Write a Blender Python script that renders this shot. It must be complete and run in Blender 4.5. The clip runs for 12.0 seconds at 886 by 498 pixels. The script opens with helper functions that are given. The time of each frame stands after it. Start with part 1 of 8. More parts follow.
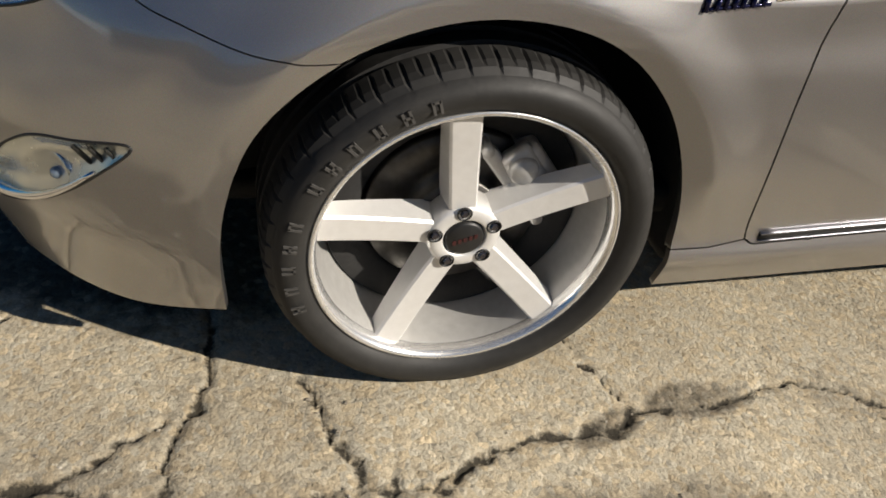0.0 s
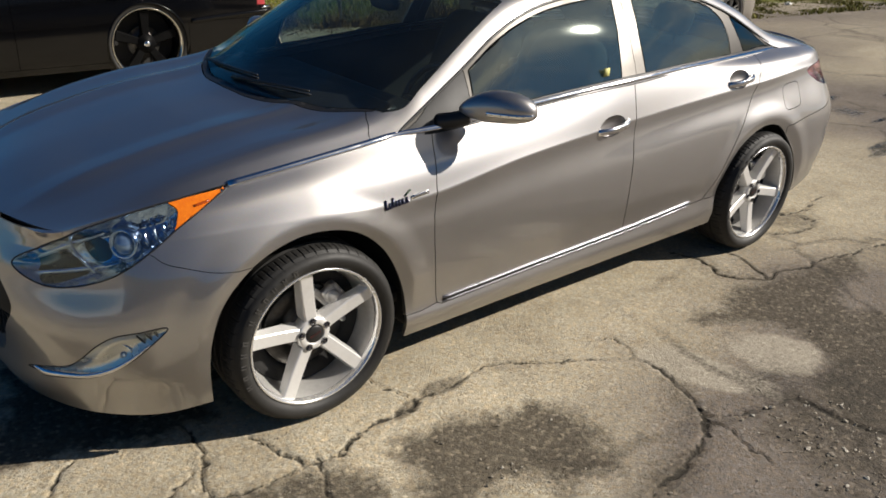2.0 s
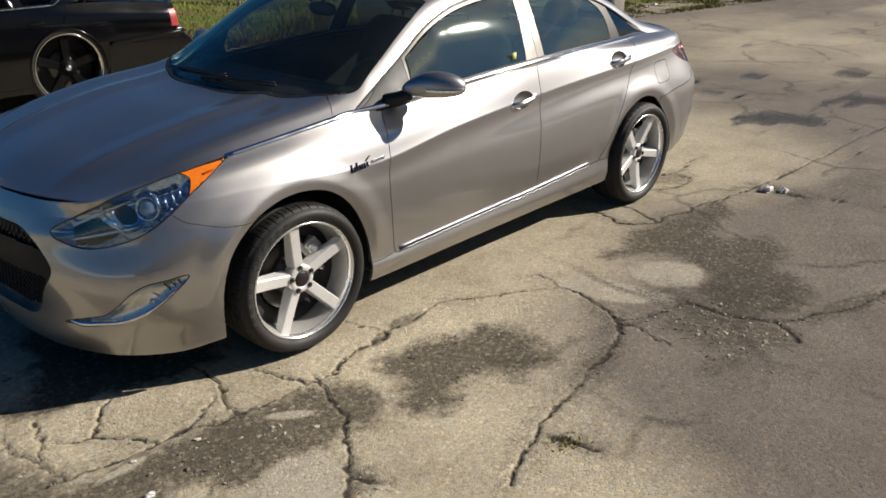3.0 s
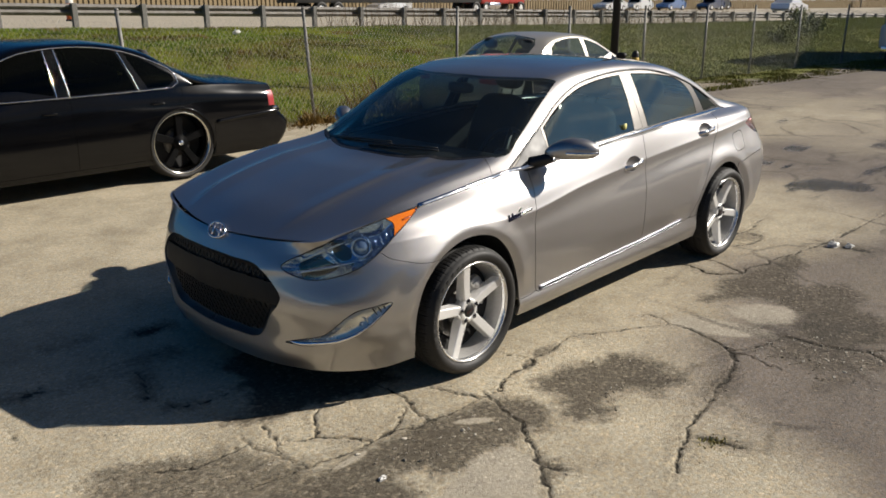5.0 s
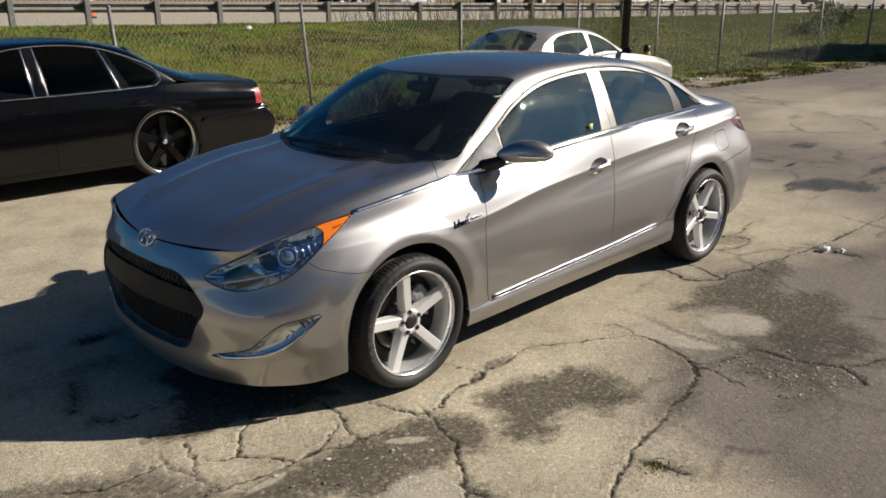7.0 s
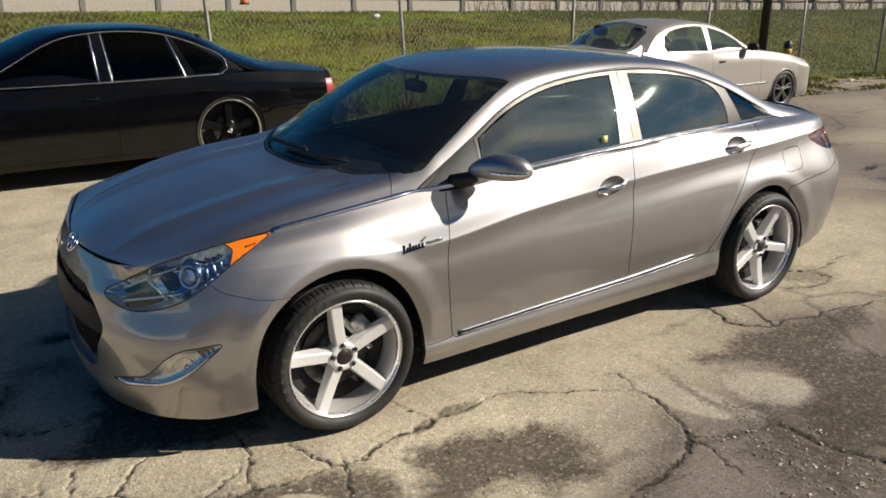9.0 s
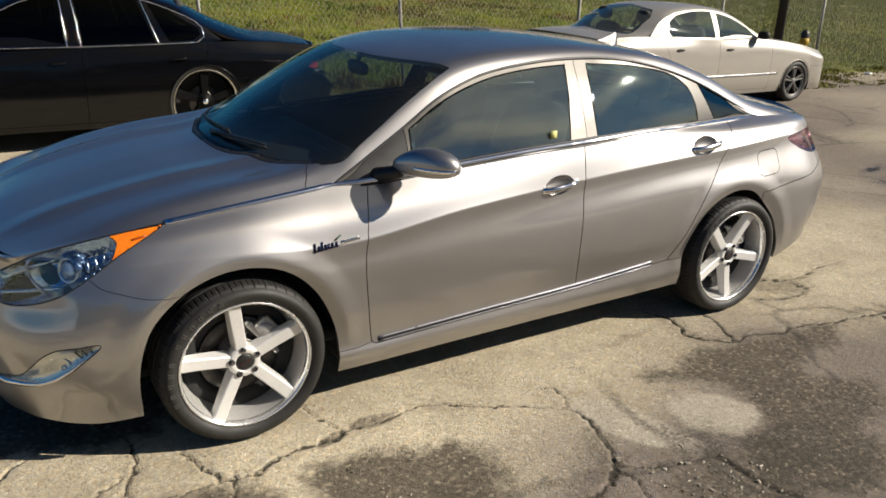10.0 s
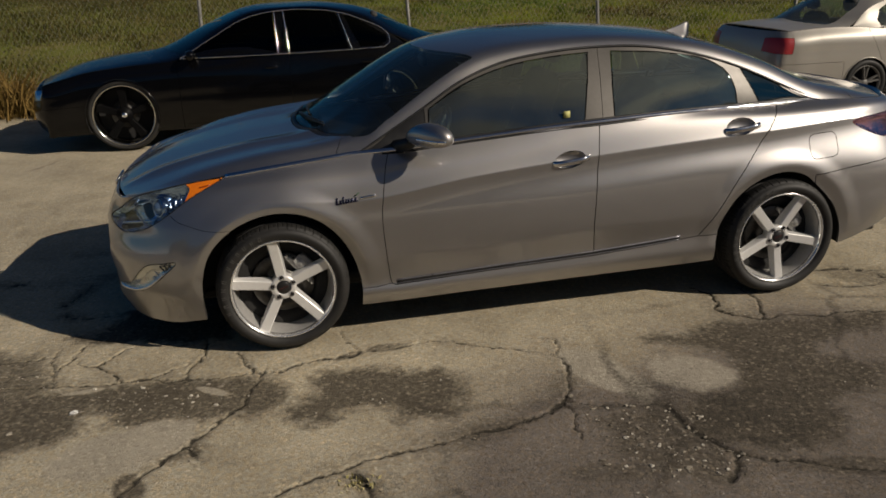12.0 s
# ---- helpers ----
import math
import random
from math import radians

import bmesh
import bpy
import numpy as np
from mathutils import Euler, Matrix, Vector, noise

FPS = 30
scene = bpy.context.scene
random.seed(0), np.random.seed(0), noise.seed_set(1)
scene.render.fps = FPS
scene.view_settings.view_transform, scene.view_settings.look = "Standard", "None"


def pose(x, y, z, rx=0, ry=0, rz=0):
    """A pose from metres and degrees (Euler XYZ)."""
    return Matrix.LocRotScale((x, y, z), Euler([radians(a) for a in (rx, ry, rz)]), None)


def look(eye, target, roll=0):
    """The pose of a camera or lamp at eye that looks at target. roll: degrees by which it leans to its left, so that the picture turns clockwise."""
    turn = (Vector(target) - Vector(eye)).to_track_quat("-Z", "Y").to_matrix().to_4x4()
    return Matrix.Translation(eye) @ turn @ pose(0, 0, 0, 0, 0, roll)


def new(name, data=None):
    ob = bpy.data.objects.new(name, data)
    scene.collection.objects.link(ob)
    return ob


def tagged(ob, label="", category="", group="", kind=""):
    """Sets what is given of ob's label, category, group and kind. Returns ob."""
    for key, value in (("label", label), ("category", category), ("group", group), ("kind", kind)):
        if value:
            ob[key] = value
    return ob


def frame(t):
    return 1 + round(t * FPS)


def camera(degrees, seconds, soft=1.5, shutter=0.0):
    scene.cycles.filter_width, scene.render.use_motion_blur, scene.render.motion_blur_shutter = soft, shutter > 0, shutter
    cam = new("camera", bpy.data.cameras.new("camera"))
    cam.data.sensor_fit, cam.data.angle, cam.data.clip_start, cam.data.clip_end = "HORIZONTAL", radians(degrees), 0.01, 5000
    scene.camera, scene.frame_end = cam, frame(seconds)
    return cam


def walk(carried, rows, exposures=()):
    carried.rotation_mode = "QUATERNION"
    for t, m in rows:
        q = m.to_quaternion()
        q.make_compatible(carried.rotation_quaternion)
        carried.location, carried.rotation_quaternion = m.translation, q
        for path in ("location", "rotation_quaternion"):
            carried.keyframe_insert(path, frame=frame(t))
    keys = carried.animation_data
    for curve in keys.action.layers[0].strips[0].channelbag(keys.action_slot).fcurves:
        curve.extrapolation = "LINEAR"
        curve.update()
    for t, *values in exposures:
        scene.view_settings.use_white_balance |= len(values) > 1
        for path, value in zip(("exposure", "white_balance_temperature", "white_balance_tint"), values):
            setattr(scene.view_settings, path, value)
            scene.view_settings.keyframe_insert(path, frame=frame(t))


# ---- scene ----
cam = camera(58.0, 12.0, 1.7)
PATH = [
    (0, (-0.368, -0.986, 1.185), (0.124, 0.470, -0.094), 9.3),
    (0.5, (-0.522, -1.213, 1.452), (0.167, 0.218, 0.236), 5.7),
    (1, (-0.69, -1.627, 1.622), (0.12, -0.176, 0.509), 6.3),
    (1.5, (-0.955, -1.903, 1.662), (0.139, -0.48, 0.779), 4.7),
    (2, (-1.222, -2.2, 1.807), (-0.068, -0.786, 0.988), 2.5),
    (2.5, (-1.465, -2.511, 1.852), (-0.257, -1.148, 1.028), 1.4),
    (3, (-1.876, -2.591, 1.805), (-0.53, -1.33, 1.031), 0.5),
    (3.5, (-2.169, -2.618, 1.857), (-0.78, -1.351, 1.176), 0.9),
    (3.7, (-2.282, -2.698, 1.861), (-0.929, -1.382, 1.201), 0.3),
    (5.3, (-2.876, -2.546, 1.854), (-1.495, -1.222, 1.274), 0.4),
    (5.5, (-2.884, -2.55, 1.864), (-1.492, -1.231, 1.295), 0.9),
    (6, (-2.82, -2.568, 1.858), (-1.458, -1.225, 1.274), -0.7),
    (6.5, (-2.594, -2.672, 1.847), (-1.238, -1.325, 1.256), -0.2),
    (7, (-2.384, -2.71, 1.859), (-1.064, -1.335, 1.253), -0.4),
    (7.2, (-2.28, -2.685, 1.841), (-0.986, -1.276, 1.257), 0.5),
    (9, (-1.325, -2.825, 1.849), (-0.295, -1.23, 1.221), 0.0),
    (9.5, (-1.065, -2.765, 1.849), (-0.043, -1.162, 1.229), 1.6),
    (10, (-0.816, -2.776, 1.869), (0.169, -1.177, 1.181), 2.2),
    (10.5, (-0.552, -3.054, 1.834), (0.169, -1.34, 1.098), -1.5),
    (11, (-0.46, -3.339, 1.839), (0.184, -1.593, 1.107), 2.3),
    (11.5, (-0.19, -3.635, 1.867), (0.314, -1.792, 1.273), 1.6),
    (12, (0.074, -3.865, 1.886), (0.437, -2.019, 1.207), -1.8),
]
EXPOSURES = [(0.0, -0.01, 6540, 11), (0.5, -0.08, 6540, 11), (1.0, -0.18, 6500, 11), (2.0, 0.0, 6450, 11), (5.5, -0.02, 6400, 11), (7.0, 0.0, 6400, 11), (9.0, 0.13, 6520, 11), (10.0, 0.2, 6620, 10), (10.5, -0.20, 6700, 11), (11.0, -0.74, 6830, 11), (11.5, -0.92, 6920, 12), (12.0, -0.90, 6920, 12)]
walk(cam, [(t, look(eye, target, roll)) for t, eye, target, roll in PATH], EXPOSURES)

# ---- light ----
SUN = Vector((0.693, -0.482, 0.534)).normalized()
sun = new("sun", bpy.data.lights.new("sun", "SUN"))
sun.data.energy, sun.data.angle, sun.data.color = 6.4, radians(0.55), (1.0, 0.93, 0.82)
sun.matrix_world = look(tuple(SUN * 60), (0, 0, 0))
world = bpy.data.worlds.new("sky")
scene.world = world
world.use_nodes = True
wt = world.node_tree
wt.nodes.clear()
sky = wt.nodes.new("ShaderNodeTexSky")
sky.sky_type, sky.sun_disc = "NISHITA", False
sky.sun_elevation, sky.sun_rotation = math.asin(SUN.z), math.atan2(SUN.x, SUN.y)
sky.air_density, sky.dust_density = 1.0, 0.3
w_tint = wt.nodes.new("ShaderNodeMix")
w_tint.data_type, w_tint.blend_type = "RGBA", "MULTIPLY"
w_tint.inputs["Factor"].default_value = 1.0
w_tint.inputs["B"].default_value = (0.23, 0.96, 1.68, 1)
w_co = wt.nodes.new("ShaderNodeTexCoord")
w_map = wt.nodes.new("ShaderNodeMapping")
w_map.inputs["Scale"].default_value = (1.1, 1.1, 2.8)
w_n = wt.nodes.new("ShaderNodeTexNoise")
w_n.inputs["Scale"].default_value, w_n.inputs["Detail"].default_value, w_n.inputs["Roughness"].default_value = 1.5, 5.0, 0.5
w_r = wt.nodes.new("ShaderNodeValToRGB")
w_r.color_ramp.elements[0].position, w_r.color_ramp.elements[1].position = 0.43, 0.61
w_mix = wt.nodes.new("ShaderNodeMix")
w_mix.data_type = "RGBA"
# clouds shine most near the sun
w_dot = wt.nodes.new("ShaderNodeVectorMath")
w_dot.operation = "DOT_PRODUCT"
w_dot.inputs[1].default_value = tuple(SUN)
w_pow = wt.nodes.new("ShaderNodeMath")
w_pow.operation, w_pow.use_clamp = "POWER", False
w_pow.inputs[1].default_value = 8.0
w_max = wt.nodes.new("ShaderNodeMath")
w_max.operation = "MAXIMUM"
w_max.inputs[1].default_value = 0.0
w_gain = wt.nodes.new("ShaderNodeMath")
w_gain.operation = "MULTIPLY_ADD"
w_gain.inputs[1].default_value, w_gain.inputs[2].default_value = 27.0, 2.4
w_col = wt.nodes.new("ShaderNodeVectorMath")
w_col.operation = "SCALE"
w_col.inputs[0].default_value = (1.0, 0.95, 0.88)
for a, b in ((w_co.outputs["Generated"], w_dot.inputs[0]), (w_dot.outputs["Value"], w_max.inputs[0]), (w_max.outputs[0], w_pow.inputs[0]), (w_pow.outputs[0], w_gain.inputs[0]), (w_gain.outputs[0], w_col.inputs["Scale"]), (w_col.outputs[0], w_mix.inputs["B"])):
    wt.links.new(a, b)
# clouds gather on the sunny side
w_side = wt.nodes.new("ShaderNodeMath")
w_side.operation, w_side.use_clamp = "MULTIPLY_ADD", True
w_side.inputs[1].default_value, w_side.inputs[2].default_value = 1.8, -0.3
w_cover = wt.nodes.new("ShaderNodeMath")
w_cover.operation = "MULTIPLY"
for a, b in ((w_dot.outputs["Value"], w_side.inputs[0]), (w_side.outputs[0], w_cover.inputs[0]), (w_r.outputs[0], w_cover.inputs[1]), (w_cover.outputs[0], w_mix.inputs["Factor"])):
    wt.links.new(a, b)
# pale haze along the horizon
w_sep = wt.nodes.new("ShaderNodeSeparateXYZ")
w_low = wt.nodes.new("ShaderNodeMapRange")
w_low.inputs["From Min"].default_value, w_low.inputs["From Max"].default_value = 0.01, 0.07
w_low.inputs["To Min"].default_value, w_low.inputs["To Max"].default_value = 0.85, 0.0
w_haze = wt.nodes.new("ShaderNodeMix")
w_haze.data_type = "RGBA"
w_haze.inputs["B"].default_value = (25.0, 25.5, 26.0, 1)
w_bg = wt.nodes.new("ShaderNodeBackground")
w_bg.inputs["Strength"].default_value = 0.027
w_out = wt.nodes.new("ShaderNodeOutputWorld")
for a, b in ((w_co.outputs["Generated"], w_map.inputs[0]), (w_map.outputs[0], w_n.inputs["Vector"]), (w_n.outputs["Fac"], w_r.inputs[0]),
             (sky.outputs[0], w_tint.inputs["A"]), (w_tint.outputs["Result"], w_mix.inputs["A"]), (w_co.outputs["Generated"], w_sep.inputs[0]), (w_sep.outputs["Z"], w_low.inputs["Value"]), (w_low.outputs["Result"], w_haze.inputs["Factor"]), (w_mix.outputs["Result"], w_haze.inputs["A"]), (w_haze.outputs["Result"], w_bg.inputs[0]), (w_bg.outputs[0], w_out.inputs[0])):
    wt.links.new(a, b)


# ---- materials ----
class Mat:
    """A node material with short ways to add textures."""

    def __init__(self, name, color=(0.5, 0.5, 0.5), rough=0.5, metal=0.0, **more):
        self.m = bpy.data.materials.new(name)
        self.m.use_nodes = True
        self.t = self.m.node_tree
        self.b = self.t.nodes["Principled BSDF"]
        self.out = self.t.nodes["Material Output"]
        self.set("Base Color", (*color, 1))
        self.set("Roughness", rough)
        self.set("Metallic", metal)
        for key, value in more.items():
            self.set(key.replace("_", " "), value)
        self.co = None

    def set(self, key, value):
        self.b.inputs[key].default_value = value

    def node(self, kind, **sockets):
        n = self.t.nodes.new(kind)
        for k, v in sockets.items():
            n.inputs[k.replace("_", " ")].default_value = v
        return n

    def link(self, a, b):
        self.t.links.new(a, b)

    def coords(self):
        if self.co is None:
            self.co = self.node("ShaderNodeTexCoord").outputs["Object"]
        return self.co

    def noise(self, scale, detail=4.0, rough=0.55, stretch=None):
        n = self.node("ShaderNodeTexNoise", Scale=scale, Detail=detail, Roughness=rough)
        if stretch:
            mp = self.node("ShaderNodeMapping", Scale=stretch)
            self.link(self.coords(), mp.inputs[0])
            self.link(mp.outputs[0], n.inputs["Vector"])
        else:
            self.link(self.coords(), n.inputs["Vector"])
        return n.outputs["Fac"]

    def cells(self, scale, out="Distance", feature="F1"):
        n = self.node("ShaderNodeTexVoronoi", Scale=scale)
        n.feature = feature
        self.link(self.coords(), n.inputs["Vector"])
        return n.outputs[out]

    def ramp(self, src, *stops):
        r = self.node("ShaderNodeValToRGB")
        e = r.color_ramp.elements
        while len(e) < len(stops):
            e.new(0.5)
        for k, (pos, c) in zip(e, stops):
            k.position = pos
            k.color = (*c, 1) if isinstance(c, tuple) else (c, c, c, 1)
        self.link(src, r.inputs[0])
        return r.outputs[0]

    def mix(self, fac, a, b, how="MIX"):
        n = self.node("ShaderNodeMix")
        n.data_type, n.blend_type = "RGBA", how
        for key, v in (("Factor", fac), ("A", a), ("B", b)):
            if isinstance(v, (int, float)) and key == "Factor":
                n.inputs[key].default_value = v
            elif isinstance(v, tuple):
                n.inputs[key].default_value = (*v, 1)
            else:
                self.link(v, n.inputs[key])
        return n.outputs["Result"]

    def math(self, op, a, b=0.0):
        n = self.node("ShaderNodeMath")
        n.operation = op
        for k, v in enumerate((a, b)):
            if isinstance(v, (int, float)):
                n.inputs[k].default_value = v
            else:
                self.link(v, n.inputs[k])
        return n.outputs[0]

    def color(self, src):
        self.link(src, self.b.inputs["Base Color"])
        return self

    def rough(self, src):
        self.link(src, self.b.inputs["Roughness"])
        return self

    def bump(self, src, height, strength=1.0):
        n = self.node("ShaderNodeBump", Strength=strength, Distance=height)
        self.link(src, n.inputs["Height"])
        self.link(n.outputs[0], self.b.inputs["Normal"])
        return self

    def attr(self, name):
        n = self.node("ShaderNodeAttribute")
        n.attribute_name = name
        return n.outputs["Fac"]


def mottled(name, c1, c2, rough, scale=8.0, metal=0.0, bump=0.0, fine=60.0, **more):
    """A surface that varies in tone and gloss at two scales."""
    m = Mat(name, c1, rough, metal, **more)
    big, small = m.noise(scale, 5), m.noise(fine, 3)
    m.color(m.mix(m.ramp(m.mix(0.4, big, small), (0.3, 0.0), (0.7, 1.0)), c1, c2))
    m.rough(m.ramp(big, (0.25, max(rough - 0.08, 0.02)), (0.75, min(rough + 0.1, 1.0))))
    if bump:
        m.bump(small, bump)
    return m.m


def car_paint(name, color, dusty, metal=0.93, rough=0.37, dust=0.08, coat=1.0):
    m = Mat(name, color, rough, metal, Coat_Weight=coat, Coat_Roughness=0.04, Coat_IOR=2.25)
    flake = m.cells(900.0, "Color")
    n = m.noise(3.0, 6, 0.65)
    film = m.ramp(n, (0.35, 0.0), (0.75, dust))
    m.color(m.mix(film, m.mix(0.10, color, flake, "OVERLAY"), dusty))
    m.rough(m.ramp(m.noise(5.0, 5), (0.3, rough - 0.01), (0.7, rough + 0.02)))
    m.link(m.ramp(m.noise(7.0, 5), (0.4, 0.07), (0.8, 0.14)), m.b.inputs["Coat Roughness"])
    return m.m


def glass(name, tint, gloss=0.02, ior=2.25, dust=0.0):
    """A tinted pane: light passes, the rest mirrors, and a film, part dust and part painted haze, scatters a little."""
    m = Mat(name)
    tr = m.node("ShaderNodeBsdfTransparent")
    tr.inputs["Color"].default_value = (*tint, 1)
    gl = m.node("ShaderNodeBsdfGlossy", Roughness=gloss)
    gl.inputs["Color"].default_value = (0.90, 1.0, 0.90, 1)
    lw = m.node("ShaderNodeLayerWeight", Blend=0.5)
    f0 = ((ior - 1) / (ior + 1)) ** 2
    sheen = m.math("ADD", m.math("MULTIPLY", m.math("POWER", lw.outputs["Facing"], 5.0), 1 - f0), f0)
    mx = m.node("ShaderNodeMixShader")
    m.link(sheen, mx.inputs[0])
    m.link(tr.outputs[0], mx.inputs[1])
    m.link(gl.outputs[0], mx.inputs[2])
    film = m.node("ShaderNodeBsdfDiffuse")
    film.inputs["Color"].default_value = (0.46, 0.50, 0.46, 1)
    top = m.node("ShaderNodeMixShader")
    m.link(m.ramp(m.noise(6.0, 5, 0.65), (0.3, dust * 0.7), (0.75, dust * 1.4)), top.inputs[0])
    m.link(mx.outputs[0], top.inputs[1])
    m.link(film.outputs[0], top.inputs[2])
    m.link(top.outputs[0], m.out.inputs["Surface"])
    return m.m


PAINT = car_paint("silver_bronze_paint", (0.345, 0.331, 0.323), (0.33, 0.313, 0.30), 0.97, 0.44)
PAINT_BLACK = car_paint("black_paint", (0.002, 0.002, 0.0024), (0.006, 0.0055, 0.005), 0.0, 0.16, 0.04, 0.17)
PAINT_BLACK.node_tree.nodes["Principled BSDF"].inputs["Specular IOR Level"].default_value = 0.10
PAINT_WHITE = car_paint("pearl_beige_paint", (0.37, 0.343, 0.30), (0.31, 0.28, 0.23), 0.35, 0.40, 0.08, 0.5)
SILL_CHROME = mottled("dull_chrome", (0.40, 0.40, 0.44), (0.30, 0.30, 0.33), 0.34, 20, 1.0)
CHROME = mottled("chrome", (0.86, 0.86, 0.88), (0.72, 0.72, 0.74), 0.10, 20, 1.0)
ALLOY = mottled("silver_alloy", (0.82, 0.81, 0.79), (0.72, 0.705, 0.68), 0.36, 12, 0.35, Coat_Weight=0.5)
ALLOY_LIP = mottled("machined_alloy", (0.90, 0.90, 0.89), (0.78, 0.77, 0.75), 0.22, 30, 0.8)
DARK_ALLOY = mottled("black_alloy", (0.003, 0.003, 0.0035), (0.006, 0.006, 0.006), 0.5, 10, Specular_IOR_Level=0.06)
RUBBER = mottled("tyre_rubber", (0.009, 0.0088, 0.0084), (0.021, 0.0196, 0.0175), 0.62, 14, bump=0.0006)
RUBBER_WORN = mottled("scuffed_rubber", (0.045, 0.043, 0.040), (0.070, 0.066, 0.060), 0.75, 20)
TRIM = mottled("black_trim", (0.007, 0.007, 0.0075), (0.018, 0.0175, 0.017), 0.45, 9)
LINER = mottled("dark_liner", (0.010, 0.010, 0.010), (0.022, 0.021, 0.02), 0.85, 7, bump=0.002)
STEEL = mottled("brake_steel", (0.10, 0.096, 0.09), (0.06, 0.054, 0.047), 0.42, 30, 0.8)
CAST = mottled("cast_metal", (0.5, 0.5, 0.49), (0.34, 0.33, 0.32), 0.5, 18, 0.7)
TINT = glass("tinted_glass", (0.42, 0.52, 0.50), 0.02, 2.6, 0.05)
TINT_FRONT = glass("windscreen_glass", (0.70, 0.78, 0.80), 0.02, 1.75, 0.014)
TINT_DARK = glass("black_tinted_glass", (0.03, 0.03, 0.035), 0.03, 1.25)
FOG_LENS = glass("fog_lamp_glass", (0.96, 0.96, 0.93), 0.02, 1.4)
LENS = glass("clear_lens", (0.82, 0.90, 0.98), 0.02, 1.9, 0.012)
FABRIC = mottled("grey_seat_cloth", (0.030, 0.0295, 0.029), (0.050, 0.048, 0.045), 0.85, 15, bump=0.001)
AMBER = mottled("amber_lens", (0.85, 0.22, 0.01), (0.72, 0.15, 0.006), 0.22, 60, Coat_Weight=1.0)
AMBER_DARK = mottled("dark_amber", (0.40, 0.07, 0.004), (0.28, 0.04, 0.003), 0.3, 90)
RED_LENS = mottled("red_lens", (0.42, 0.03, 0.035), (0.30, 0.02, 0.025), 0.4, 40, Coat_Weight=0.5)
LAMP_CHROME = mottled("lamp_reflector", (0.95, 0.96, 0.97), (0.88, 0.89, 0.91), 0.12, 22, 1.0, 0.0015, 24.0)
BLUE_BADGE = mottled("blue_chrome_badge", (0.012, 0.014, 0.06), (0.006, 0.006, 0.03), 0.18, 60, 0.6)
WHITE_PLASTIC = mottled("white_plastic", (0.72, 0.71, 0.68), (0.58, 0.56, 0.52), 0.5, 25)
CAP_RED = mottled("dark_red_mark", (0.07, 0.014, 0.014), (0.04, 0.01, 0.01), 0.4, 60)
TINT_Q = glass("dark_quarter_glass", (0.10, 0.105, 0.11))
LAMP_DARK = mottled("lamp_housing", (0.58, 0.66, 0.76), (0.40, 0.46, 0.54), 0.10, 14, 1.0, 0.006, 17.0)
FOG_BOWL = mottled("fog_lamp_bowl", (0.93, 0.92, 0.89), (0.80, 0.80, 0.78), 0.22, 18, 0.7, 0.0012, 20.0)
BARREL = mottled("rim_barrel_silver", (0.55, 0.54, 0.52), (0.42, 0.41, 0.39), 0.4, 12, 0.45)
LAMP_BLACK = mottled("lamp_bezel", (0.014, 0.016, 0.019), (0.007, 0.007, 0.008), 0.3, 20)
LENS_BALL = mottled("projector_glass", (0.22, 0.30, 0.42), (0.42, 0.50, 0.6), 0.06, 14, 0.5, Coat_Weight=1.0)
RED_GLASS = glass("red_clear_lens", (0.95, 0.64, 0.70), 0.02, 1.9)
TRIM_SATIN = mottled("satin_black", (0.006, 0.0058, 0.0055), (0.013, 0.0125, 0.0115), 0.55, 6, Specular_IOR_Level=0.3)
MIRROR = mottled("mirror_face", (0.9, 0.9, 0.92), (0.85, 0.86, 0.88), 0.03, 5, 1.0)
BADGE_GREEN = mottled("badge_leaf_green", (0.05, 0.10, 0.05), (0.03, 0.06, 0.04), 0.3, 50)
STICKER = mottled("yellow_sticker", (0.62, 0.60, 0.20), (0.5, 0.48, 0.18), 0.6, 80)
FRAME = mottled("satin_bronze_frame", (0.125, 0.116, 0.105), (0.095, 0.088, 0.08), 0.42, 5, 0.5)
NUT = mottled("dark_chrome_nut", (0.16, 0.15, 0.17), (0.08, 0.075, 0.085), 0.2, 40, 0.9)
GLASS_LIGHT = glass("light_tinted_glass", (0.76, 0.82, 0.80), 0.02, 1.8, 0.06)
POLISHED = mottled("polished_lip", (0.62, 0.60, 0.55), (0.50, 0.48, 0.43), 0.16, 9, 1.0)
GUNMETAL = mottled("gunmetal_alloy", (0.20, 0.195, 0.185), (0.13, 0.125, 0.115), 0.45, 12, 0.5)


# ---- mesh tools ----
def spline(P, t, q):
    """Cubic curve through the points P at the parameters t, read at q."""
    P, t, q = np.asarray(P, float), np.asarray(t, float), np.asarray(q, float)
    h = np.diff(t)
    d = np.diff(P, axis=0) / h[:, None]
    m = np.empty_like(P)
    m[1:-1] = (d[:-1] * h[1:, None] + d[1:] * h[:-1, None]) / (h[:-1] + h[1:])[:, None]
    m[0], m[-1] = d[0], d[-1]
    i = np.clip(np.searchsorted(t, q, "right") - 1, 0, len(t) - 2)
    s = ((q - t[i]) / h[i])[:, None]
    hh = h[i][:, None]
    return (2 * s**3 - 3 * s**2 + 1) * P[i] + (s**3 - 2 * s**2 + s) * hh * m[i] + (3 * s**2 - 2 * s**3) * P[i + 1] + (s**3 - s**2) * hh * m[i + 1]


def chord(P):
    return np.r_[0, np.cumsum(np.linalg.norm(np.diff(np.asarray(P, float), axis=0), axis=1))]


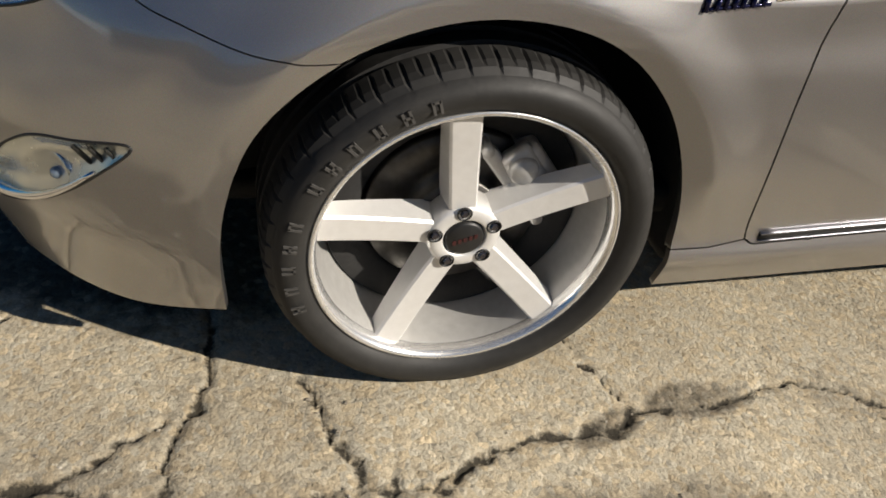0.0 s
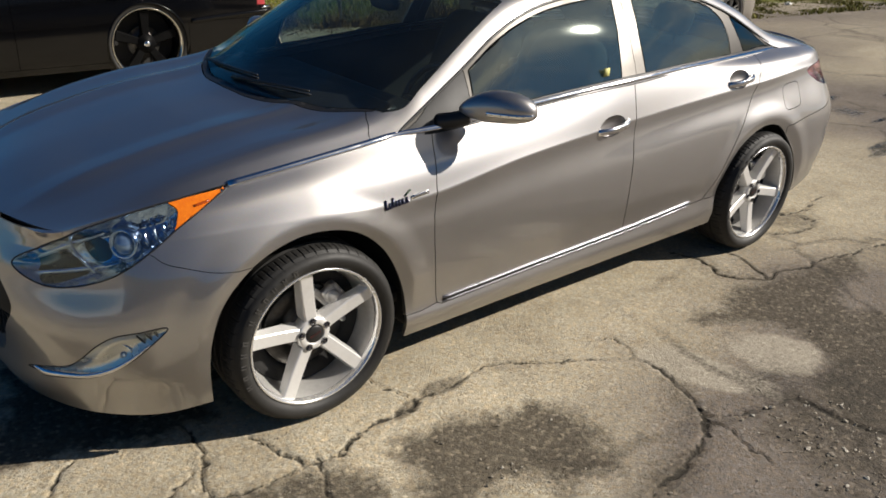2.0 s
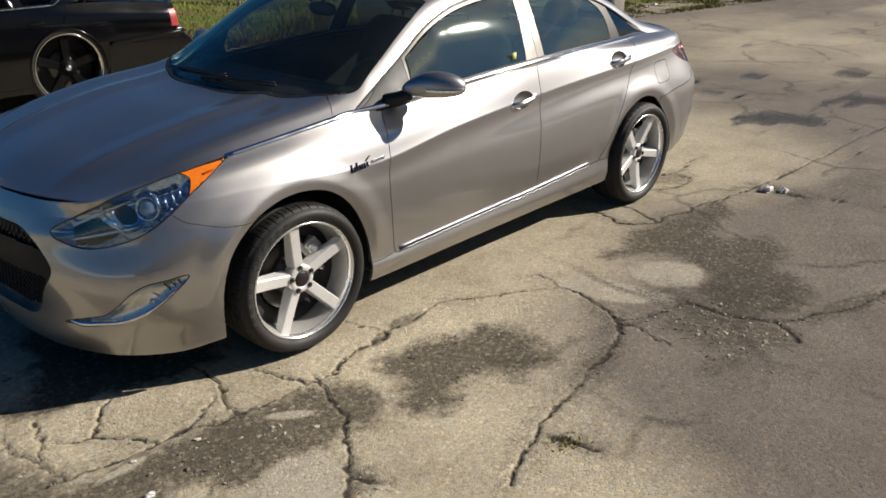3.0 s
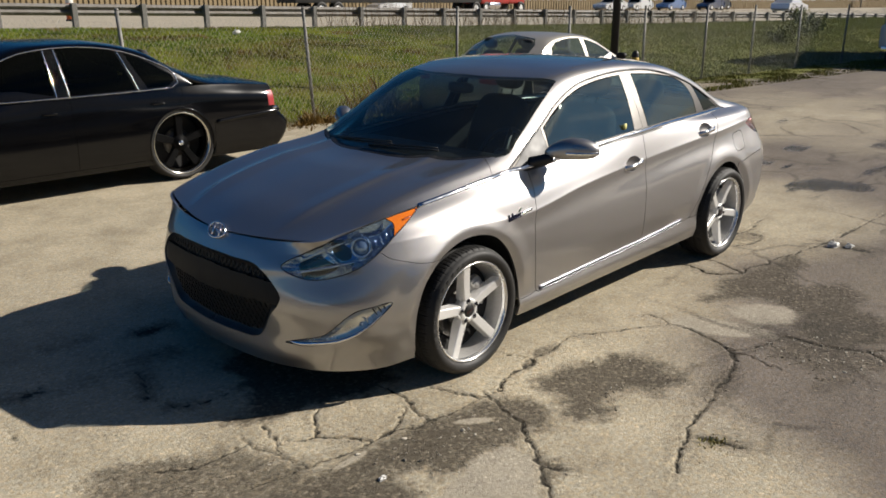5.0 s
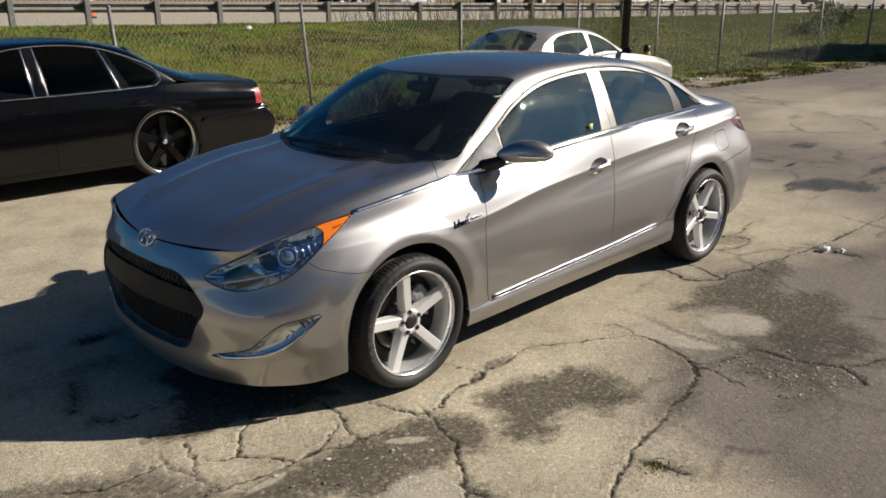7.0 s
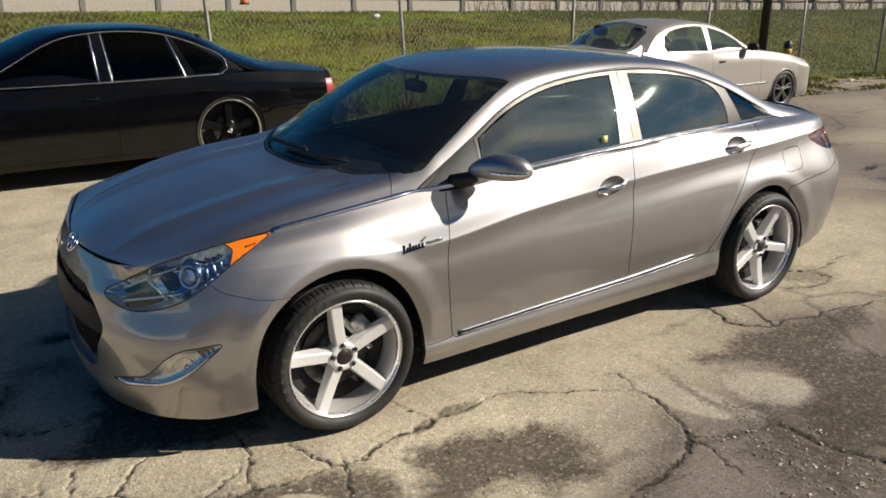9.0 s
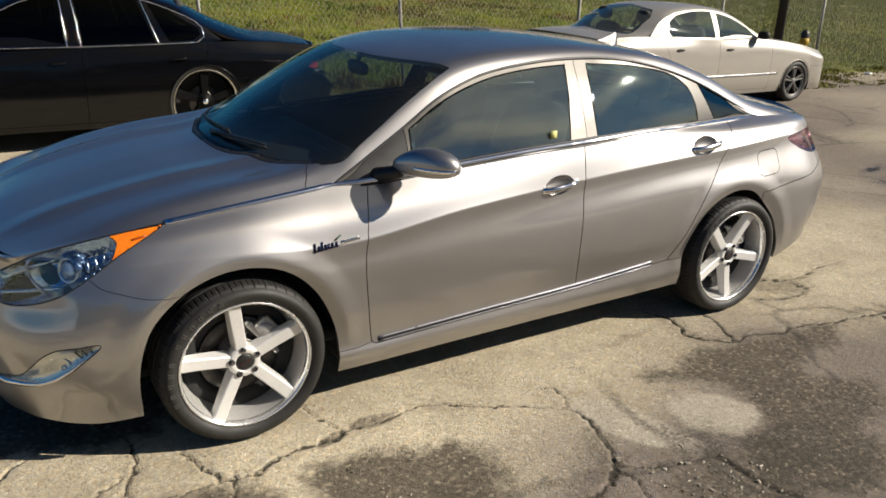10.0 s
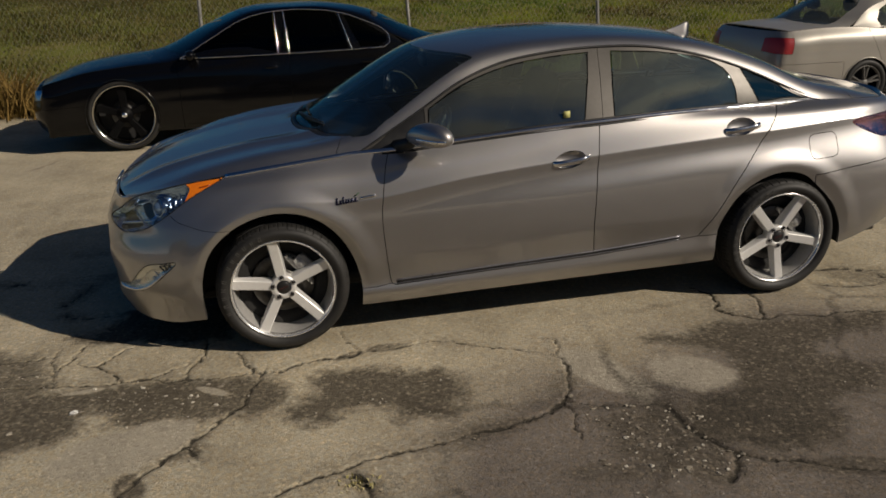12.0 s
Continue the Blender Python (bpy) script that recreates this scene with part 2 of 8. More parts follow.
def smooth_line(P, n, closed=False):
    """n points along a smooth line through P."""
    P = np.asarray(P, float)
    P = P[np.r_[True, np.linalg.norm(np.diff(P, axis=0), axis=1) > 1e-6]]
    if closed:
        P = P[:-1] if np.linalg.norm(P[0] - P[-1]) < 1e-6 else P
        Q = np.vstack([P[-2:], P, P[:3]])
        t = chord(Q)
        return spline(Q, t, np.linspace(t[2], t[len(P) + 2], n, endpoint=False))
    t = chord(P)
    return spline(P, t, np.linspace(0, t[-1], n))


class Shell:
    """A sheet of car body: rows of control points, bottom to top, each from nose to tail."""

    def __init__(self, C, step=0.009, ends=False, mid=None):
        C = np.asarray(C, float)
        if ends:
            flip = np.array([1, -1, 1])
            C = np.concatenate([C[:, 1:2] * flip, C, C[:, -2:-1] * flip], axis=1)
        tj = chord(C[len(C) // 2 if mid is None else mid])
        lo, hi = (tj[1], tj[-2]) if ends else (tj[0], tj[-1])
        tk = np.mean([chord(C[:, j]) for j in range(C.shape[1])], axis=0) + np.arange(len(C)) * 1e-4
        qj, qk = np.linspace(lo, hi, int((hi - lo) / step) + 2), np.linspace(0, tk[-1], int(tk[-1] / step) + 2)
        qk = np.unique(np.r_[qk[np.abs(qk[:, None] - tk).min(1) > step * 0.4], tk])
        A = np.stack([spline(row, tj, qj) for row in C])
        B = spline(A.reshape(len(C), -1), tk, qk)
        self.P = B.reshape(len(qk), len(qj), 3)
        du, dv = np.gradient(self.P, axis=0), np.gradient(self.P, axis=1)
        n = np.cross(dv, du)
        self.N = n / np.maximum(np.linalg.norm(n, axis=2, keepdims=True), 1e-9)

    def at(self, uv, what=None):
        """Places on the sheet at grid coordinates uv."""
        G = self.P if what is None else what
        u = np.clip(uv[..., 0], 0, G.shape[0] - 1.000001)
        v = np.clip(uv[..., 1], 0, G.shape[1] - 1.000001)
        i, j = u.astype(int), v.astype(int)
        a, b = (u - i)[..., None], (v - j)[..., None]
        return (1 - a) * ((1 - b) * G[i, j] + b * G[i, j + 1]) + a * ((1 - b) * G[i + 1, j] + b * G[i + 1, j + 1])

    def uv(self, pts, axes=(0, 1, 2)):
        """Grid coordinates of the places on the sheet nearest to pts, by the given axes."""
        ax = list(axes)
        G = self.P[..., ax]
        out = []
        for p in np.asarray(pts, float):
            p = p[ax] if len(p) == 3 else p
            k = np.argmin(((G - p) ** 2).sum(-1))
            q = np.array(np.unravel_index(k, G.shape[:2]), float)
            for _ in range(4):
                e = 0.5
                f0 = self.at(q)[ax]
                ju = (self.at(q + [e, 0]) - self.at(q - [e, 0]))[ax] / (2 * e)
                jv = (self.at(q + [0, e]) - self.at(q - [0, e]))[ax] / (2 * e)
                step = np.linalg.lstsq(np.stack([ju, jv], 1), p - f0, rcond=None)[0]
                q = np.clip(q + np.clip(step, -2, 2), [-2, -2], [G.shape[0] + 1, G.shape[1] + 1])
            out.append(q)
        return np.array(out)


def inside(poly, pts):
    x, y = pts[:, 0], pts[:, 1]
    c = np.zeros(len(pts), bool)
    for (x0, y0), (x1, y1) in zip(poly, np.roll(poly, -1, axis=0)):
        if y0 != y1:
            c ^= ((y0 > y) != (y1 > y)) & (x < (x1 - x0) * (y - y0) / (y1 - y0) + x0)
    return c


def near_line(poly, pts):
    a, b = poly, np.roll(poly, -1, axis=0)
    d = b - a
    best = np.full(len(pts), 1e9)
    for p, v in zip(a, d):
        s = np.clip(((pts - p) @ v) / max(v @ v, 1e-12), 0, 1)
        best = np.minimum(best, np.linalg.norm(pts - p - s[:, None] * v, axis=1))
    return best


def carve(shell, loops):
    """Cuts the sheet along closed loops of grid coordinates. Gives places, normals, faces and, per face, the last loop that holds it."""
    nu, nv = shell.P.shape[:2]
    uv = np.stack(np.meshgrid(np.arange(nu), np.arange(nv), indexing="ij"), -1).reshape(-1, 2).astype(float)
    idx = np.arange(nu * nv).reshape(nu, nv)
    edges = np.concatenate([np.stack([idx[:-1].ravel(), idx[1:].ravel()], 1), np.stack([idx[:, :-1].ravel(), idx[:, 1:].ravel()], 1)])
    locked = np.zeros(nu * nv, bool)
    for poly in loops:
        a, b = poly, np.roll(poly, -1, axis=0)
        lo, hi = poly.min(0) - 3, poly.max(0) + 3
        e = edges[((uv[edges[:, 0]] > lo) & (uv[edges[:, 0]] < hi)).all(1)]
        on = np.zeros(nu * nv, bool)
        held = np.flatnonzero(locked & ((uv > lo) & (uv < hi)).all(1))
        on[held] = near_line(poly, uv[held]) < 0.12
        ins = np.zeros(nu * nv, bool)
        some = np.unique(e)
        ins[some] = inside(poly, uv[some])
        e = e[(ins[e[:, 0]] != ins[e[:, 1]]) & ~on[e[:, 0]] & ~on[e[:, 1]]]
        best, where = {}, {}
        for p, q in e:
            P, D = uv[p], uv[q] - uv[p]
            S = b - a
            den = D[0] * S[:, 1] - D[1] * S[:, 0]
            den = np.where(np.abs(den) < 1e-12, 1e-12, den)
            w = a - P
            s = (w[:, 0] * S[:, 1] - w[:, 1] * S[:, 0]) / den
            r = (w[:, 0] * D[1] - w[:, 1] * D[0]) / den
            ok = (s >= -1e-6) & (s <= 1 + 1e-6) & (r >= -1e-6) & (r <= 1 + 1e-6)
            if not ok.any():
                continue
            s = s[ok][0]
            k = p if s < 0.5 else q
            if locked[k]:
                k = q if k == p else p
                if locked[k]:
                    continue
            far = s if k == p else 1 - s
            if k not in best or far < best[k]:
                best[k], where[k] = far, P + s * D
        for k, place in where.items():
            uv[k] = place
            locked[k] = True
    A, B, C, D = idx[:-1, :-1].ravel(), idx[:-1, 1:].ravel(), idx[1:, 1:].ravel(), idx[1:, :-1].ravel()
    quad = np.stack([A, B, C, D], 1)
    on = locked[quad]
    ac, bd = on[:, 0] & on[:, 2], on[:, 1] & on[:, 3]
    t1 = quad[ac]
    t2 = quad[bd & ~ac]
    keep = quad[~ac & ~bd]
    tris = np.concatenate([t1[:, [0, 1, 2]], t1[:, [0, 2, 3]], t2[:, [0, 1, 3]], t2[:, [1, 2, 3]]])
    faces = [tuple(f) for f in keep.tolist()] + [tuple(f) for f in tris.tolist()]
    mid = np.concatenate([uv[keep].mean(1), uv[tris].mean(1)]) if len(tris) else uv[keep].mean(1)
    label = np.full(len(faces), -1)
    for n, poly in enumerate(loops):
        label[inside(poly, mid)] = n
    N = shell.at(uv, shell.N)
    return shell.at(uv), N / np.maximum(np.linalg.norm(N, axis=1, keepdims=True), 1e-9), faces, label


def panel(P, N, faces, gap=0.0024, depth=0.014, flip=1):
    """One panel out of a carved sheet: drawn in a little at its rim, which turns inward."""
    faces = [f for f in faces if len({tuple(np.round(P[i], 6)) for i in f}) >= 3]
    used = sorted({i for f in faces for i in f})
    new_i = {o: n for n, o in enumerate(used)}
    V = P[used].copy()
    M = N[used] * flip
    F = [tuple(new_i[i] for i in (f if flip > 0 else f[::-1])) for f in faces]
    count = {}
    for f in F:
        for a, b in zip(f, f[1:] + f[:1]):
            count[(a, b)] = count.get((a, b), 0) + 1
    rim = [(a, b) for (a, b) in count if (b, a) not in count and not (abs(V[a][1]) < 1e-4 and abs(V[b][1]) < 1e-4)]
    pull = np.zeros_like(V)
    for a, b in rim:
        d = V[b] - V[a]
        n = np.cross(M[a], d)
        n /= max(np.linalg.norm(n), 1e-9)
        pull[a] += n
        pull[b] += n
    norm = np.linalg.norm(pull, axis=1, keepdims=True)
    V += np.where(norm > 0.3, pull / np.maximum(norm, 1e-9), 0) * gap
    top, low = {}, {}
    extra = []
    for a, b in rim:
        for i in (a, b):
            if i not in top:
                top[i] = len(V) + len(extra)
                extra.append(V[i])
                low[i] = len(V) + len(extra)
                extra.append(V[i] - M[i] * depth)
        F.append((top[b], top[a], low[a], low[b]))
    if extra:
        V = np.vstack([V, extra])
    return V, F


# ---- the silver sedan's own shape: x from the front axle, w from its middle, z up ----
WIDE = 0.94
LOWER_EDGE = [(-0.908, 0, 0.176), (-0.891, 0.28, 0.176), (-0.833, 0.525, 0.175), (-0.712, 0.733, 0.175), (-0.545, 0.882, 0.188), (-0.387, 0.945, 0.212), (0, 0.945, 0.205), (0.41, 0.935, 0.196), (1.0, 0.93, 0.206), (1.7, 0.93, 0.220), (2.4, 0.935, 0.236), (2.8, 0.945, 0.255), (3.17, 0.95, 0.264), (3.45, 0.92, 0.35), (3.65, 0.78, 0.37), (3.77, 0.5, 0.38), (3.82, 0, 0.38)]
SILL_LINE = [(-0.93, 0, 0.240), (-0.914, 0.28, 0.240), (-0.855, 0.545, 0.243), (-0.722, 0.748, 0.255), (-0.55, 0.89, 0.27), (-0.39, 0.953, 0.27), (0, 0.955, 0.275), (0.41, 0.949, 0.258), (1.0, 0.946, 0.267), (1.7, 0.946, 0.282), (2.4, 0.953, 0.305), (2.8, 0.96, 0.315), (3.17, 0.957, 0.32), (3.45, 0.925, 0.39), (3.66, 0.79, 0.41), (3.79, 0.51, 0.42), (3.84, 0, 0.42)]
DOOR_FOOT = [(-0.93, 0, 0.34), (-0.915, 0.28, 0.34), (-0.86, 0.55, 0.34), (-0.735, 0.76, 0.345), (-0.565, 0.9, 0.345), (-0.39, 0.956, 0.34), (0, 0.96, 0.33), (0.41, 0.94, 0.31), (1.0, 0.937, 0.325), (1.7, 0.937, 0.356), (2.4, 0.948, 0.4), (2.8, 0.96, 0.41), (3.17, 0.96, 0.4), (3.47, 0.93, 0.45), (3.69, 0.8, 0.47), (3.82, 0.52, 0.48), (3.865, 0, 0.48)]
LOWER_FLANK = [(-0.95, 0, 0.5), (-0.935, 0.27, 0.5), (-0.877, 0.55, 0.5), (-0.735, 0.765, 0.5), (-0.56, 0.9, 0.5), (-0.39, 0.955, 0.5), (0, 0.963, 0.5), (0.41, 0.945, 0.47), (1.0, 0.945, 0.48), (1.7, 0.95, 0.51), (2.4, 0.958, 0.54), (2.8, 0.968, 0.55), (3.17, 0.963, 0.55), (3.48, 0.93, 0.57), (3.71, 0.81, 0.58), (3.84, 0.53, 0.58), (3.885, 0, 0.58)]
FLANK = [(-0.935, 0, 0.62), (-0.92, 0.27, 0.625), (-0.855, 0.54, 0.635), (-0.69, 0.755, 0.645), (-0.54, 0.875, 0.655), (-0.39, 0.932, 0.66), (0, 0.96, 0.66), (0.41, 0.945, 0.64), (1.0, 0.943, 0.66), (1.7, 0.942, 0.70), (2.4, 0.945, 0.76), (2.8, 0.95, 0.76), (3.17, 0.945, 0.75), (3.48, 0.915, 0.74), (3.71, 0.8, 0.73), (3.85, 0.53, 0.72), (3.89, 0, 0.72)]
HOLLOW = [(-0.915, 0, 0.68), (-0.90, 0.265, 0.685), (-0.84, 0.525, 0.70), (-0.69, 0.737, 0.725), (-0.545, 0.84, 0.735), (-0.40, 0.898, 0.74), (0, 0.948, 0.745), (0.41, 0.939, 0.722), (1.0, 0.928, 0.795), (1.7, 0.915, 0.85), (2.4, 0.910, 0.894), (2.8, 0.903, 0.916), (3.17, 0.879, 0.938), (3.43, 0.835, 0.94), (3.63, 0.73, 0.94), (3.79, 0.49, 0.94), (3.85, 0, 0.94)]
CREASE = [(-0.90, 0, 0.71), (-0.885, 0.26, 0.718), (-0.825, 0.515, 0.735), (-0.69, 0.725, 0.76), (-0.545, 0.82, 0.775), (-0.40, 0.878, 0.785), (0, 0.932, 0.79), (0.41, 0.938, 0.763), (1.0, 0.929, 0.836), (1.7, 0.915, 0.892), (2.4, 0.909, 0.936), (2.8, 0.901, 0.957), (3.17, 0.873, 0.978), (3.42, 0.827, 0.975), (3.62, 0.72, 0.972), (3.78, 0.48, 0.97), (3.84, 0, 0.97)]
SHOULDER = [(-0.885, 0, 0.74), (-0.868, 0.26, 0.748), (-0.81, 0.52, 0.765), (-0.70, 0.715, 0.79), (-0.53, 0.797, 0.825), (-0.39, 0.845, 0.842), (0, 0.892, 0.873), (0.41, 0.896, 0.87), (1.0, 0.893, 0.92), (1.7, 0.887, 0.98), (2.4, 0.865, 1.03), (2.8, 0.858, 1.033), (3.17, 0.835, 1.038), (3.4, 0.80, 1.035), (3.6, 0.69, 1.027), (3.76, 0.45, 1.02), (3.82, 0, 1.02)]
UPPER_EDGE = [(-0.865, 0, 0.768), (-0.85, 0.26, 0.776), (-0.8, 0.52, 0.792), (-0.72, 0.7, 0.818), (-0.52, 0.765, 0.866), (-0.39, 0.79, 0.888), (0, 0.82, 0.938), (0.41, 0.81, 0.975), (1.0, 0.832, 1.014), (1.7, 0.857, 1.061), (2.4, 0.815, 1.077), (2.8, 0.765, 1.076), (3.08, 0.75, 1.08), (3.38, 0.745, 1.068), (3.57, 0.645, 1.052), (3.73, 0.42, 1.055), (3.79, 0, 1.055)]


def between(a, b, s):
    return [tuple(p + (q - p) * s for p, q in zip(u, v)) for u, v in zip(a, b)]


# the crease stays sharp: two lines run close beside it
SIDE = (LOWER_EDGE, SILL_LINE, DOOR_FOOT, LOWER_FLANK, FLANK, HOLLOW, between(CREASE, HOLLOW, 0.12), CREASE, between(CREASE, SHOULDER, 0.06), SHOULDER, UPPER_EDGE)
MIDLINE = [(-0.865, 0.772), (-0.70, 0.855), (-0.45, 0.925), (-0.18, 0.98), (0.15, 1.035), (0.45, 1.21), (0.86, 1.42), (1.2, 1.475), (1.65, 1.495), (2.1, 1.478), (2.45, 1.438), (2.88, 1.318), (3.27, 1.165), (3.56, 1.095), (3.8, 1.05)]
EDGE = [(-0.72, 0.70, 0.818), (-0.52, 0.765, 0.866), (-0.33, 0.80, 0.898), (-0.05, 0.818, 0.933), (0.40, 0.808, 0.976), (0.60, 0.774, 1.067), (0.985, 0.705, 1.287), (1.21, 0.667, 1.368), (1.70, 0.647, 1.426), (2.05, 0.667, 1.416), (2.34, 0.693, 1.362), (2.72, 0.715, 1.23), (3.08, 0.745, 1.08), (3.38, 0.745, 1.068), (3.57, 0.645, 1.052)]
CROWN = [0.8, 0.35, 0.14, 0.10, 0.14, 0.45, 0.4, 0.35, 0.35, 0.35, 0.28, 0.2, 0.25, 0.5, 0.8]
BELT = [(0.436, 0.80, 0.977), (0.578, 0.82, 0.984), (0.957, 0.832, 1.012), (1.463, 0.85, 1.049), (1.711, 0.857, 1.062), (2.116, 0.835, 1.075), (2.478, 0.81, 1.078), (3.082, 0.73, 1.074)]
RAIL = [(0.436, 0.80, 0.977), (0.595, 0.774, 1.065), (0.803, 0.737, 1.181), (0.984, 0.705, 1.287), (1.205, 0.667, 1.366), (1.521, 0.648, 1.414), (1.779, 0.646, 1.426), (2.003, 0.665, 1.421), (2.336, 0.693, 1.363), (2.521, 0.708, 1.308), (2.89, 0.723, 1.157), (3.082, 0.73, 1.074)]


def top_rows(midline, edge, crown, fr=(0, 0.25, 0.42, 0.5, 0.58, 0.75, 0.86, 0.93, 0.97, 1.0), ridge=0.0):
    rows = []
    for f in [-f for f in fr[:0:-1]] + list(fr):
        row = []
        for n, ((xc, zc), (xe, we, ze), a) in enumerate(zip(midline, edge, crown)):
            g = abs(f)
            r = ridge * (math.exp(-(((g - 0.54) / 0.045) ** 2)) if g > 0.54 else math.exp(-(((g - 0.54) / 0.11) ** 2))) if 0 < n < 5 else 0
            if ridge and 0 < n < 5:
                r += 0.0052 * n * (math.exp(-(((g - 0.905) / 0.055) ** 2)) if g > 0.905 else math.exp(-(((g - 0.905) / 0.13) ** 2)))
            row.append((xc + (xe - xc) * g**1.6, f * we, zc - (zc - ze) * (a * g**2 + (1 - a) * g ** (13 if n < 5 else 18)) + r))
        rows.append(row)
    return rows


def house_rows(belt, rail, n=24, bulge=0.012):
    b, r = smooth_line(belt, 40), smooth_line(rail, 60)
    xs = np.linspace(belt[0][0], belt[-1][0], n)
    B = np.stack([xs] + [np.interp(xs, b[:, 0], b[:, k]) for k in (1, 2)], 1)
    R = np.stack([xs] + [np.interp(xs, r[:, 0], r[:, k]) for k in (1, 2)], 1)
    rows = []
    for s in (0, 0.25, 0.5, 0.75, 1):
        m = B + (R - B) * s
        m[:, 1] += bulge * 4 * s * (1 - s) * np.clip((R - B)[:, 2] / 0.3, 0, 1)
        rows.append(m)
    return rows


# ---- parts ----
def mesh(name, V, F, smooth=True):
    me = bpy.data.meshes.new(name)
    me.from_pydata([tuple(map(float, v)) for v in V], [], [tuple(map(int, f)) for f in F])
    if smooth:
        me.polygons.foreach_set("use_smooth", [True] * len(me.polygons))
    me.update()
    return me


def part(name, shape, material, parent, label="", smooth=True):
    """One mesh object, out of (places, faces) or a bmesh, under a thing or a part."""
    if isinstance(shape, tuple):
        me = mesh(name, *shape, smooth)
    else:
        me = bpy.data.meshes.new(name)
        shape.to_mesh(me)
        shape.free()
        if smooth:
            me.polygons.foreach_set("use_smooth", [True] * len(me.polygons))
    me.materials.append(material)
    ob = new(name, me)
    ob.parent = parent
    if label:
        ob["label"] = label
    return ob


def thing(name, label, category, where=None, group="", kind=""):
    ob = new(name)
    ob.empty_display_size = 0.1
    ob.matrix_world = where or Matrix()
    return tagged(ob, label, category, group, kind)


def joined(*shapes):
    V, F, n = [], [], 0
    for v, f in shapes:
        V.append(np.asarray(v, float))
        F += [tuple(i + n for i in g) for g in f]
        n += len(v)
    return np.vstack(V), F


def mirrored(shape):
    V, F = shape
    return np.asarray(V) * np.array([1, -1, 1]), [f[::-1] for f in F]


def moved(shape, m):
    V, F = shape
    M = np.array(m)
    return np.asarray(V, float) @ M[:3, :3].T + M[:3, 3], F


def box(x0, y0, z0, x1, y1, z1, r=0.0, seg=2):
    """A box with rounded edges."""
    bm = bmesh.new()
    bmesh.ops.create_cube(bm, size=1)
    bmesh.ops.scale(bm, vec=(x1 - x0, y1 - y0, z1 - z0), verts=bm.verts)
    bmesh.ops.translate(bm, vec=((x0 + x1) / 2, (y0 + y1) / 2, (z0 + z1) / 2), verts=bm.verts)
    if r:
        bmesh.ops.bevel(bm, geom=bm.edges[:], offset=r, segments=seg, profile=0.6, affect="EDGES")
    bm.verts.index_update()
    out = np.array([v.co[:] for v in bm.verts]), [tuple(v.index for v in f.verts) for f in bm.faces]
    bm.free()
    return out


def lathe(profile, n=64, axis="y", closed=False):
    """A profile of (radius, along) turned round an axis through the origin."""
    pr = np.asarray(profile, float)
    a = np.linspace(0, 2 * math.pi, n, endpoint=False)
    r, h = pr[:, 0], pr[:, 1]
    c, s = np.cos(a)[:, None] * r, np.sin(a)[:, None] * r
    H = np.repeat(h[None], n, 0)
    V = {"y": np.stack([c, H, s], -1), "z": np.stack([c, s, H], -1), "x": np.stack([H, c, s], -1)}[axis].reshape(-1, 3)
    m = len(pr)
    F = []
    for i in range(n):
        k = (i + 1) % n
        for j in range(m if closed else m - 1):
            q = (j + 1) % m
            F.append((i * m + j, i * m + q, k * m + q, k * m + j) if axis != "z" else (i * m + j, k * m + j, k * m + q, i * m + q))
    return V, F


def rod(a, b, r, n=8, r2=None):
    """A round bar from a to b."""
    a, b = Vector(a), Vector(b)
    d = (b - a).normalized()
    u = d.orthogonal().normalized()
    v = d.cross(u)
    V, F = [], []
    for p, rr in ((a, r), (b, r if r2 is None else r2)):
        for k in range(n):
            t = 2 * math.pi * k / n
            V.append(p + (u * math.cos(t) + v * math.sin(t)) * rr)
    for k in range(n):
        q = (k + 1) % n
        F.append((k, q, n + q, n + k))
    F += [tuple(range(n))[::-1], tuple(range(n, 2 * n))]
    return np.array([tuple(p) for p in V]), F


def tube(P, r, n=8, closed=False):
    """A round bar along a line; r may be one number or one per point."""
    P = np.asarray(P, float)
    R = np.full(len(P), r) if np.isscalar(r) else np.asarray(r, float)
    T = np.roll(P, -1, 0) - np.roll(P, 1, 0) if closed else np.gradient(P, axis=0)
    T /= np.maximum(np.linalg.norm(T, axis=1, keepdims=True), 1e-9)
    u = np.array(Vector(T[0]).orthogonal().normalized())
    V = []
    for p, t, rr in zip(P, T, R):
        u = u - t * (u @ t)
        u /= np.linalg.norm(u)
        v = np.cross(t, u)
        for k in range(n):
            a = 2 * math.pi * k / n
            V.append(p + (u * math.cos(a) + v * math.sin(a)) * rr)
    F = []
    L = len(P)
    for i in range(L if closed else L - 1):
        for k in range(n):
            q = (k + 1) % n
            j = (i + 1) % L
            F.append((i * n + k, i * n + q, j * n + q, j * n + k))
    if not closed:
        F += [tuple(range(n))[::-1], tuple(range((L - 1) * n, L * n))]
    return np.array(V), F


def strip(P, out, up, wide, thick):
    """A flat moulding along a line: out is its outward way at each point, up its way across."""
    P, out, up = (np.asarray(q, float) for q in (P, out, up))
    w, t = wide / 2, thick
    prof = [(-w, -0.004), (-w, t * 0.4), (-w * 0.7, t), (w * 0.7, t), (w, t * 0.4), (w, -0.004)]
    V = np.concatenate([P + up * a + out * b for a, b in prof]).reshape(len(prof), len(P), 3).transpose(1, 0, 2).reshape(-1, 3)
    m, F = len(prof), []
    for i in range(len(P) - 1):
        for j in range(m):
            q = (j + 1) % m
            F.append((i * m + j, i * m + q, (i + 1) * m + q, (i + 1) * m + j))
    F += [tuple(range(m))[::-1], tuple(range((len(P) - 1) * m, len(P) * m))]
    return V, F


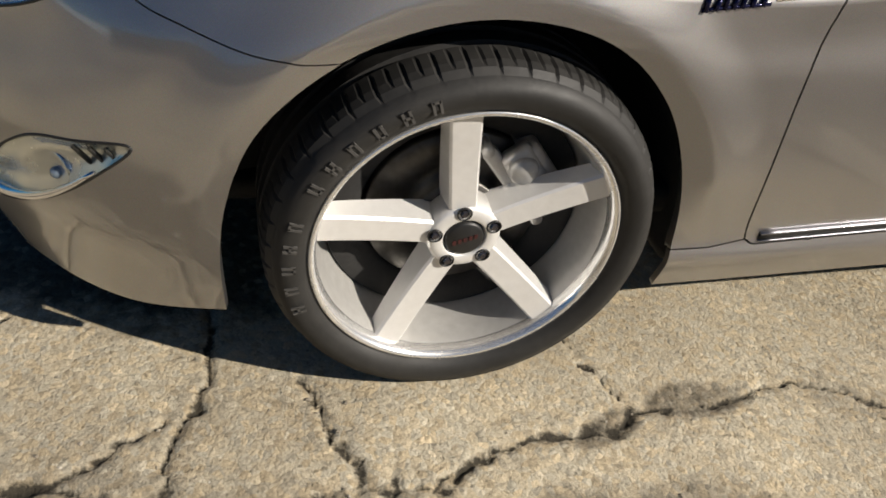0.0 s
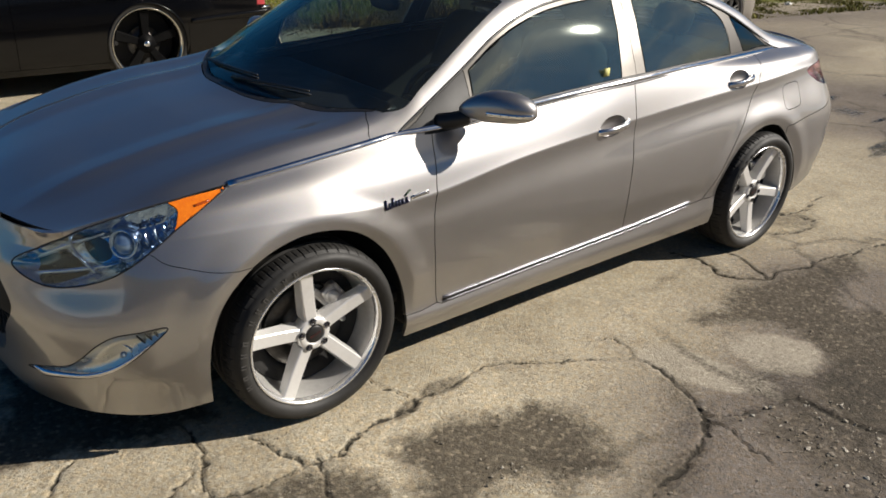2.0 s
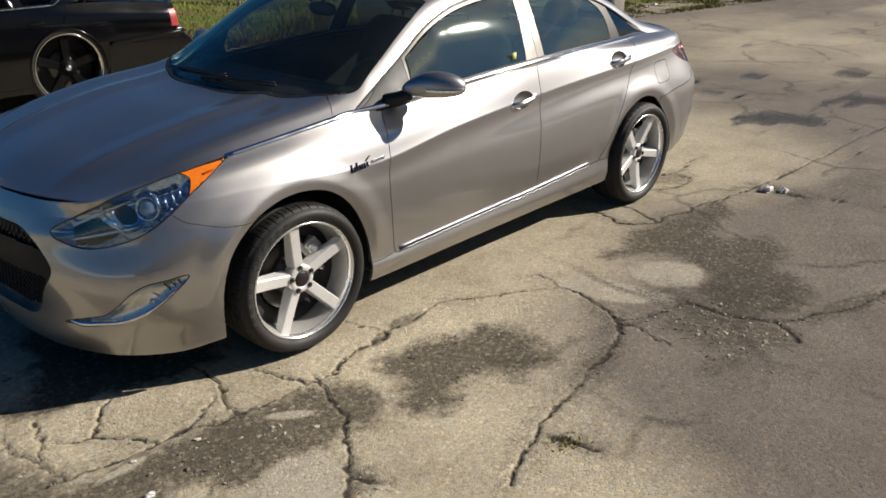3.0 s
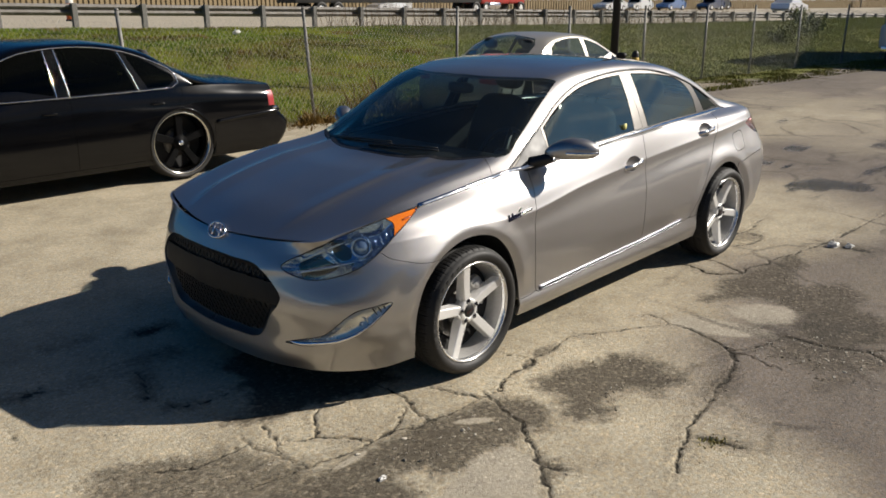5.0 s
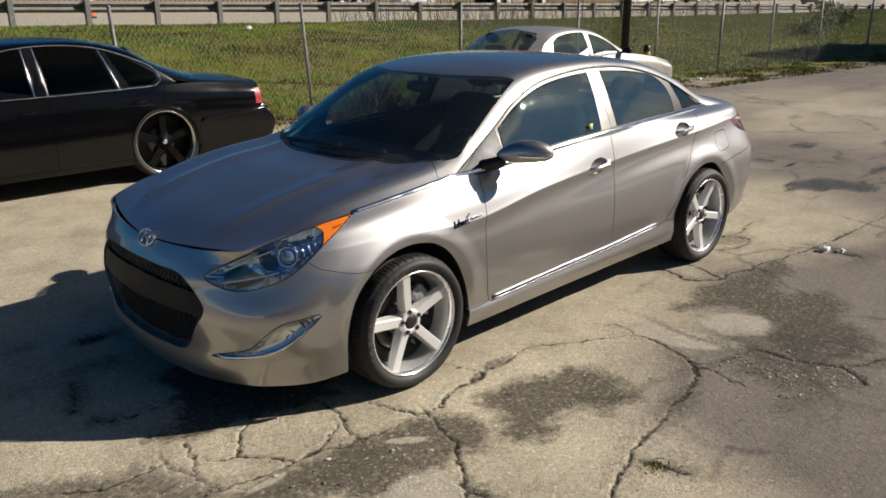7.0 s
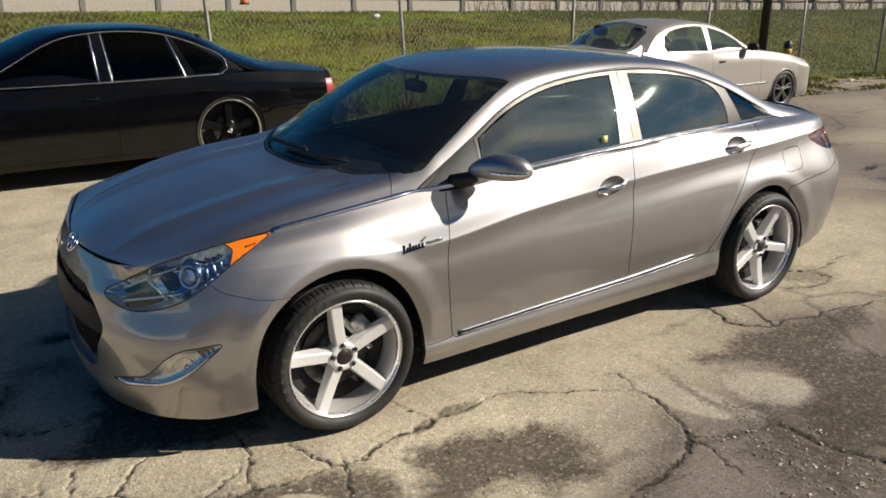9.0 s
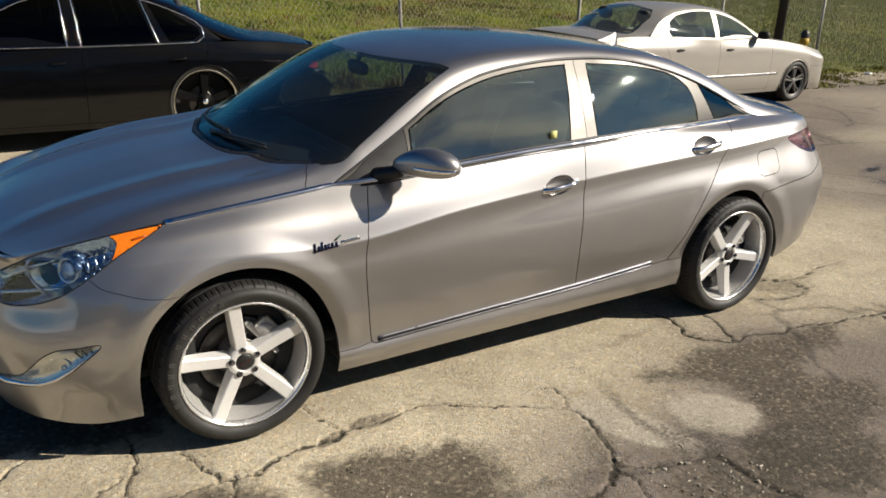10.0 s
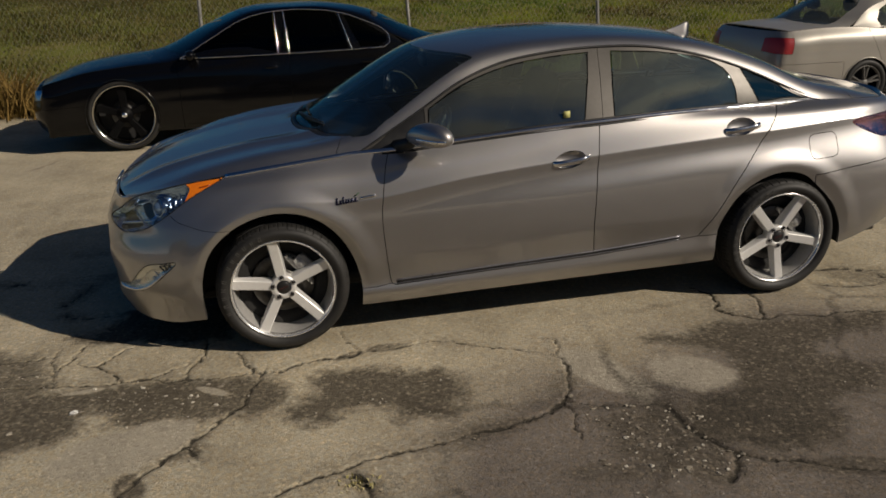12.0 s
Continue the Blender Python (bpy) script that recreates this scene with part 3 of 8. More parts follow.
def blob(rx, ry, rz, seg=16, rings=10, power=2.0, at=(0, 0, 0)):
    """A rounded lump, squarer as power grows."""
    V, F = [], []
    e = 2.0 / power
    f = lambda v: math.copysign(abs(v) ** e, v)
    for i in range(rings + 1):
        p = -math.pi / 2 + math.pi * i / rings
        for j in range(seg):
            t = 2 * math.pi * j / seg
            V.append((at[0] + rx * f(math.cos(p)) * f(math.cos(t)), at[1] + ry * f(math.cos(p)) * f(math.sin(t)), at[2] + rz * f(math.sin(p))))
    for i in range(rings):
        for j in range(seg):
            q = (j + 1) % seg
            F.append((i * seg + j, i * seg + q, (i + 1) * seg + q, (i + 1) * seg + j))
    return np.array(V), F


class Noise:
    """Smooth random values over a plane."""

    def __init__(self, seed):
        self.g = np.random.RandomState(seed).rand(64, 64)

    def at(self, x, y):
        xi, yi = np.floor(x).astype(int), np.floor(y).astype(int)
        a, b = x - xi, y - yi
        a, b = a * a * (3 - 2 * a), b * b * (3 - 2 * b)
        g = lambda i, j: self.g[i % 64, j % 64]
        return (g(xi, yi) * (1 - a) + g(xi + 1, yi) * a) * (1 - b) + (g(xi, yi + 1) * (1 - a) + g(xi + 1, yi + 1) * a) * b

    def fbm(self, x, y, octaves=4):
        total, amp, s = 0, 0.5, 1.0
        for k in range(octaves):
            total = total + amp * self.at(x * s + 17.3 * k, y * s + 5.1 * k)
            amp, s = amp * 0.5, s * 2.03
        return total / (1 - 0.5**octaves)


# ---- ground: cracked lot, rising to a grass bank and the road ----
CRACKS, STAINS, PATCHES = [], [], []


def crack_line(wide, *line):
    CRACKS.append((wide, line))


def damp_spot(x, y, long, wide, turn, deep):
    STAINS.append((x, y, long, wide, turn, deep))


def dark_patch(deep, *rim):
    """A worn, dark patch of asphalt with a ragged rim; deep above 1 adds painted shade."""
    PATCHES.append((deep, np.array(rim)))


# the long crack in front of the wheels, and the ring that leaves it
crack_line(0.010, (-1.39, -0.09), (-1.15, -0.12), (-1.01, -0.15), (-0.85, -0.16), (-0.7, -0.17), (-0.51, -0.22), (-0.32, -0.25), (-0.18, -0.24), (-0.07, -0.26), (-0.02, -0.23), (0.04, -0.2), (0.12, -0.19))
crack_line(0.014, (0.12, -0.19), (0.21, -0.18), (0.3, -0.17), (0.34, -0.14), (0.4, -0.14))
crack_line(0.006, (0.4, -0.14), (0.52, -0.16), (0.62, -0.13), (0.73, -0.11), (0.92, -0.2), (1.05, -0.28), (1.18, -0.36), (1.31, -0.45))
crack_line(0.012, (1.31, -0.45), (1.32, -0.53), (1.31, -0.6), (1.28, -0.73), (1.22, -0.86))
crack_line(0.017, (1.22, -0.86), (1.15, -0.92), (1.01, -0.98), (0.9, -1.0), (0.77, -1.02), (0.67, -1.04))
crack_line(0.012, (0.67, -1.04), (0.57, -1.06), (0.4, -1.08), (0.28, -1.11), (0.16, -1.15), (0.07, -1.17), (-0.1, -1.25))
crack_line(0.009, (-0.13, -0.22), (-0.18, -0.38), (-0.23, -0.53), (-0.3, -0.61), (-0.4, -0.74), (-0.43, -0.8))
crack_line(0.024, (-0.43, -0.77), (-0.42, -0.85), (-0.4, -0.9))
crack_line(0.014, (-0.43, -0.82), (-0.53, -0.89), (-0.6, -0.98), (-0.65, -1.08), (-0.74, -1.2))
# the net of cracks by the front corner
crack_line(0.013, (-1.2, 0.27), (-1.22, 0.16), (-1.17, 0.03), (-1.14, -0.13))
crack_line(0.007, (-1.6, 0.3), (-1.47, 0.2), (-1.3, 0.19), (-1.22, 0.2))
crack_line(0.009, (-1.07, 0.28), (-1.11, 0.12), (-1.17, 0.0))
crack_line(0.007, (-1.11, 0.13), (-1.03, 0.07), (-0.95, 0.03), (-0.86, -0.08), (-0.82, -0.16))
crack_line(0.006, (-0.81, 0.24), (-0.9, 0.14), (-0.95, 0.04))
crack_line(0.006, (-1.91, 1.19), (-1.91, 0.96), (-1.95, 0.87))
crack_line(0.009, (-0.44, 0.2), (-0.45, 0.08), (-0.46, -0.01), (-0.48, -0.07), (-0.5, -0.12), (-0.5, -0.24))
crack_line(0.008, (-0.52, -0.06), (-0.59, -0.1), (-0.63, -0.14), (-0.68, -0.17), (-0.75, -0.17))
crack_line(0.008, (-0.26, 0.02), (-0.24, -0.03), (-0.23, -0.1), (-0.2, -0.15), (-0.18, -0.18), (-0.19, -0.23))
crack_line(0.004, (0.26, 0.15), (0.27, 0.06), (0.28, 0.0), (0.31, -0.04), (0.34, -0.12))
# in the shade before the bumper
crack_line(0.026, (-1.95, 1.42), (-1.77, 1.4), (-1.55, 1.33), (-1.23, 1.34), (-0.99, 1.36))
crack_line(0.014, (-1.2, 1.26), (-1.28, 1.02), (-1.32, 0.94))
crack_line(0.016, (-1.27, 0.77), (-1.18, 0.72), (-1.02, 0.68))
crack_line(0.03, (-1.4, 1.88), (-1.25, 1.88))
crack_line(0.03, (-0.97, 1.73), (-0.82, 1.68))
# slab joints and the long pothole
crack_line(0.005, (1.31, -0.26), (1.37, -0.27), (1.36, -0.36), (1.31, -0.45))
crack_line(0.006, (1.22, -0.88), (1.33, -0.95), (1.52, -1.0), (1.63, -1.03))
crack_line(0.005, (1.2, -0.88), (1.19, -1.01), (1.17, -1.16))
crack_line(0.030, (1.62, -1.03), (1.62, -1.13), (1.64, -1.24), (1.68, -1.33), (1.73, -1.42))
crack_line(0.018, (1.73, -1.42), (1.68, -1.52), (1.61, -1.58))
crack_line(0.012, (1.74, -1.42), (1.85, -1.49), (1.97, -1.55), (2.08, -1.62), (2.23, -1.66), (2.6, -1.72))
crack_line(0.030, (0.22, -1.20), (0.28, -1.26), (0.28, -1.34))
# behind the rear wheel and out over the lot
crack_line(0.011, (2.38, 0.18), (2.43, 0.02), (2.36, -0.13), (2.41, -0.24), (2.52, -0.32))
crack_line(0.008, (2.62, 0.16), (2.65, 0.09), (2.65, -0.09), (2.53, -0.31))
crack_line(0.011, (2.52, -0.32), (2.65, -0.3), (2.86, -0.37), (3.12, -0.36), (3.33, -0.42), (3.7, -0.47), (4.09, -0.51), (5.05, -0.53), (5.91, -0.55), (6.52, -0.58), (8.0, -0.5))
crack_line(0.032, (3.2, 0.24), (3.38, 0.22), (3.52, 0.14), (3.57, 0.0))
crack_line(0.016, (3.57, 0.0), (3.44, -0.06), (3.3, -0.07), (3.13, 0.02))
crack_line(0.012, (3.52, 0.14), (3.75, 0.12), (4.1, 0.2))
crack_line(0.034, (3.78, -0.40), (3.66, -0.55), (3.72, -0.70), (3.80, -0.97))
crack_line(0.012, (3.80, -0.97), (3.84, -1.2), (4.1, -1.5))
crack_line(0.010, (4.98, -0.46), (4.65, -0.84), (4.6, -1.2))
crack_line(0.016, (7.07, 1.75), (6.53, 1.34), (6.83, 1.27))
crack_line(0.016, (6.9, 1.05), (6.5, 0.95), (6.6, 0.7))
crack_line(0.010, (5.9, -0.55), (6.3, 0.1), (7.2, 0.3), (8.4, 0.1))
crack_line(0.009, (5.05, -0.53), (5.4, -1.0), (6.2, -1.3))
damp_spot(5.85, 0.28, 0.5, 0.26, -40, 0.9)
damp_spot(7.75, 1.52, 0.34, 0.14, -44, 0.6)
damp_spot(8.9, 0.68, 0.5, 0.2, -52, 0.6)
damp_spot(7.4, -0.1, 0.55, 0.28, -44, 0.6)
damp_spot(6.6, 1.4, 0.3, 0.1, -50, 0.45)
damp_spot(0.3, -0.17, 0.10, 0.035, 20, 0.7)
damp_spot(0.49, -0.125, 0.13, 0.055, 0, 0.65)
damp_spot(0.9, -0.99, 0.2, 0.04, 8, 0.6)
damp_spot(3.4, 0.08, 0.2, 0.12, -30, 0.5)
damp_spot(3.72, -0.62, 0.10, 0.28, -10, 0.55)
damp_spot(2.2, -1.63, 0.3, 0.06, -16, 0.7)
damp_spot(-0.64, -1.08, 0.07, 0.13, 20, 0.8)
damp_spot(-0.5, -0.87, 0.09, 0.05, 30, 0.7)
damp_spot(1.21, -1.42, 0.22, 0.07, -12, 0.5)
damp_spot(4.6, -1.2, 0.6, 0.3, -30, 0.35)
damp_spot(10.5, 2.4, 0.6, 0.15, -40, 0.4)
damp_spot(12.5, 1.2, 0.5, 0.12, -40, 0.4)
# oil-dark patches: the middle one, the long band, the broad one and its gravelly foot
dark_patch(0.95, (0.1, -0.36), (0.23, -0.31), (0.37, -0.32), (0.56, -0.39), (0.7, -0.42), (0.79, -0.52), (0.79, -0.66), (0.74, -0.78), (0.68, -0.88), (0.58, -0.87), (0.46, -0.82), (0.42, -0.73), (0.32, -0.7), (0.22, -0.72), (0.17, -0.79), (0.08, -0.79), (0.0, -0.72), (-0.07, -0.66), (-0.05, -0.6), (0.07, -0.53), (0.11, -0.46))
dark_patch(0.86, (-1.39, -0.12), (-1.13, -0.17), (-0.85, -0.18), (-0.51, -0.23), (-0.32, -0.27), (-0.13, -0.27), (-0.02, -0.43), (-0.04, -0.56), (-0.15, -0.64), (-0.27, -0.66), (-0.42, -0.66), (-0.54, -0.6), (-0.66, -0.6), (-0.78, -0.56), (-0.83, -0.47), (-0.9, -0.42), (-0.95, -0.46), (-0.93, -0.6), (-1.02, -0.65), (-1.12, -0.69), (-1.25, -0.78), (-1.7, -0.4))
dark_patch(0.72, (-1.86, 0.35), (-1.74, 0.46), (-1.58, 0.42), (-1.43, 0.31), (-1.29, 0.23), (-1.21, 0.18), (-1.17, -0.02), (-1.1, -0.2), (-1.3, -0.3), (-1.8, -0.1))
dark_patch(0.95, (-0.93, -0.28), (-0.7, -0.25), (-0.45, -0.3), (-0.42, -0.42), (-0.5, -0.5), (-0.72, -0.52), (-0.84, -0.42))
dark_patch(0.92, (1.81, -0.39), (2.05, -0.36), (2.27, -0.32), (2.52, -0.32), (2.88, -0.35), (3.24, -0.42), (3.06, -0.6), (2.81, -0.58), (2.63, -0.68), (2.56, -0.77), (2.67, -0.83), (2.78, -0.96), (2.63, -1.12), (2.44, -1.13), (2.34, -1.2), (2.33, -1.33), (2.2, -1.44), (2.07, -1.46), (1.94, -1.46), (1.84, -1.42), (1.71, -1.35), (1.64, -1.22), (1.67, -1.05), (1.8, -1.0), (1.92, -0.97), (2.02, -0.88), (2.11, -0.72), (2.11, -0.6), (2.02, -0.52), (1.89, -0.47))
dark_patch(0.68, (1.27, -1.04), (1.42, -1.0), (1.63, -1.04), (1.65, -1.24), (1.72, -1.41), (1.62, -1.58), (1.5, -1.58), (1.41, -1.51), (1.32, -1.4), (1.24, -1.29), (1.25, -1.17))
dark_patch(0.5, (1.15, -0.7), (1.28, -0.56), (1.34, -0.62), (1.30, -0.78), (1.23, -0.91), (1.13, -0.93), (1.14, -0.81))
# damp patch before the bumper, with the car's shade painted in near-black
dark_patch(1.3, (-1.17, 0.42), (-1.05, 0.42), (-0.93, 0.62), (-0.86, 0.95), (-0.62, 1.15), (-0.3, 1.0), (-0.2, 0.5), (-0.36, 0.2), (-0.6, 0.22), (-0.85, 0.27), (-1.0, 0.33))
PALE = [(1.87, -0.76, 0.22, 0.20, -20), (1.47, -0.65, 0.14, 0.3, 20), (-0.72, -0.80, 0.34, 0.17, 22), (-0.37, -0.37, 0.09, 0.025, -35), (-0.98, -0.22, 0.10, 0.02, 5)]
FENCE = lambda x: 8.02 - 0.0787 * (x - 2.0)
RAILY = lambda x: 20.5 - 0.0787 * (x - 6.4)


def spread(lo, hi, fine_lo, fine_hi, step, grow=1.10, most=4.0):
    mid = list(np.arange(fine_lo, fine_hi + step / 2, step))
    up, s = [], step
    while (up[-1] if up else mid[-1]) < hi:
        s = min(s * grow, most if (up[-1] if up else mid[-1]) < 60 else 400)
        up.append((up[-1] if up else mid[-1]) + s)
    down, s = [], step
    while (down[-1] if down else mid[0]) > lo:
        s = min(s * grow, most if (down[-1] if down else mid[0]) > -60 else 400)
        down.append((down[-1] if down else mid[0]) - s)
    return np.array(down[::-1] + mid + up)


def lot_height(x, y):
    d = y - FENCE(x)
    top_z = 1.08 - 0.012 * (x - 6)
    s = np.clip((d - 0.4) / 11.4, 0, 1)
    return np.clip(top_z, 0.75, 1.2) * s * s * (3 - 2 * s)


gx, gy = spread(-900, 1500, -1.7, 2.9, 0.0085), spread(-600, 1500, -1.62, 0.46, 0.0085)
GX, GY = np.meshgrid(gx, gy, indexing="ij")
N1, N2 = Noise(3), Noise(8)
X, Y = GX.ravel(), GY.ravel()
jx, jy = X + 0.05 * (N1.fbm(X * 7, Y * 7, 4) - 0.5) + 0.022 * (N1.at(X * 45, Y * 45) - 0.5), Y + 0.05 * (N2.fbm(X * 7, Y * 7, 4) - 0.5) + 0.022 * (N2.at(X * 45, Y * 45) - 0.5)
near = (np.abs(X - 2) < 9) & (np.abs(Y) < 3.5)
crack, halo = np.zeros(len(X)), np.zeros(len(X))
jn, kn, ids = jx[near], jy[near], np.flatnonzero(near)
cn, hn = np.zeros(len(ids)), np.zeros(len(ids))
for wide, line in CRACKS:
    for (x0, y0), (x1, y1) in zip(line[:-1], line[1:]):
        dx, dy = x1 - x0, y1 - y0
        m = (jn > min(x0, x1) - 0.12) & (jn < max(x0, x1) + 0.12) & (kn > min(y0, y1) - 0.12) & (kn < max(y0, y1) + 0.12)
        if m.any():
            s = np.clip(((jn[m] - x0) * dx + (kn[m] - y0) * dy) / (dx * dx + dy * dy), 0, 1)
            d = np.hypot(jn[m] - x0 - s * dx, kn[m] - y0 - s * dy)
            cn[m] = np.maximum(cn[m], np.clip(1 - d / (wide * 1.1 + 0.0055), 0, 1))
            hn[m] = np.maximum(hn[m], min(wide * 42, 0.95) * np.clip(1 - d / 0.12, 0, 1))
cn *= np.clip(0.55 + 1.1 * N2.fbm(jn * 3.3 + 5, kn * 3.3, 3), 0.45, 1.15)
crack[ids], halo[ids] = cn, hn
stain = np.zeros(len(X))
wob = 0.55 * (N1.fbm(X * 3.1, Y * 3.1, 5) - 0.5) + 0.5 * (N2.fbm(X * 11, Y * 11, 4) - 0.5)
for x0, y0, a, b, turn, deep in STAINS:
    c, s = math.cos(radians(turn)), math.sin(radians(turn))
    u, v = ((X - x0) * c + (Y - y0) * s) / a, (-(X - x0) * s + (Y - y0) * c) / b
    stain = np.maximum(stain, deep * np.clip((1.12 - np.hypot(u, v) + wob * (0.8 + 1.0 * (x0 > 5))) * 3.2, 0, 1))
edge_w = 0.10 * (N1.fbm(X * 7, Y * 7, 5) - 0.5) + 0.10 * (N2.fbm(X * 25, Y * 25, 4) - 0.5)
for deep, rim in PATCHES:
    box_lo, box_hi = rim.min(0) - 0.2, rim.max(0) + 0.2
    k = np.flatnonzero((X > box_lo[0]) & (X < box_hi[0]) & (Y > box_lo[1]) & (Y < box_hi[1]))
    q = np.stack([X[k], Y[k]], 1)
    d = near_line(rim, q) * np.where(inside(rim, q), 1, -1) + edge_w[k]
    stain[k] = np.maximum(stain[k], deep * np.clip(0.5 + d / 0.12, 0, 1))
pale = np.zeros(len(X))
for x0, y0, a, b, turn in PALE:
    c, s = math.cos(radians(turn)), math.sin(radians(turn))
    u, v = ((X - x0) * c + (Y - y0) * s) / a, (-(X - x0) * s + (Y - y0) * c) / b
    pale = np.maximum(pale, np.clip((1.05 - np.hypot(u, v) + wob * 0.8) * 5, 0, 1))
stain = np.maximum(stain, np.clip(halo * (0.35 + 1.9 * (N2.fbm(X * 2.6 + 9, Y * 2.6, 4) - 0.32)), 0, 0.75))
stain *= 1 - 0.9 * pale
lot = np.clip(1 - (Y - FENCE(X) + 0.7 * (X < 11) - 0.6 + np.clip((X - 11.5) * 0.9, 0, 1.3) + 1.2 * (N1.fbm(X * 0.7, Y * 0.7, 4) - 0.5)) / 0.25, 0, 1)
lot = np.maximum(lot, np.clip((Y - RAILY(X) + 0.35) / 0.3, 0, 1))
pale = np.maximum(pale, 1.0 * (Y > RAILY(X) - 0.3))
Z = lot_height(X, Y) + 0.010 * (N2.fbm(X * 1.3, Y * 1.3, 3) - 0.5) * (np.hypot(X, Y) < 60) - 0.010 * crack**1.8 - 0.003 * stain
Z += (1 - lot) * (Y < RAILY(X) - 1) * 0.10 * (N1.fbm(X * 1.1, Y * 1.1, 3) - 0.4)
me = bpy.data.meshes.new("ground")
nx, ny = GX.shape
idx = np.arange(nx * ny).reshape(nx, ny)
quads = np.stack([idx[:-1, :-1].ravel(), idx[1:, :-1].ravel(), idx[1:, 1:].ravel(), idx[:-1, 1:].ravel()], 1)
me.vertices.add(nx * ny)
me.vertices.foreach_set("co", np.stack([X, Y, Z], 1).ravel())
me.loops.add(quads.size)
me.loops.foreach_set("vertex_index", quads.ravel())
me.polygons.add(len(quads))
me.polygons.foreach_set("loop_start", np.arange(0, quads.size, 4))
me.polygons.foreach_set("use_smooth", np.ones(len(quads), bool))
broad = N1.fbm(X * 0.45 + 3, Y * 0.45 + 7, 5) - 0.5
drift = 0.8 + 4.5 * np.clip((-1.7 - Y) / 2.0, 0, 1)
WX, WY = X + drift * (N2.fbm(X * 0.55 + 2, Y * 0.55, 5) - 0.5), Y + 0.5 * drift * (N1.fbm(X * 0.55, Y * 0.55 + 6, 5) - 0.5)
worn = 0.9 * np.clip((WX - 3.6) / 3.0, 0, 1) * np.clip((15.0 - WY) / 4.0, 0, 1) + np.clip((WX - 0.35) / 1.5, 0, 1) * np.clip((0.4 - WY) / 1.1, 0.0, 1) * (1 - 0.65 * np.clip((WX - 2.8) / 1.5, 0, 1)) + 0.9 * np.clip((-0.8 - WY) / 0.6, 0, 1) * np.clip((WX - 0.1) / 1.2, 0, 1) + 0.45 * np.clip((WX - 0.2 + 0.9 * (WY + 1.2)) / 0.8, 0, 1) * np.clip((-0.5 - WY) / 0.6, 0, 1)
# far ground, mostly unseen: tone chosen to brighten or darken what the paint mirrors
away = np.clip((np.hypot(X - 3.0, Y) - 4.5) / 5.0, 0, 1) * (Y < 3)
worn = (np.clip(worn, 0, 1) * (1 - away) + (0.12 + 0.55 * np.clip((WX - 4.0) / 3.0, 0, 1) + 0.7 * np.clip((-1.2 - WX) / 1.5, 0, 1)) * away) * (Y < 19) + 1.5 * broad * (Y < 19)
wet = 1.0 * ((X > 5.0) & (Y < 4) & (Y > -1.5))
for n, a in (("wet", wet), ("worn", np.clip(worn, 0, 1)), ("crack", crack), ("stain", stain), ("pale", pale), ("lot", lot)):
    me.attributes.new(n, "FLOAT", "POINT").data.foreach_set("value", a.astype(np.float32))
me.update(calc_edges=True)
me.validate()


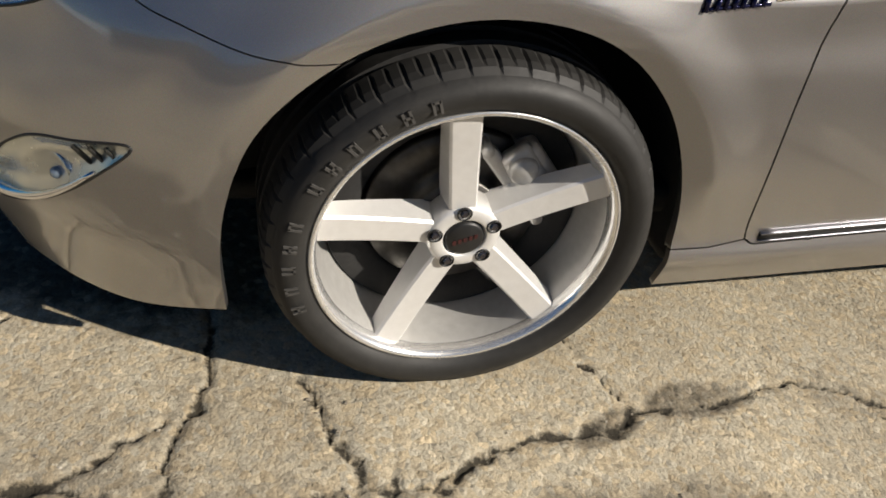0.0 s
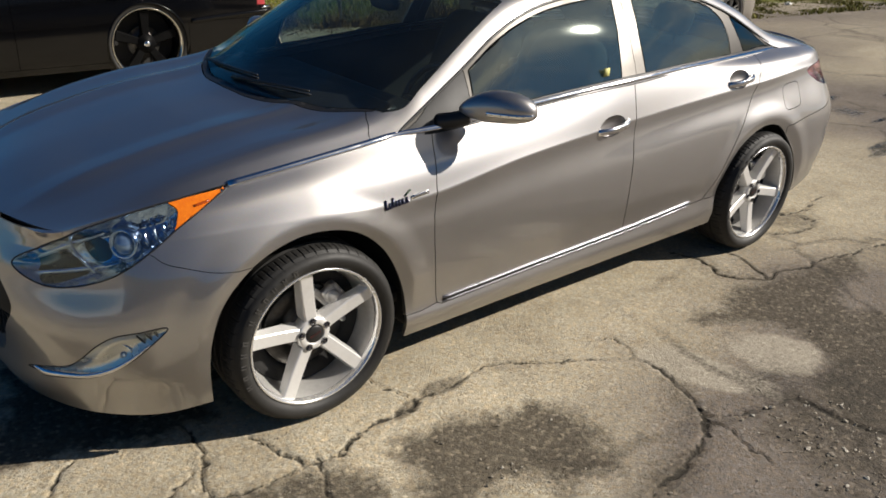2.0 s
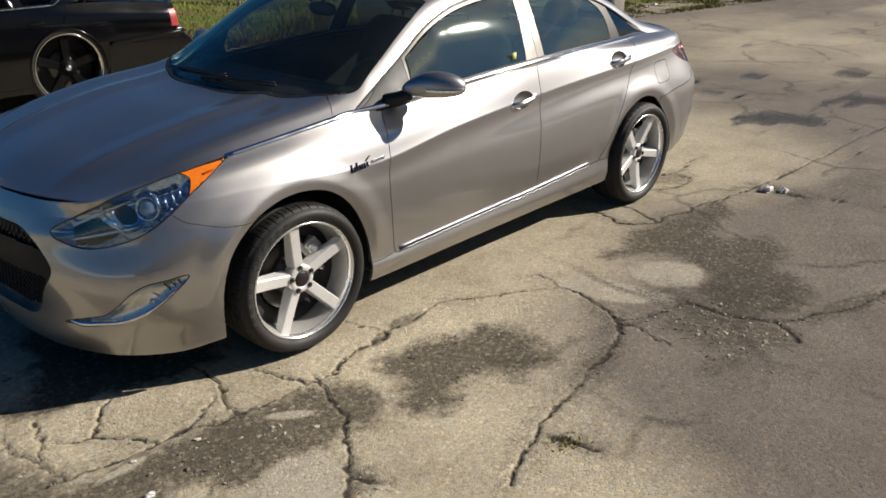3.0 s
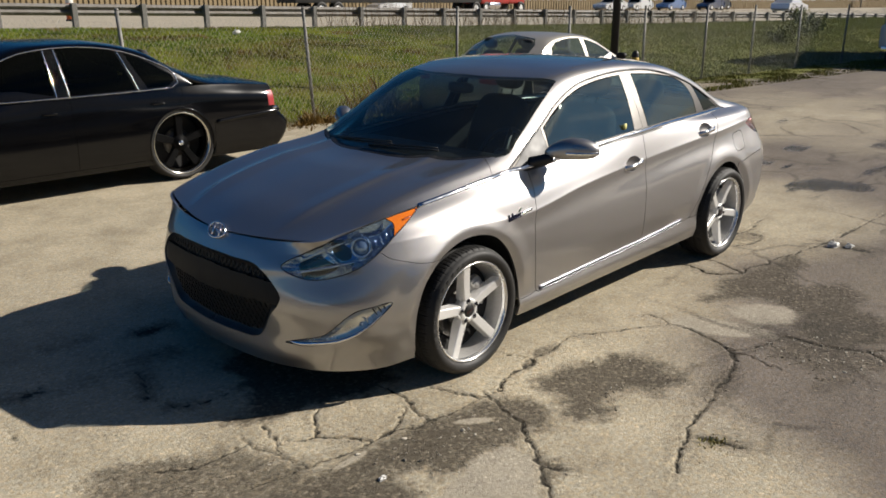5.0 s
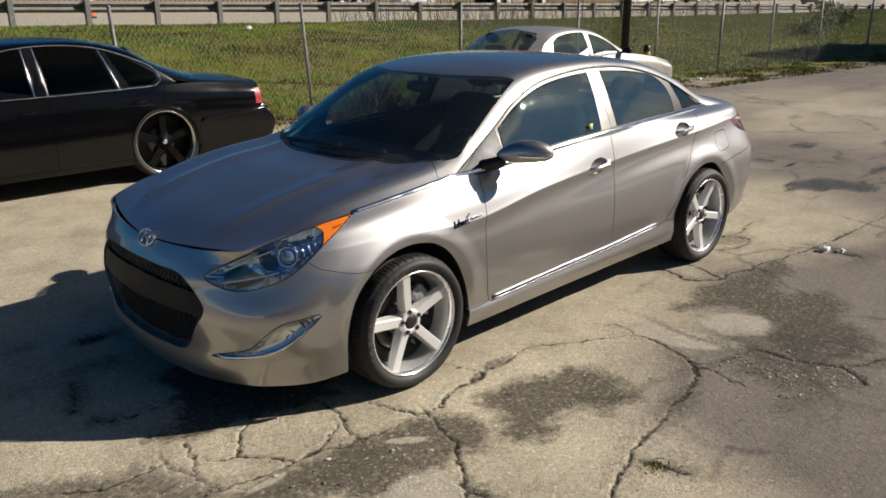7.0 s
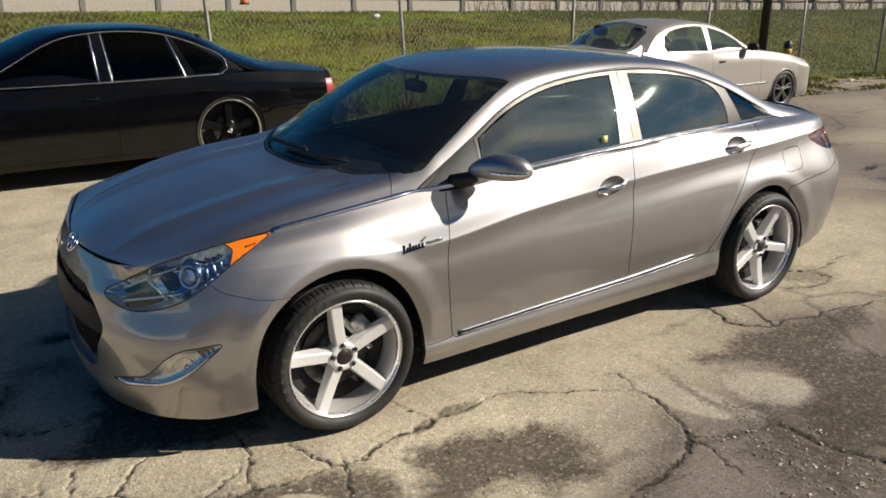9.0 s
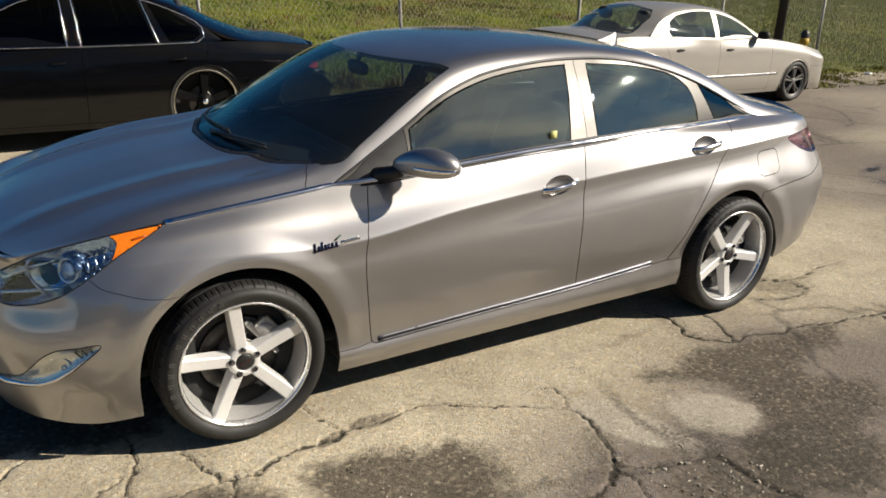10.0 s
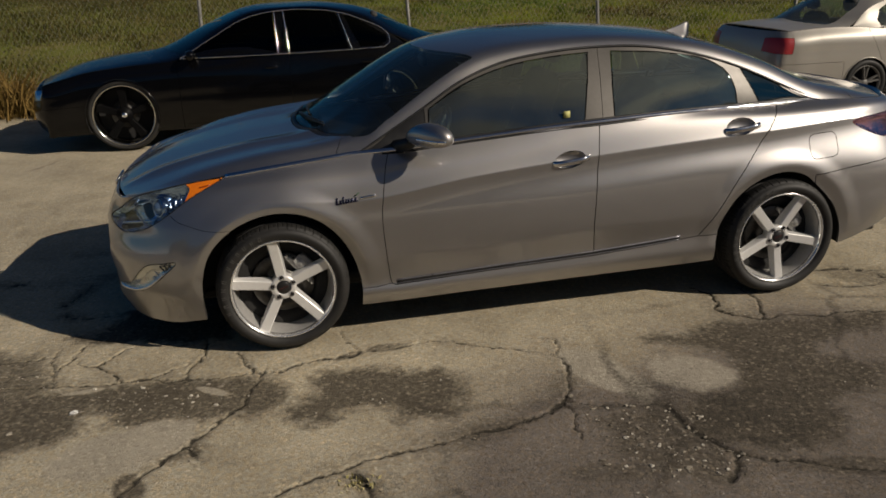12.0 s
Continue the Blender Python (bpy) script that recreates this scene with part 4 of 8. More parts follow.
def ground_material():
    m = Mat("old_asphalt_and_soil", (0.3, 0.27, 0.22), 0.9)
    stone = m.cells(72.0, "Color")
    grit = m.cells(240.0, "Color")
    dist = m.cells(72.0, "Distance")
    tone = m.noise(2.2, 6, 0.6)
    patch = m.noise(0.55, 4, 0.6)
    base = m.ramp(tone, (0.28, (0.372, 0.318, 0.226)), (0.52, (0.472, 0.410, 0.298)), (0.78, (0.545, 0.476, 0.346)))
    sep = m.node("ShaderNodeSeparateColor")
    m.link(stone, sep.inputs[0])
    sep2 = m.node("ShaderNodeSeparateColor")
    m.link(grit, sep2.inputs[0])
    speck = m.ramp(sep.outputs[0], (0.0, 0.80), (0.2, 0.95), (0.75, 1.02), (0.92, 1.10), (1.0, 1.32))
    hue = m.ramp(sep.outputs[2], (0.0, (1.05, 0.99, 0.90)), (0.5, (1.0, 1.0, 1.0)), (1.0, (0.96, 1.0, 1.06)))
    speck2 = m.ramp(sep2.outputs[1], (0.0, 0.84), (0.5, 1.0), (1.0, 1.13))
    agg = m.mix(1.0, m.mix(1.0, m.mix(1.0, base, speck, "MULTIPLY"), speck2, "MULTIPLY"), hue, "MULTIPLY")
    holes = m.ramp(m.math("ADD", m.noise(70.0, 4, 0.75), m.math("MULTIPLY", m.math("SUBTRACT", m.noise(6.0, 3, 0.6), 0.5), 0.35)), (0.32, 0.0), (0.42, 1.0))
    pit = m.ramp(holes, (0.0, 0.66), (1.0, 1.0))
    agg = m.mix(1.0, agg, pit, "MULTIPLY")
    big = m.ramp(patch, (0.3, 0.86), (0.7, 1.1))
    agg = m.mix(1.0, agg, big, "MULTIPLY")
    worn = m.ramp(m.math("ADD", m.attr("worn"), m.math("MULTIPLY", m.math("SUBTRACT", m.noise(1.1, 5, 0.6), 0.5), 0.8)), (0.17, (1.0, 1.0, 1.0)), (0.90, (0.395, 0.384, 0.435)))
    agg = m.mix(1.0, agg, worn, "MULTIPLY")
    pale = m.mix(1.0, m.mix(1.0, (0.42, 0.372, 0.292), speck, "MULTIPLY"), m.ramp(tone, (0.3, 0.85), (0.7, 1.1)), "MULTIPLY")
    agg = m.mix(m.math("MULTIPLY", m.attr("pale"), 0.8), agg, pale)
    dirt = m.mix(1.0, m.ramp(m.noise(40.0, 5, 0.7), (0.3, (0.048, 0.040, 0.029)), (0.7, (0.132, 0.109, 0.078))), m.ramp(sep.outputs[0], (0.0, 0.6), (0.5, 0.95), (0.84, 1.15), (0.93, 1.7), (1.0, 2.5)), "MULTIPLY")
    ragged = m.math("ADD", m.attr("stain"), m.math("MULTIPLY", m.math("SUBTRACT", m.noise(28.0, 5, 0.75), 0.5), 1.5))
    agg = m.mix(m.ramp(ragged, (0.08, 0.0), (0.86, 0.91)), agg, dirt)
    # stain above 1: shade under the bumper, painted near-black over the damp patch
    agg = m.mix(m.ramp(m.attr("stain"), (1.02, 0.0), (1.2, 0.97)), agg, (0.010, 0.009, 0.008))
    cr = m.math("ADD", m.math("ADD", m.attr("crack"), m.math("MULTIPLY", m.math("SUBTRACT", m.noise(90.0, 4, 0.75), 0.5), 1.3)), m.math("MULTIPLY", m.math("SUBTRACT", m.noise(22.0, 3, 0.6), 0.52), 1.2))
    agg = m.mix(m.ramp(cr, (0.42, 0.0), (0.64, 0.5), (0.84, 0.94)), agg, (0.030, 0.026, 0.019))
    craze = m.node("ShaderNodeTexVoronoi", Scale=1.25, Randomness=1.0)
    craze.feature = "DISTANCE_TO_EDGE"
    warp = m.node("ShaderNodeTexNoise", Scale=2.6, Detail=6.0, Roughness=0.7)
    m.link(m.coords(), warp.inputs["Vector"])
    m.link(m.mix(0.22, m.coords(), warp.outputs["Color"]), craze.inputs["Vector"])
    fine = m.math("MULTIPLY", m.ramp(craze.outputs["Distance"], (0.0, 1.0), (0.012, 0.75), (0.030, 0.0)), m.ramp(m.noise(0.9, 4, 0.6), (0.44, 0.0), (0.56, 1.0)))
    fine = m.math("MULTIPLY", fine, m.math("MULTIPLY", m.ramp(m.attr("worn"), (0.15, 0.0), (0.4, 1.0)), m.ramp(m.noise(60.0, 4, 0.75), (0.35, 0.2), (0.6, 1.0))))
    agg = m.mix(m.math("MULTIPLY", fine, 0.8), agg, (0.036, 0.031, 0.024))
    soil = m.ramp(m.noise(0.9, 7, 0.65), (0.25, (0.12, 0.155, 0.014)), (0.5, (0.15, 0.155, 0.026)), (0.72, (0.18, 0.135, 0.048)))
    soil = m.mix(1.0, soil, m.ramp(m.noise(30.0, 4, 0.7), (0.3, 0.5), (0.7, 1.3)), "MULTIPLY")
    lotf = m.math("ADD", m.attr("lot"), m.math("MULTIPLY", m.math("SUBTRACT", m.noise(6.0, 5, 0.7), 0.5), 1.1))
    m.color(m.mix(m.ramp(lotf, (0.4, 0.0), (0.6, 1.0)), soil, agg))
    dome = m.math("MULTIPLY", m.math("SUBTRACT", 0.6, dist), m.ramp(sep.outputs[1], (0.25, 0.15), (0.8, 1.0)))
    h = m.math("ADD", m.math("ADD", m.math("MULTIPLY", dome, m.ramp(m.noise(1.4, 4, 0.6), (0.35, 0.5), (0.6, 1.5))), m.math("MULTIPLY", holes, 0.7)), m.math("MULTIPLY", m.noise(150.0, 4, 0.7), 1.5))
    m.bump(h, 0.005, 0.55)
    wet = m.ramp(m.math("MULTIPLY", m.attr("wet"), m.math("ADD", ragged, 0.35)), (0.55, 0.0), (0.75, 1.0))
    m.rough(m.mix(wet, m.ramp(tone, (0.3, 0.82), (0.7, 0.95)), (0.10, 0.10, 0.10)))
    # the painted shade also loses its gloss, so that it stays black
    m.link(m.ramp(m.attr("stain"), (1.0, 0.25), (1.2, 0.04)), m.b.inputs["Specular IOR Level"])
    return m.m


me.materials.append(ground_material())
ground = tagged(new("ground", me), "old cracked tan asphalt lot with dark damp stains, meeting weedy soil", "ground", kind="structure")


# ---- wheels ----
def tyre_shape(R, rim, y0, y1, n=468, block=6):
    """A tyre between the planes y0 (outer) and y1, with grooves across its shoulders and round its tread."""
    w = y1 - y0
    b = 0.02
    prof = [(rim - 0.012, y0 + 0.02), (rim + 0.003, y0 + 0.002), (rim + 0.010, y0 - b * 0.45), (rim + (R - rim) * 0.42, y0 - b), (rim + (R - rim) * 0.72, y0 - b * 0.7), (R - 0.017, y0 + 0.002),
            (R - 0.008, y0 + 0.012), (R - 0.003, y0 + 0.026), (R - 0.001, y0 + 0.05)]
    for g in (0.3, 0.5, 0.7):
        c = y0 + w * g
        prof += [(R, c - 0.008), (R - 0.008, c - 0.006), (R - 0.008, c + 0.006), (R, c + 0.008)]
    prof += [(R - 0.001, y1 - 0.05), (R - 0.003, y1 - 0.026), (R - 0.012, y1 - 0.01), (rim + (R - rim) * 0.6, y1 + b), (rim, y1)]
    V, F = lathe(prof, n)
    V = V.reshape(n, len(prof), 3)
    for i in range(n):
        if i % block < 1:
            for j in (6, 7, 8) if (i // block) % 2 else (7, 8):
                s = 1 - (0.0038 if (i // block) % 2 else 0.0026) / np.hypot(V[i, j, 0], V[i, j, 2])
                V[i, j, [0, 2]] *= s
    return V.reshape(-1, 3), F


def spoke_shape(r0, r1, w0, w1, y0, y1, thick):
    """A wedge-shaped spoke along +x, from the hub out to the rim, dished inward at the hub."""
    V = []
    rows = 7
    for k in range(rows):
        s = k / (rows - 1)
        r = r0 + (r1 - r0) * s
        w = (w0 + (w1 - w0) * s) / 2
        y = y0 + (y1 - y0) * s**1.7
        t = thick * (1.25 - 0.55 * s)
        e = 0.004
        V += [(r, y + t, -w - 0.006), (r, y + e, -w), (r, y, -w + e), (r, y, w - e), (r, y + e, w), (r, y + t, w + 0.006)]
    F = []
    for k in range(rows - 1):
        for j in range(6):
            q = (j + 1) % 6
            F.append((k * 6 + j, (k + 1) * 6 + j, (k + 1) * 6 + q, k * 6 + q))
    F += [tuple(range(6)), tuple(range((rows - 1) * 6, rows * 6))[::-1]]
    return np.array(V), F


def spin(shape, deg):
    return moved(shape, Matrix.Rotation(radians(-deg), 4, "Y"))


def five_spoke_wheel(car, where, turn, steer=0.0, name="wheel"):
    wheel = new(name)
    wheel.parent = car
    wheel.matrix_basis = where
    wheel["label"] = "silver five-spoke alloy wheel with a low-profile tyre"
    tyre = part("tyre", tyre_shape(0.338, 0.262, -0.028, 0.205, 460, 5), RUBBER, wheel, "black low-profile rubber tyre")
    for p in tyre.data.polygons:
        p.use_smooth = math.hypot(p.center.x, p.center.z) < 0.322
    for k in range(11):
        a = radians(108 + 8.5 * k + (6 if k > 5 else 0))
        bars = []
        for da, dr, wide, tall in ((-0.018, 0.0, 0.004, 0.022), (0.018, 0.0, 0.004, 0.022), (0.0, (0.009, 0.0, -0.009)[k % 3], 0.012, 0.004)):
            at = Matrix.Rotation(-(a + da), 4, "Y") @ Matrix.Translation((0.296 + dr, -0.0478, 0)) @ Matrix.Rotation(radians(90), 4, "Y")
            bars.append(moved(box(-wide / 2, -0.0012, -tall / 2, wide / 2, 0.002, tall / 2), at))
        part("raised_letter", joined(*bars), RUBBER_WORN, tyre, "raised letter as plain bars", smooth=False)
    lip = [(0.2500, -0.006), (0.2520, -0.020), (0.2550, -0.027), (0.2590, -0.032), (0.2640, -0.033), (0.2665, -0.028), (0.2660, -0.015)]
    part("rim_lip", lathe(lip, 120), ALLOY_LIP, wheel, "machined silver rim lip")
    barrel = [(0.2500, -0.006), (0.2440, 0.012), (0.2400, 0.05), (0.2330, 0.075), (0.2320, 0.16), (0.245, 0.185), (0.262, 0.19), (0.262, 0.183), (0.25, 0.175), (0.2385, 0.15), (0.2385, 0.08), (0.2465, 0.05), (0.2560, 0.0)]
    part("rim_barrel", lathe(barrel, 120), BARREL, wheel)
    # dark disc added behind the spokes in place of deep shade
    part("dust_shield", lathe([(0.0, 0.112), (0.163, 0.110), (0.168, 0.088), (0.200, 0.078), (0.229, 0.080)], 64), LINER, wheel, "dark disc added as shade behind the spokes")
    for k in range(5):
        part("spoke", spin(spoke_shape(0.045, 0.2525, 0.047, 0.052, 0.006, -0.014, 0.045), turn + 72 * k), ALLOY, wheel, smooth=False)
    hub = [(0.0, 0.012), (0.036, 0.012), (0.037, 0.002), (0.040, -0.001), (0.058, 0.001), (0.064, 0.006), (0.068, 0.05), (0.0, 0.05)]
    part("hub", lathe(hub, 48), ALLOY, wheel)
    part("centre_cap", lathe([(0.0, -0.004), (0.03, -0.003), (0.034, 0.0), (0.035, 0.012)], 40), TRIM, wheel, "glossy black centre cap")
    part("cap_mark", joined(*[moved(box(-0.003, -0.001, -0.004, 0.003, 0.001, 0.004), Matrix.Translation((x, -0.0042, x * 0.35))) for x in (-0.018, -0.009, 0.0, 0.009, 0.018)]), CAP_RED, wheel, "dark red lettering as plain bars", smooth=False)
    for k in range(5):
        a = radians(turn + 72 * k)
        at = Matrix.Translation((0.0535 * math.cos(a), 0, 0.0535 * math.sin(a)))
        part("lug_hole", moved(lathe([(0.0, 0.0018), (0.0125, 0.0018), (0.0135, -0.002), (0.0115, -0.0035), (0.011, 0.0)], 20), at), TRIM, wheel)
        part("lug_nut", moved(lathe([(0.0, -0.006), (0.0055, -0.005), (0.0085, -0.001), (0.009, 0.01)], 6), at), NUT, wheel, smooth=False)
    disc = [(0.0, 0.055), (0.074, 0.055), (0.078, 0.06), (0.080, 0.083), (0.100, 0.083), (0.102, 0.081), (0.158, 0.081), (0.160, 0.084), (0.160, 0.104), (0.0, 0.108)]
    part("brake_disc", lathe(disc, 64), STEEL, wheel, "worn steel brake disc")
    turn_c = Matrix.Rotation(radians(-38), 4, "Y")
    cal = joined(moved(box(0.118, 0.040, -0.062, 0.176, 0.075, 0.062, 0.014), turn_c), moved(box(0.150, 0.045, -0.052, 0.188, 0.130, 0.052, 0.012), turn_c),
                 moved(lathe([(0.0, 0.028), (0.022, 0.030), (0.026, 0.036), (0.027, 0.06)], 24), turn_c @ Matrix.Translation((0.143, 0, 0.026))),
                 moved(lathe([(0.0, 0.028), (0.022, 0.030), (0.026, 0.036), (0.027, 0.06)], 24), turn_c @ Matrix.Translation((0.143, 0, -0.030))))
    bracket = joined(moved(box(0.098, 0.052, -0.085, 0.126, 0.072, 0.085, 0.007), turn_c), moved(rod((0.112, 0.045, -0.092), (0.112, 0.095, -0.092), 0.011, 10), turn_c), moved(rod((0.112, 0.045, 0.092), (0.112, 0.095, 0.092), 0.011, 10), turn_c))
    part("caliper_bracket", bracket, CAST, wheel, "bare cast caliper bracket")
    part("brake_caliper", cal, CAST, wheel, "cast grey brake caliper")
    return wheel


# ---- the silver sedan ----
def flipped(rows):
    """Rows of (x, w, z) as places on the left side, where y is -w."""
    return np.asarray(rows, float) * np.array([1, -1, 1])


side = Shell(flipped(SIDE), 0.009, ends=True, mid=3)


def flare(shell, cx, cz, r0, out):
    """Swells the sheet towards the wheel arch, ending in a flat lip."""
    P = shell.P
    r = np.hypot(P[..., 0] - cx, P[..., 2] - cz)
    s = np.clip((r0 + 0.10 - r) / 0.10, 0, 1)
    lift = out * s * s * (3 - 2 * s) - 0.30 * np.clip(r0 - r, 0, 0.06)
    lift *= np.clip((P[..., 2] - 0.30) / 0.15, 0, 1) * (P[..., 1] < -0.75)
    shell.P = P - lift[..., None] * np.array((0, 1.0, 0))
    n = np.cross(np.gradient(shell.P, axis=1), np.gradient(shell.P, axis=0))
    shell.N = n / np.maximum(np.linalg.norm(n, axis=2, keepdims=True), 1e-9)


flare(side, 0.0, 0.335, 0.438, 0.010)
flare(side, 2.785, 0.325, 0.436, 0.010)
top = Shell(top_rows(MIDLINE, EDGE, CROWN, (0, 0.25, 0.40, 0.48, 0.54, 0.58, 0.64, 0.75, 0.84, 0.90, 0.935, 0.965, 1.0), ridge=0.012), 0.011, mid=12)
house = Shell(flipped(house_rows(BELT, RAIL)), 0.009, mid=2)
NU = side.P.shape[0]


def on_side(pts, smooth=0, ax=(0, 1, 2)):
    p = np.array([(q[0], -q[1], q[2]) if len(q) == 3 else (q[0], 0, q[1]) for q in pts], float)
    if smooth:
        p = smooth_line(p, smooth, closed=True)
    return side.uv(p, ax)


def side_v(x, z):
    return side.uv([(x, 0, z)], (0, 2))[0][1]


def run(pts, n=30):
    """A smooth seam through (x, w, z) in grid coordinates."""
    return on_side(smooth_line(pts, n))


NOSE, TAIL = -4.0, side.P.shape[1] + 4.0
bump_seam = run([(-0.15, 0.953, 0.672), (-0.243, 0.953, 0.669), (-0.332, 0.942, 0.673), (-0.427, 0.908, 0.699), (-0.482, 0.878, 0.718), (-0.52, 0.835, 0.755)], 30)
lamp_pts = [(-0.848, 0.531, 0.682), (-0.755, 0.645, 0.768), (-0.668, 0.725, 0.824), (-0.529, 0.764, 0.860), (-0.367, 0.793, 0.888), (-0.235, 0.810, 0.905), (-0.333, 0.841, 0.857), (-0.428, 0.852, 0.810), (-0.498, 0.852, 0.764), (-0.61, 0.818, 0.69), (-0.686, 0.757, 0.652), (-0.794, 0.638, 0.634)]
door_seam = [(0.60, 0.80, 0.99), (0.581, 0.834, 0.958), (0.545, 0.913, 0.821), (0.527, 0.943, 0.686), (0.536, 0.943, 0.479), (0.550, 0.938, 0.335)]
b_seam = [(1.714, 0.857, 1.062), (1.696, 0.908, 0.895), (1.678, 0.944, 0.679), (1.669, 0.949, 0.5), (1.678, 0.941, 0.34)]
rear_seam = [(2.289, 0.945, 0.396), (2.361, 0.954, 0.493), (2.478, 0.955, 0.675), (2.613, 0.925, 0.857), (2.702, 0.897, 0.971), (2.756, 0.849, 1.036), (2.80, 0.77, 1.076)]
UP = np.array([3.0, 0.0])
low_f = np.vstack([on_side([(0.556, 0.945, 0.305), (0.575, 0.947, 0.294)]), run([(0.62, 0.945, 0.296), (1.165, 0.941, 0.32), (1.678, 0.941, 0.34)], 16)])
low_r = run([(1.678, 0.941, 0.34), (2.0, 0.942, 0.366), (2.289, 0.945, 0.396)], 14)
door_f, b_line, rear_line = run(door_seam, 24), run(b_seam, 24), run(rear_seam, 26)
arch_f = [(-0.394, 0.215), (-0.398, 0.33), (-0.389, 0.42), (-0.340, 0.56), (-0.237, 0.66), (-0.112, 0.718), (0.02, 0.735), (0.165, 0.703), (0.283, 0.608), (0.365, 0.463), (0.399, 0.32), (0.396, 0.20)]
arch_r = [(2.40, 0.252), (2.398, 0.36), (2.433, 0.487), (2.53, 0.625), (2.66, 0.70), (2.79, 0.724), (2.90, 0.70), (3.0, 0.622), (3.125, 0.483), (3.17, 0.372), (3.178, 0.266)]


def arch_loop(pts):
    q = on_side([(p[0], p[1]) for p in smooth_line(np.array(pts), 60)], ax=(0, 2))
    return np.vstack([[(-4, q[0][1])], q, [(-4, q[-1][1])]])


def oval(cx, cz, rx, rz, tilt=0.0, power=2.0, n=36):
    pts = []
    for k in range(n):
        t = 2 * math.pi * k / n
        a, b = rx * math.copysign(abs(math.cos(t)) ** (2 / power), math.cos(t)), rz * math.copysign(abs(math.sin(t)) ** (2 / power), math.sin(t))
        c, s = math.cos(radians(tilt)), math.sin(radians(tilt))
        pts.append((cx + a * c - b * s, cz + a * s + b * c))
    return on_side(pts, ax=(0, 2))


grille_pts = [(-0.914, 0.0, 0.678), (-0.905, 0.2, 0.676), (-0.885, 0.41, 0.662), (-0.872, 0.50, 0.60), (-0.868, 0.545, 0.545), (-0.885, 0.48, 0.44), (-0.893, 0.40, 0.325), (-0.905, 0.2, 0.298), (-0.91, 0.0, 0.292)]
grille_uv = on_side(smooth_line(grille_pts, 60))
tail_pts = [(3.234, 0.868, 0.958), (3.40, 0.83, 0.985), (3.58, 0.735, 0.985), (3.70, 0.60, 0.98), (3.72, 0.60, 0.86), (3.62, 0.76, 0.84), (3.47, 0.865, 0.862), (3.34, 0.885, 0.905)]
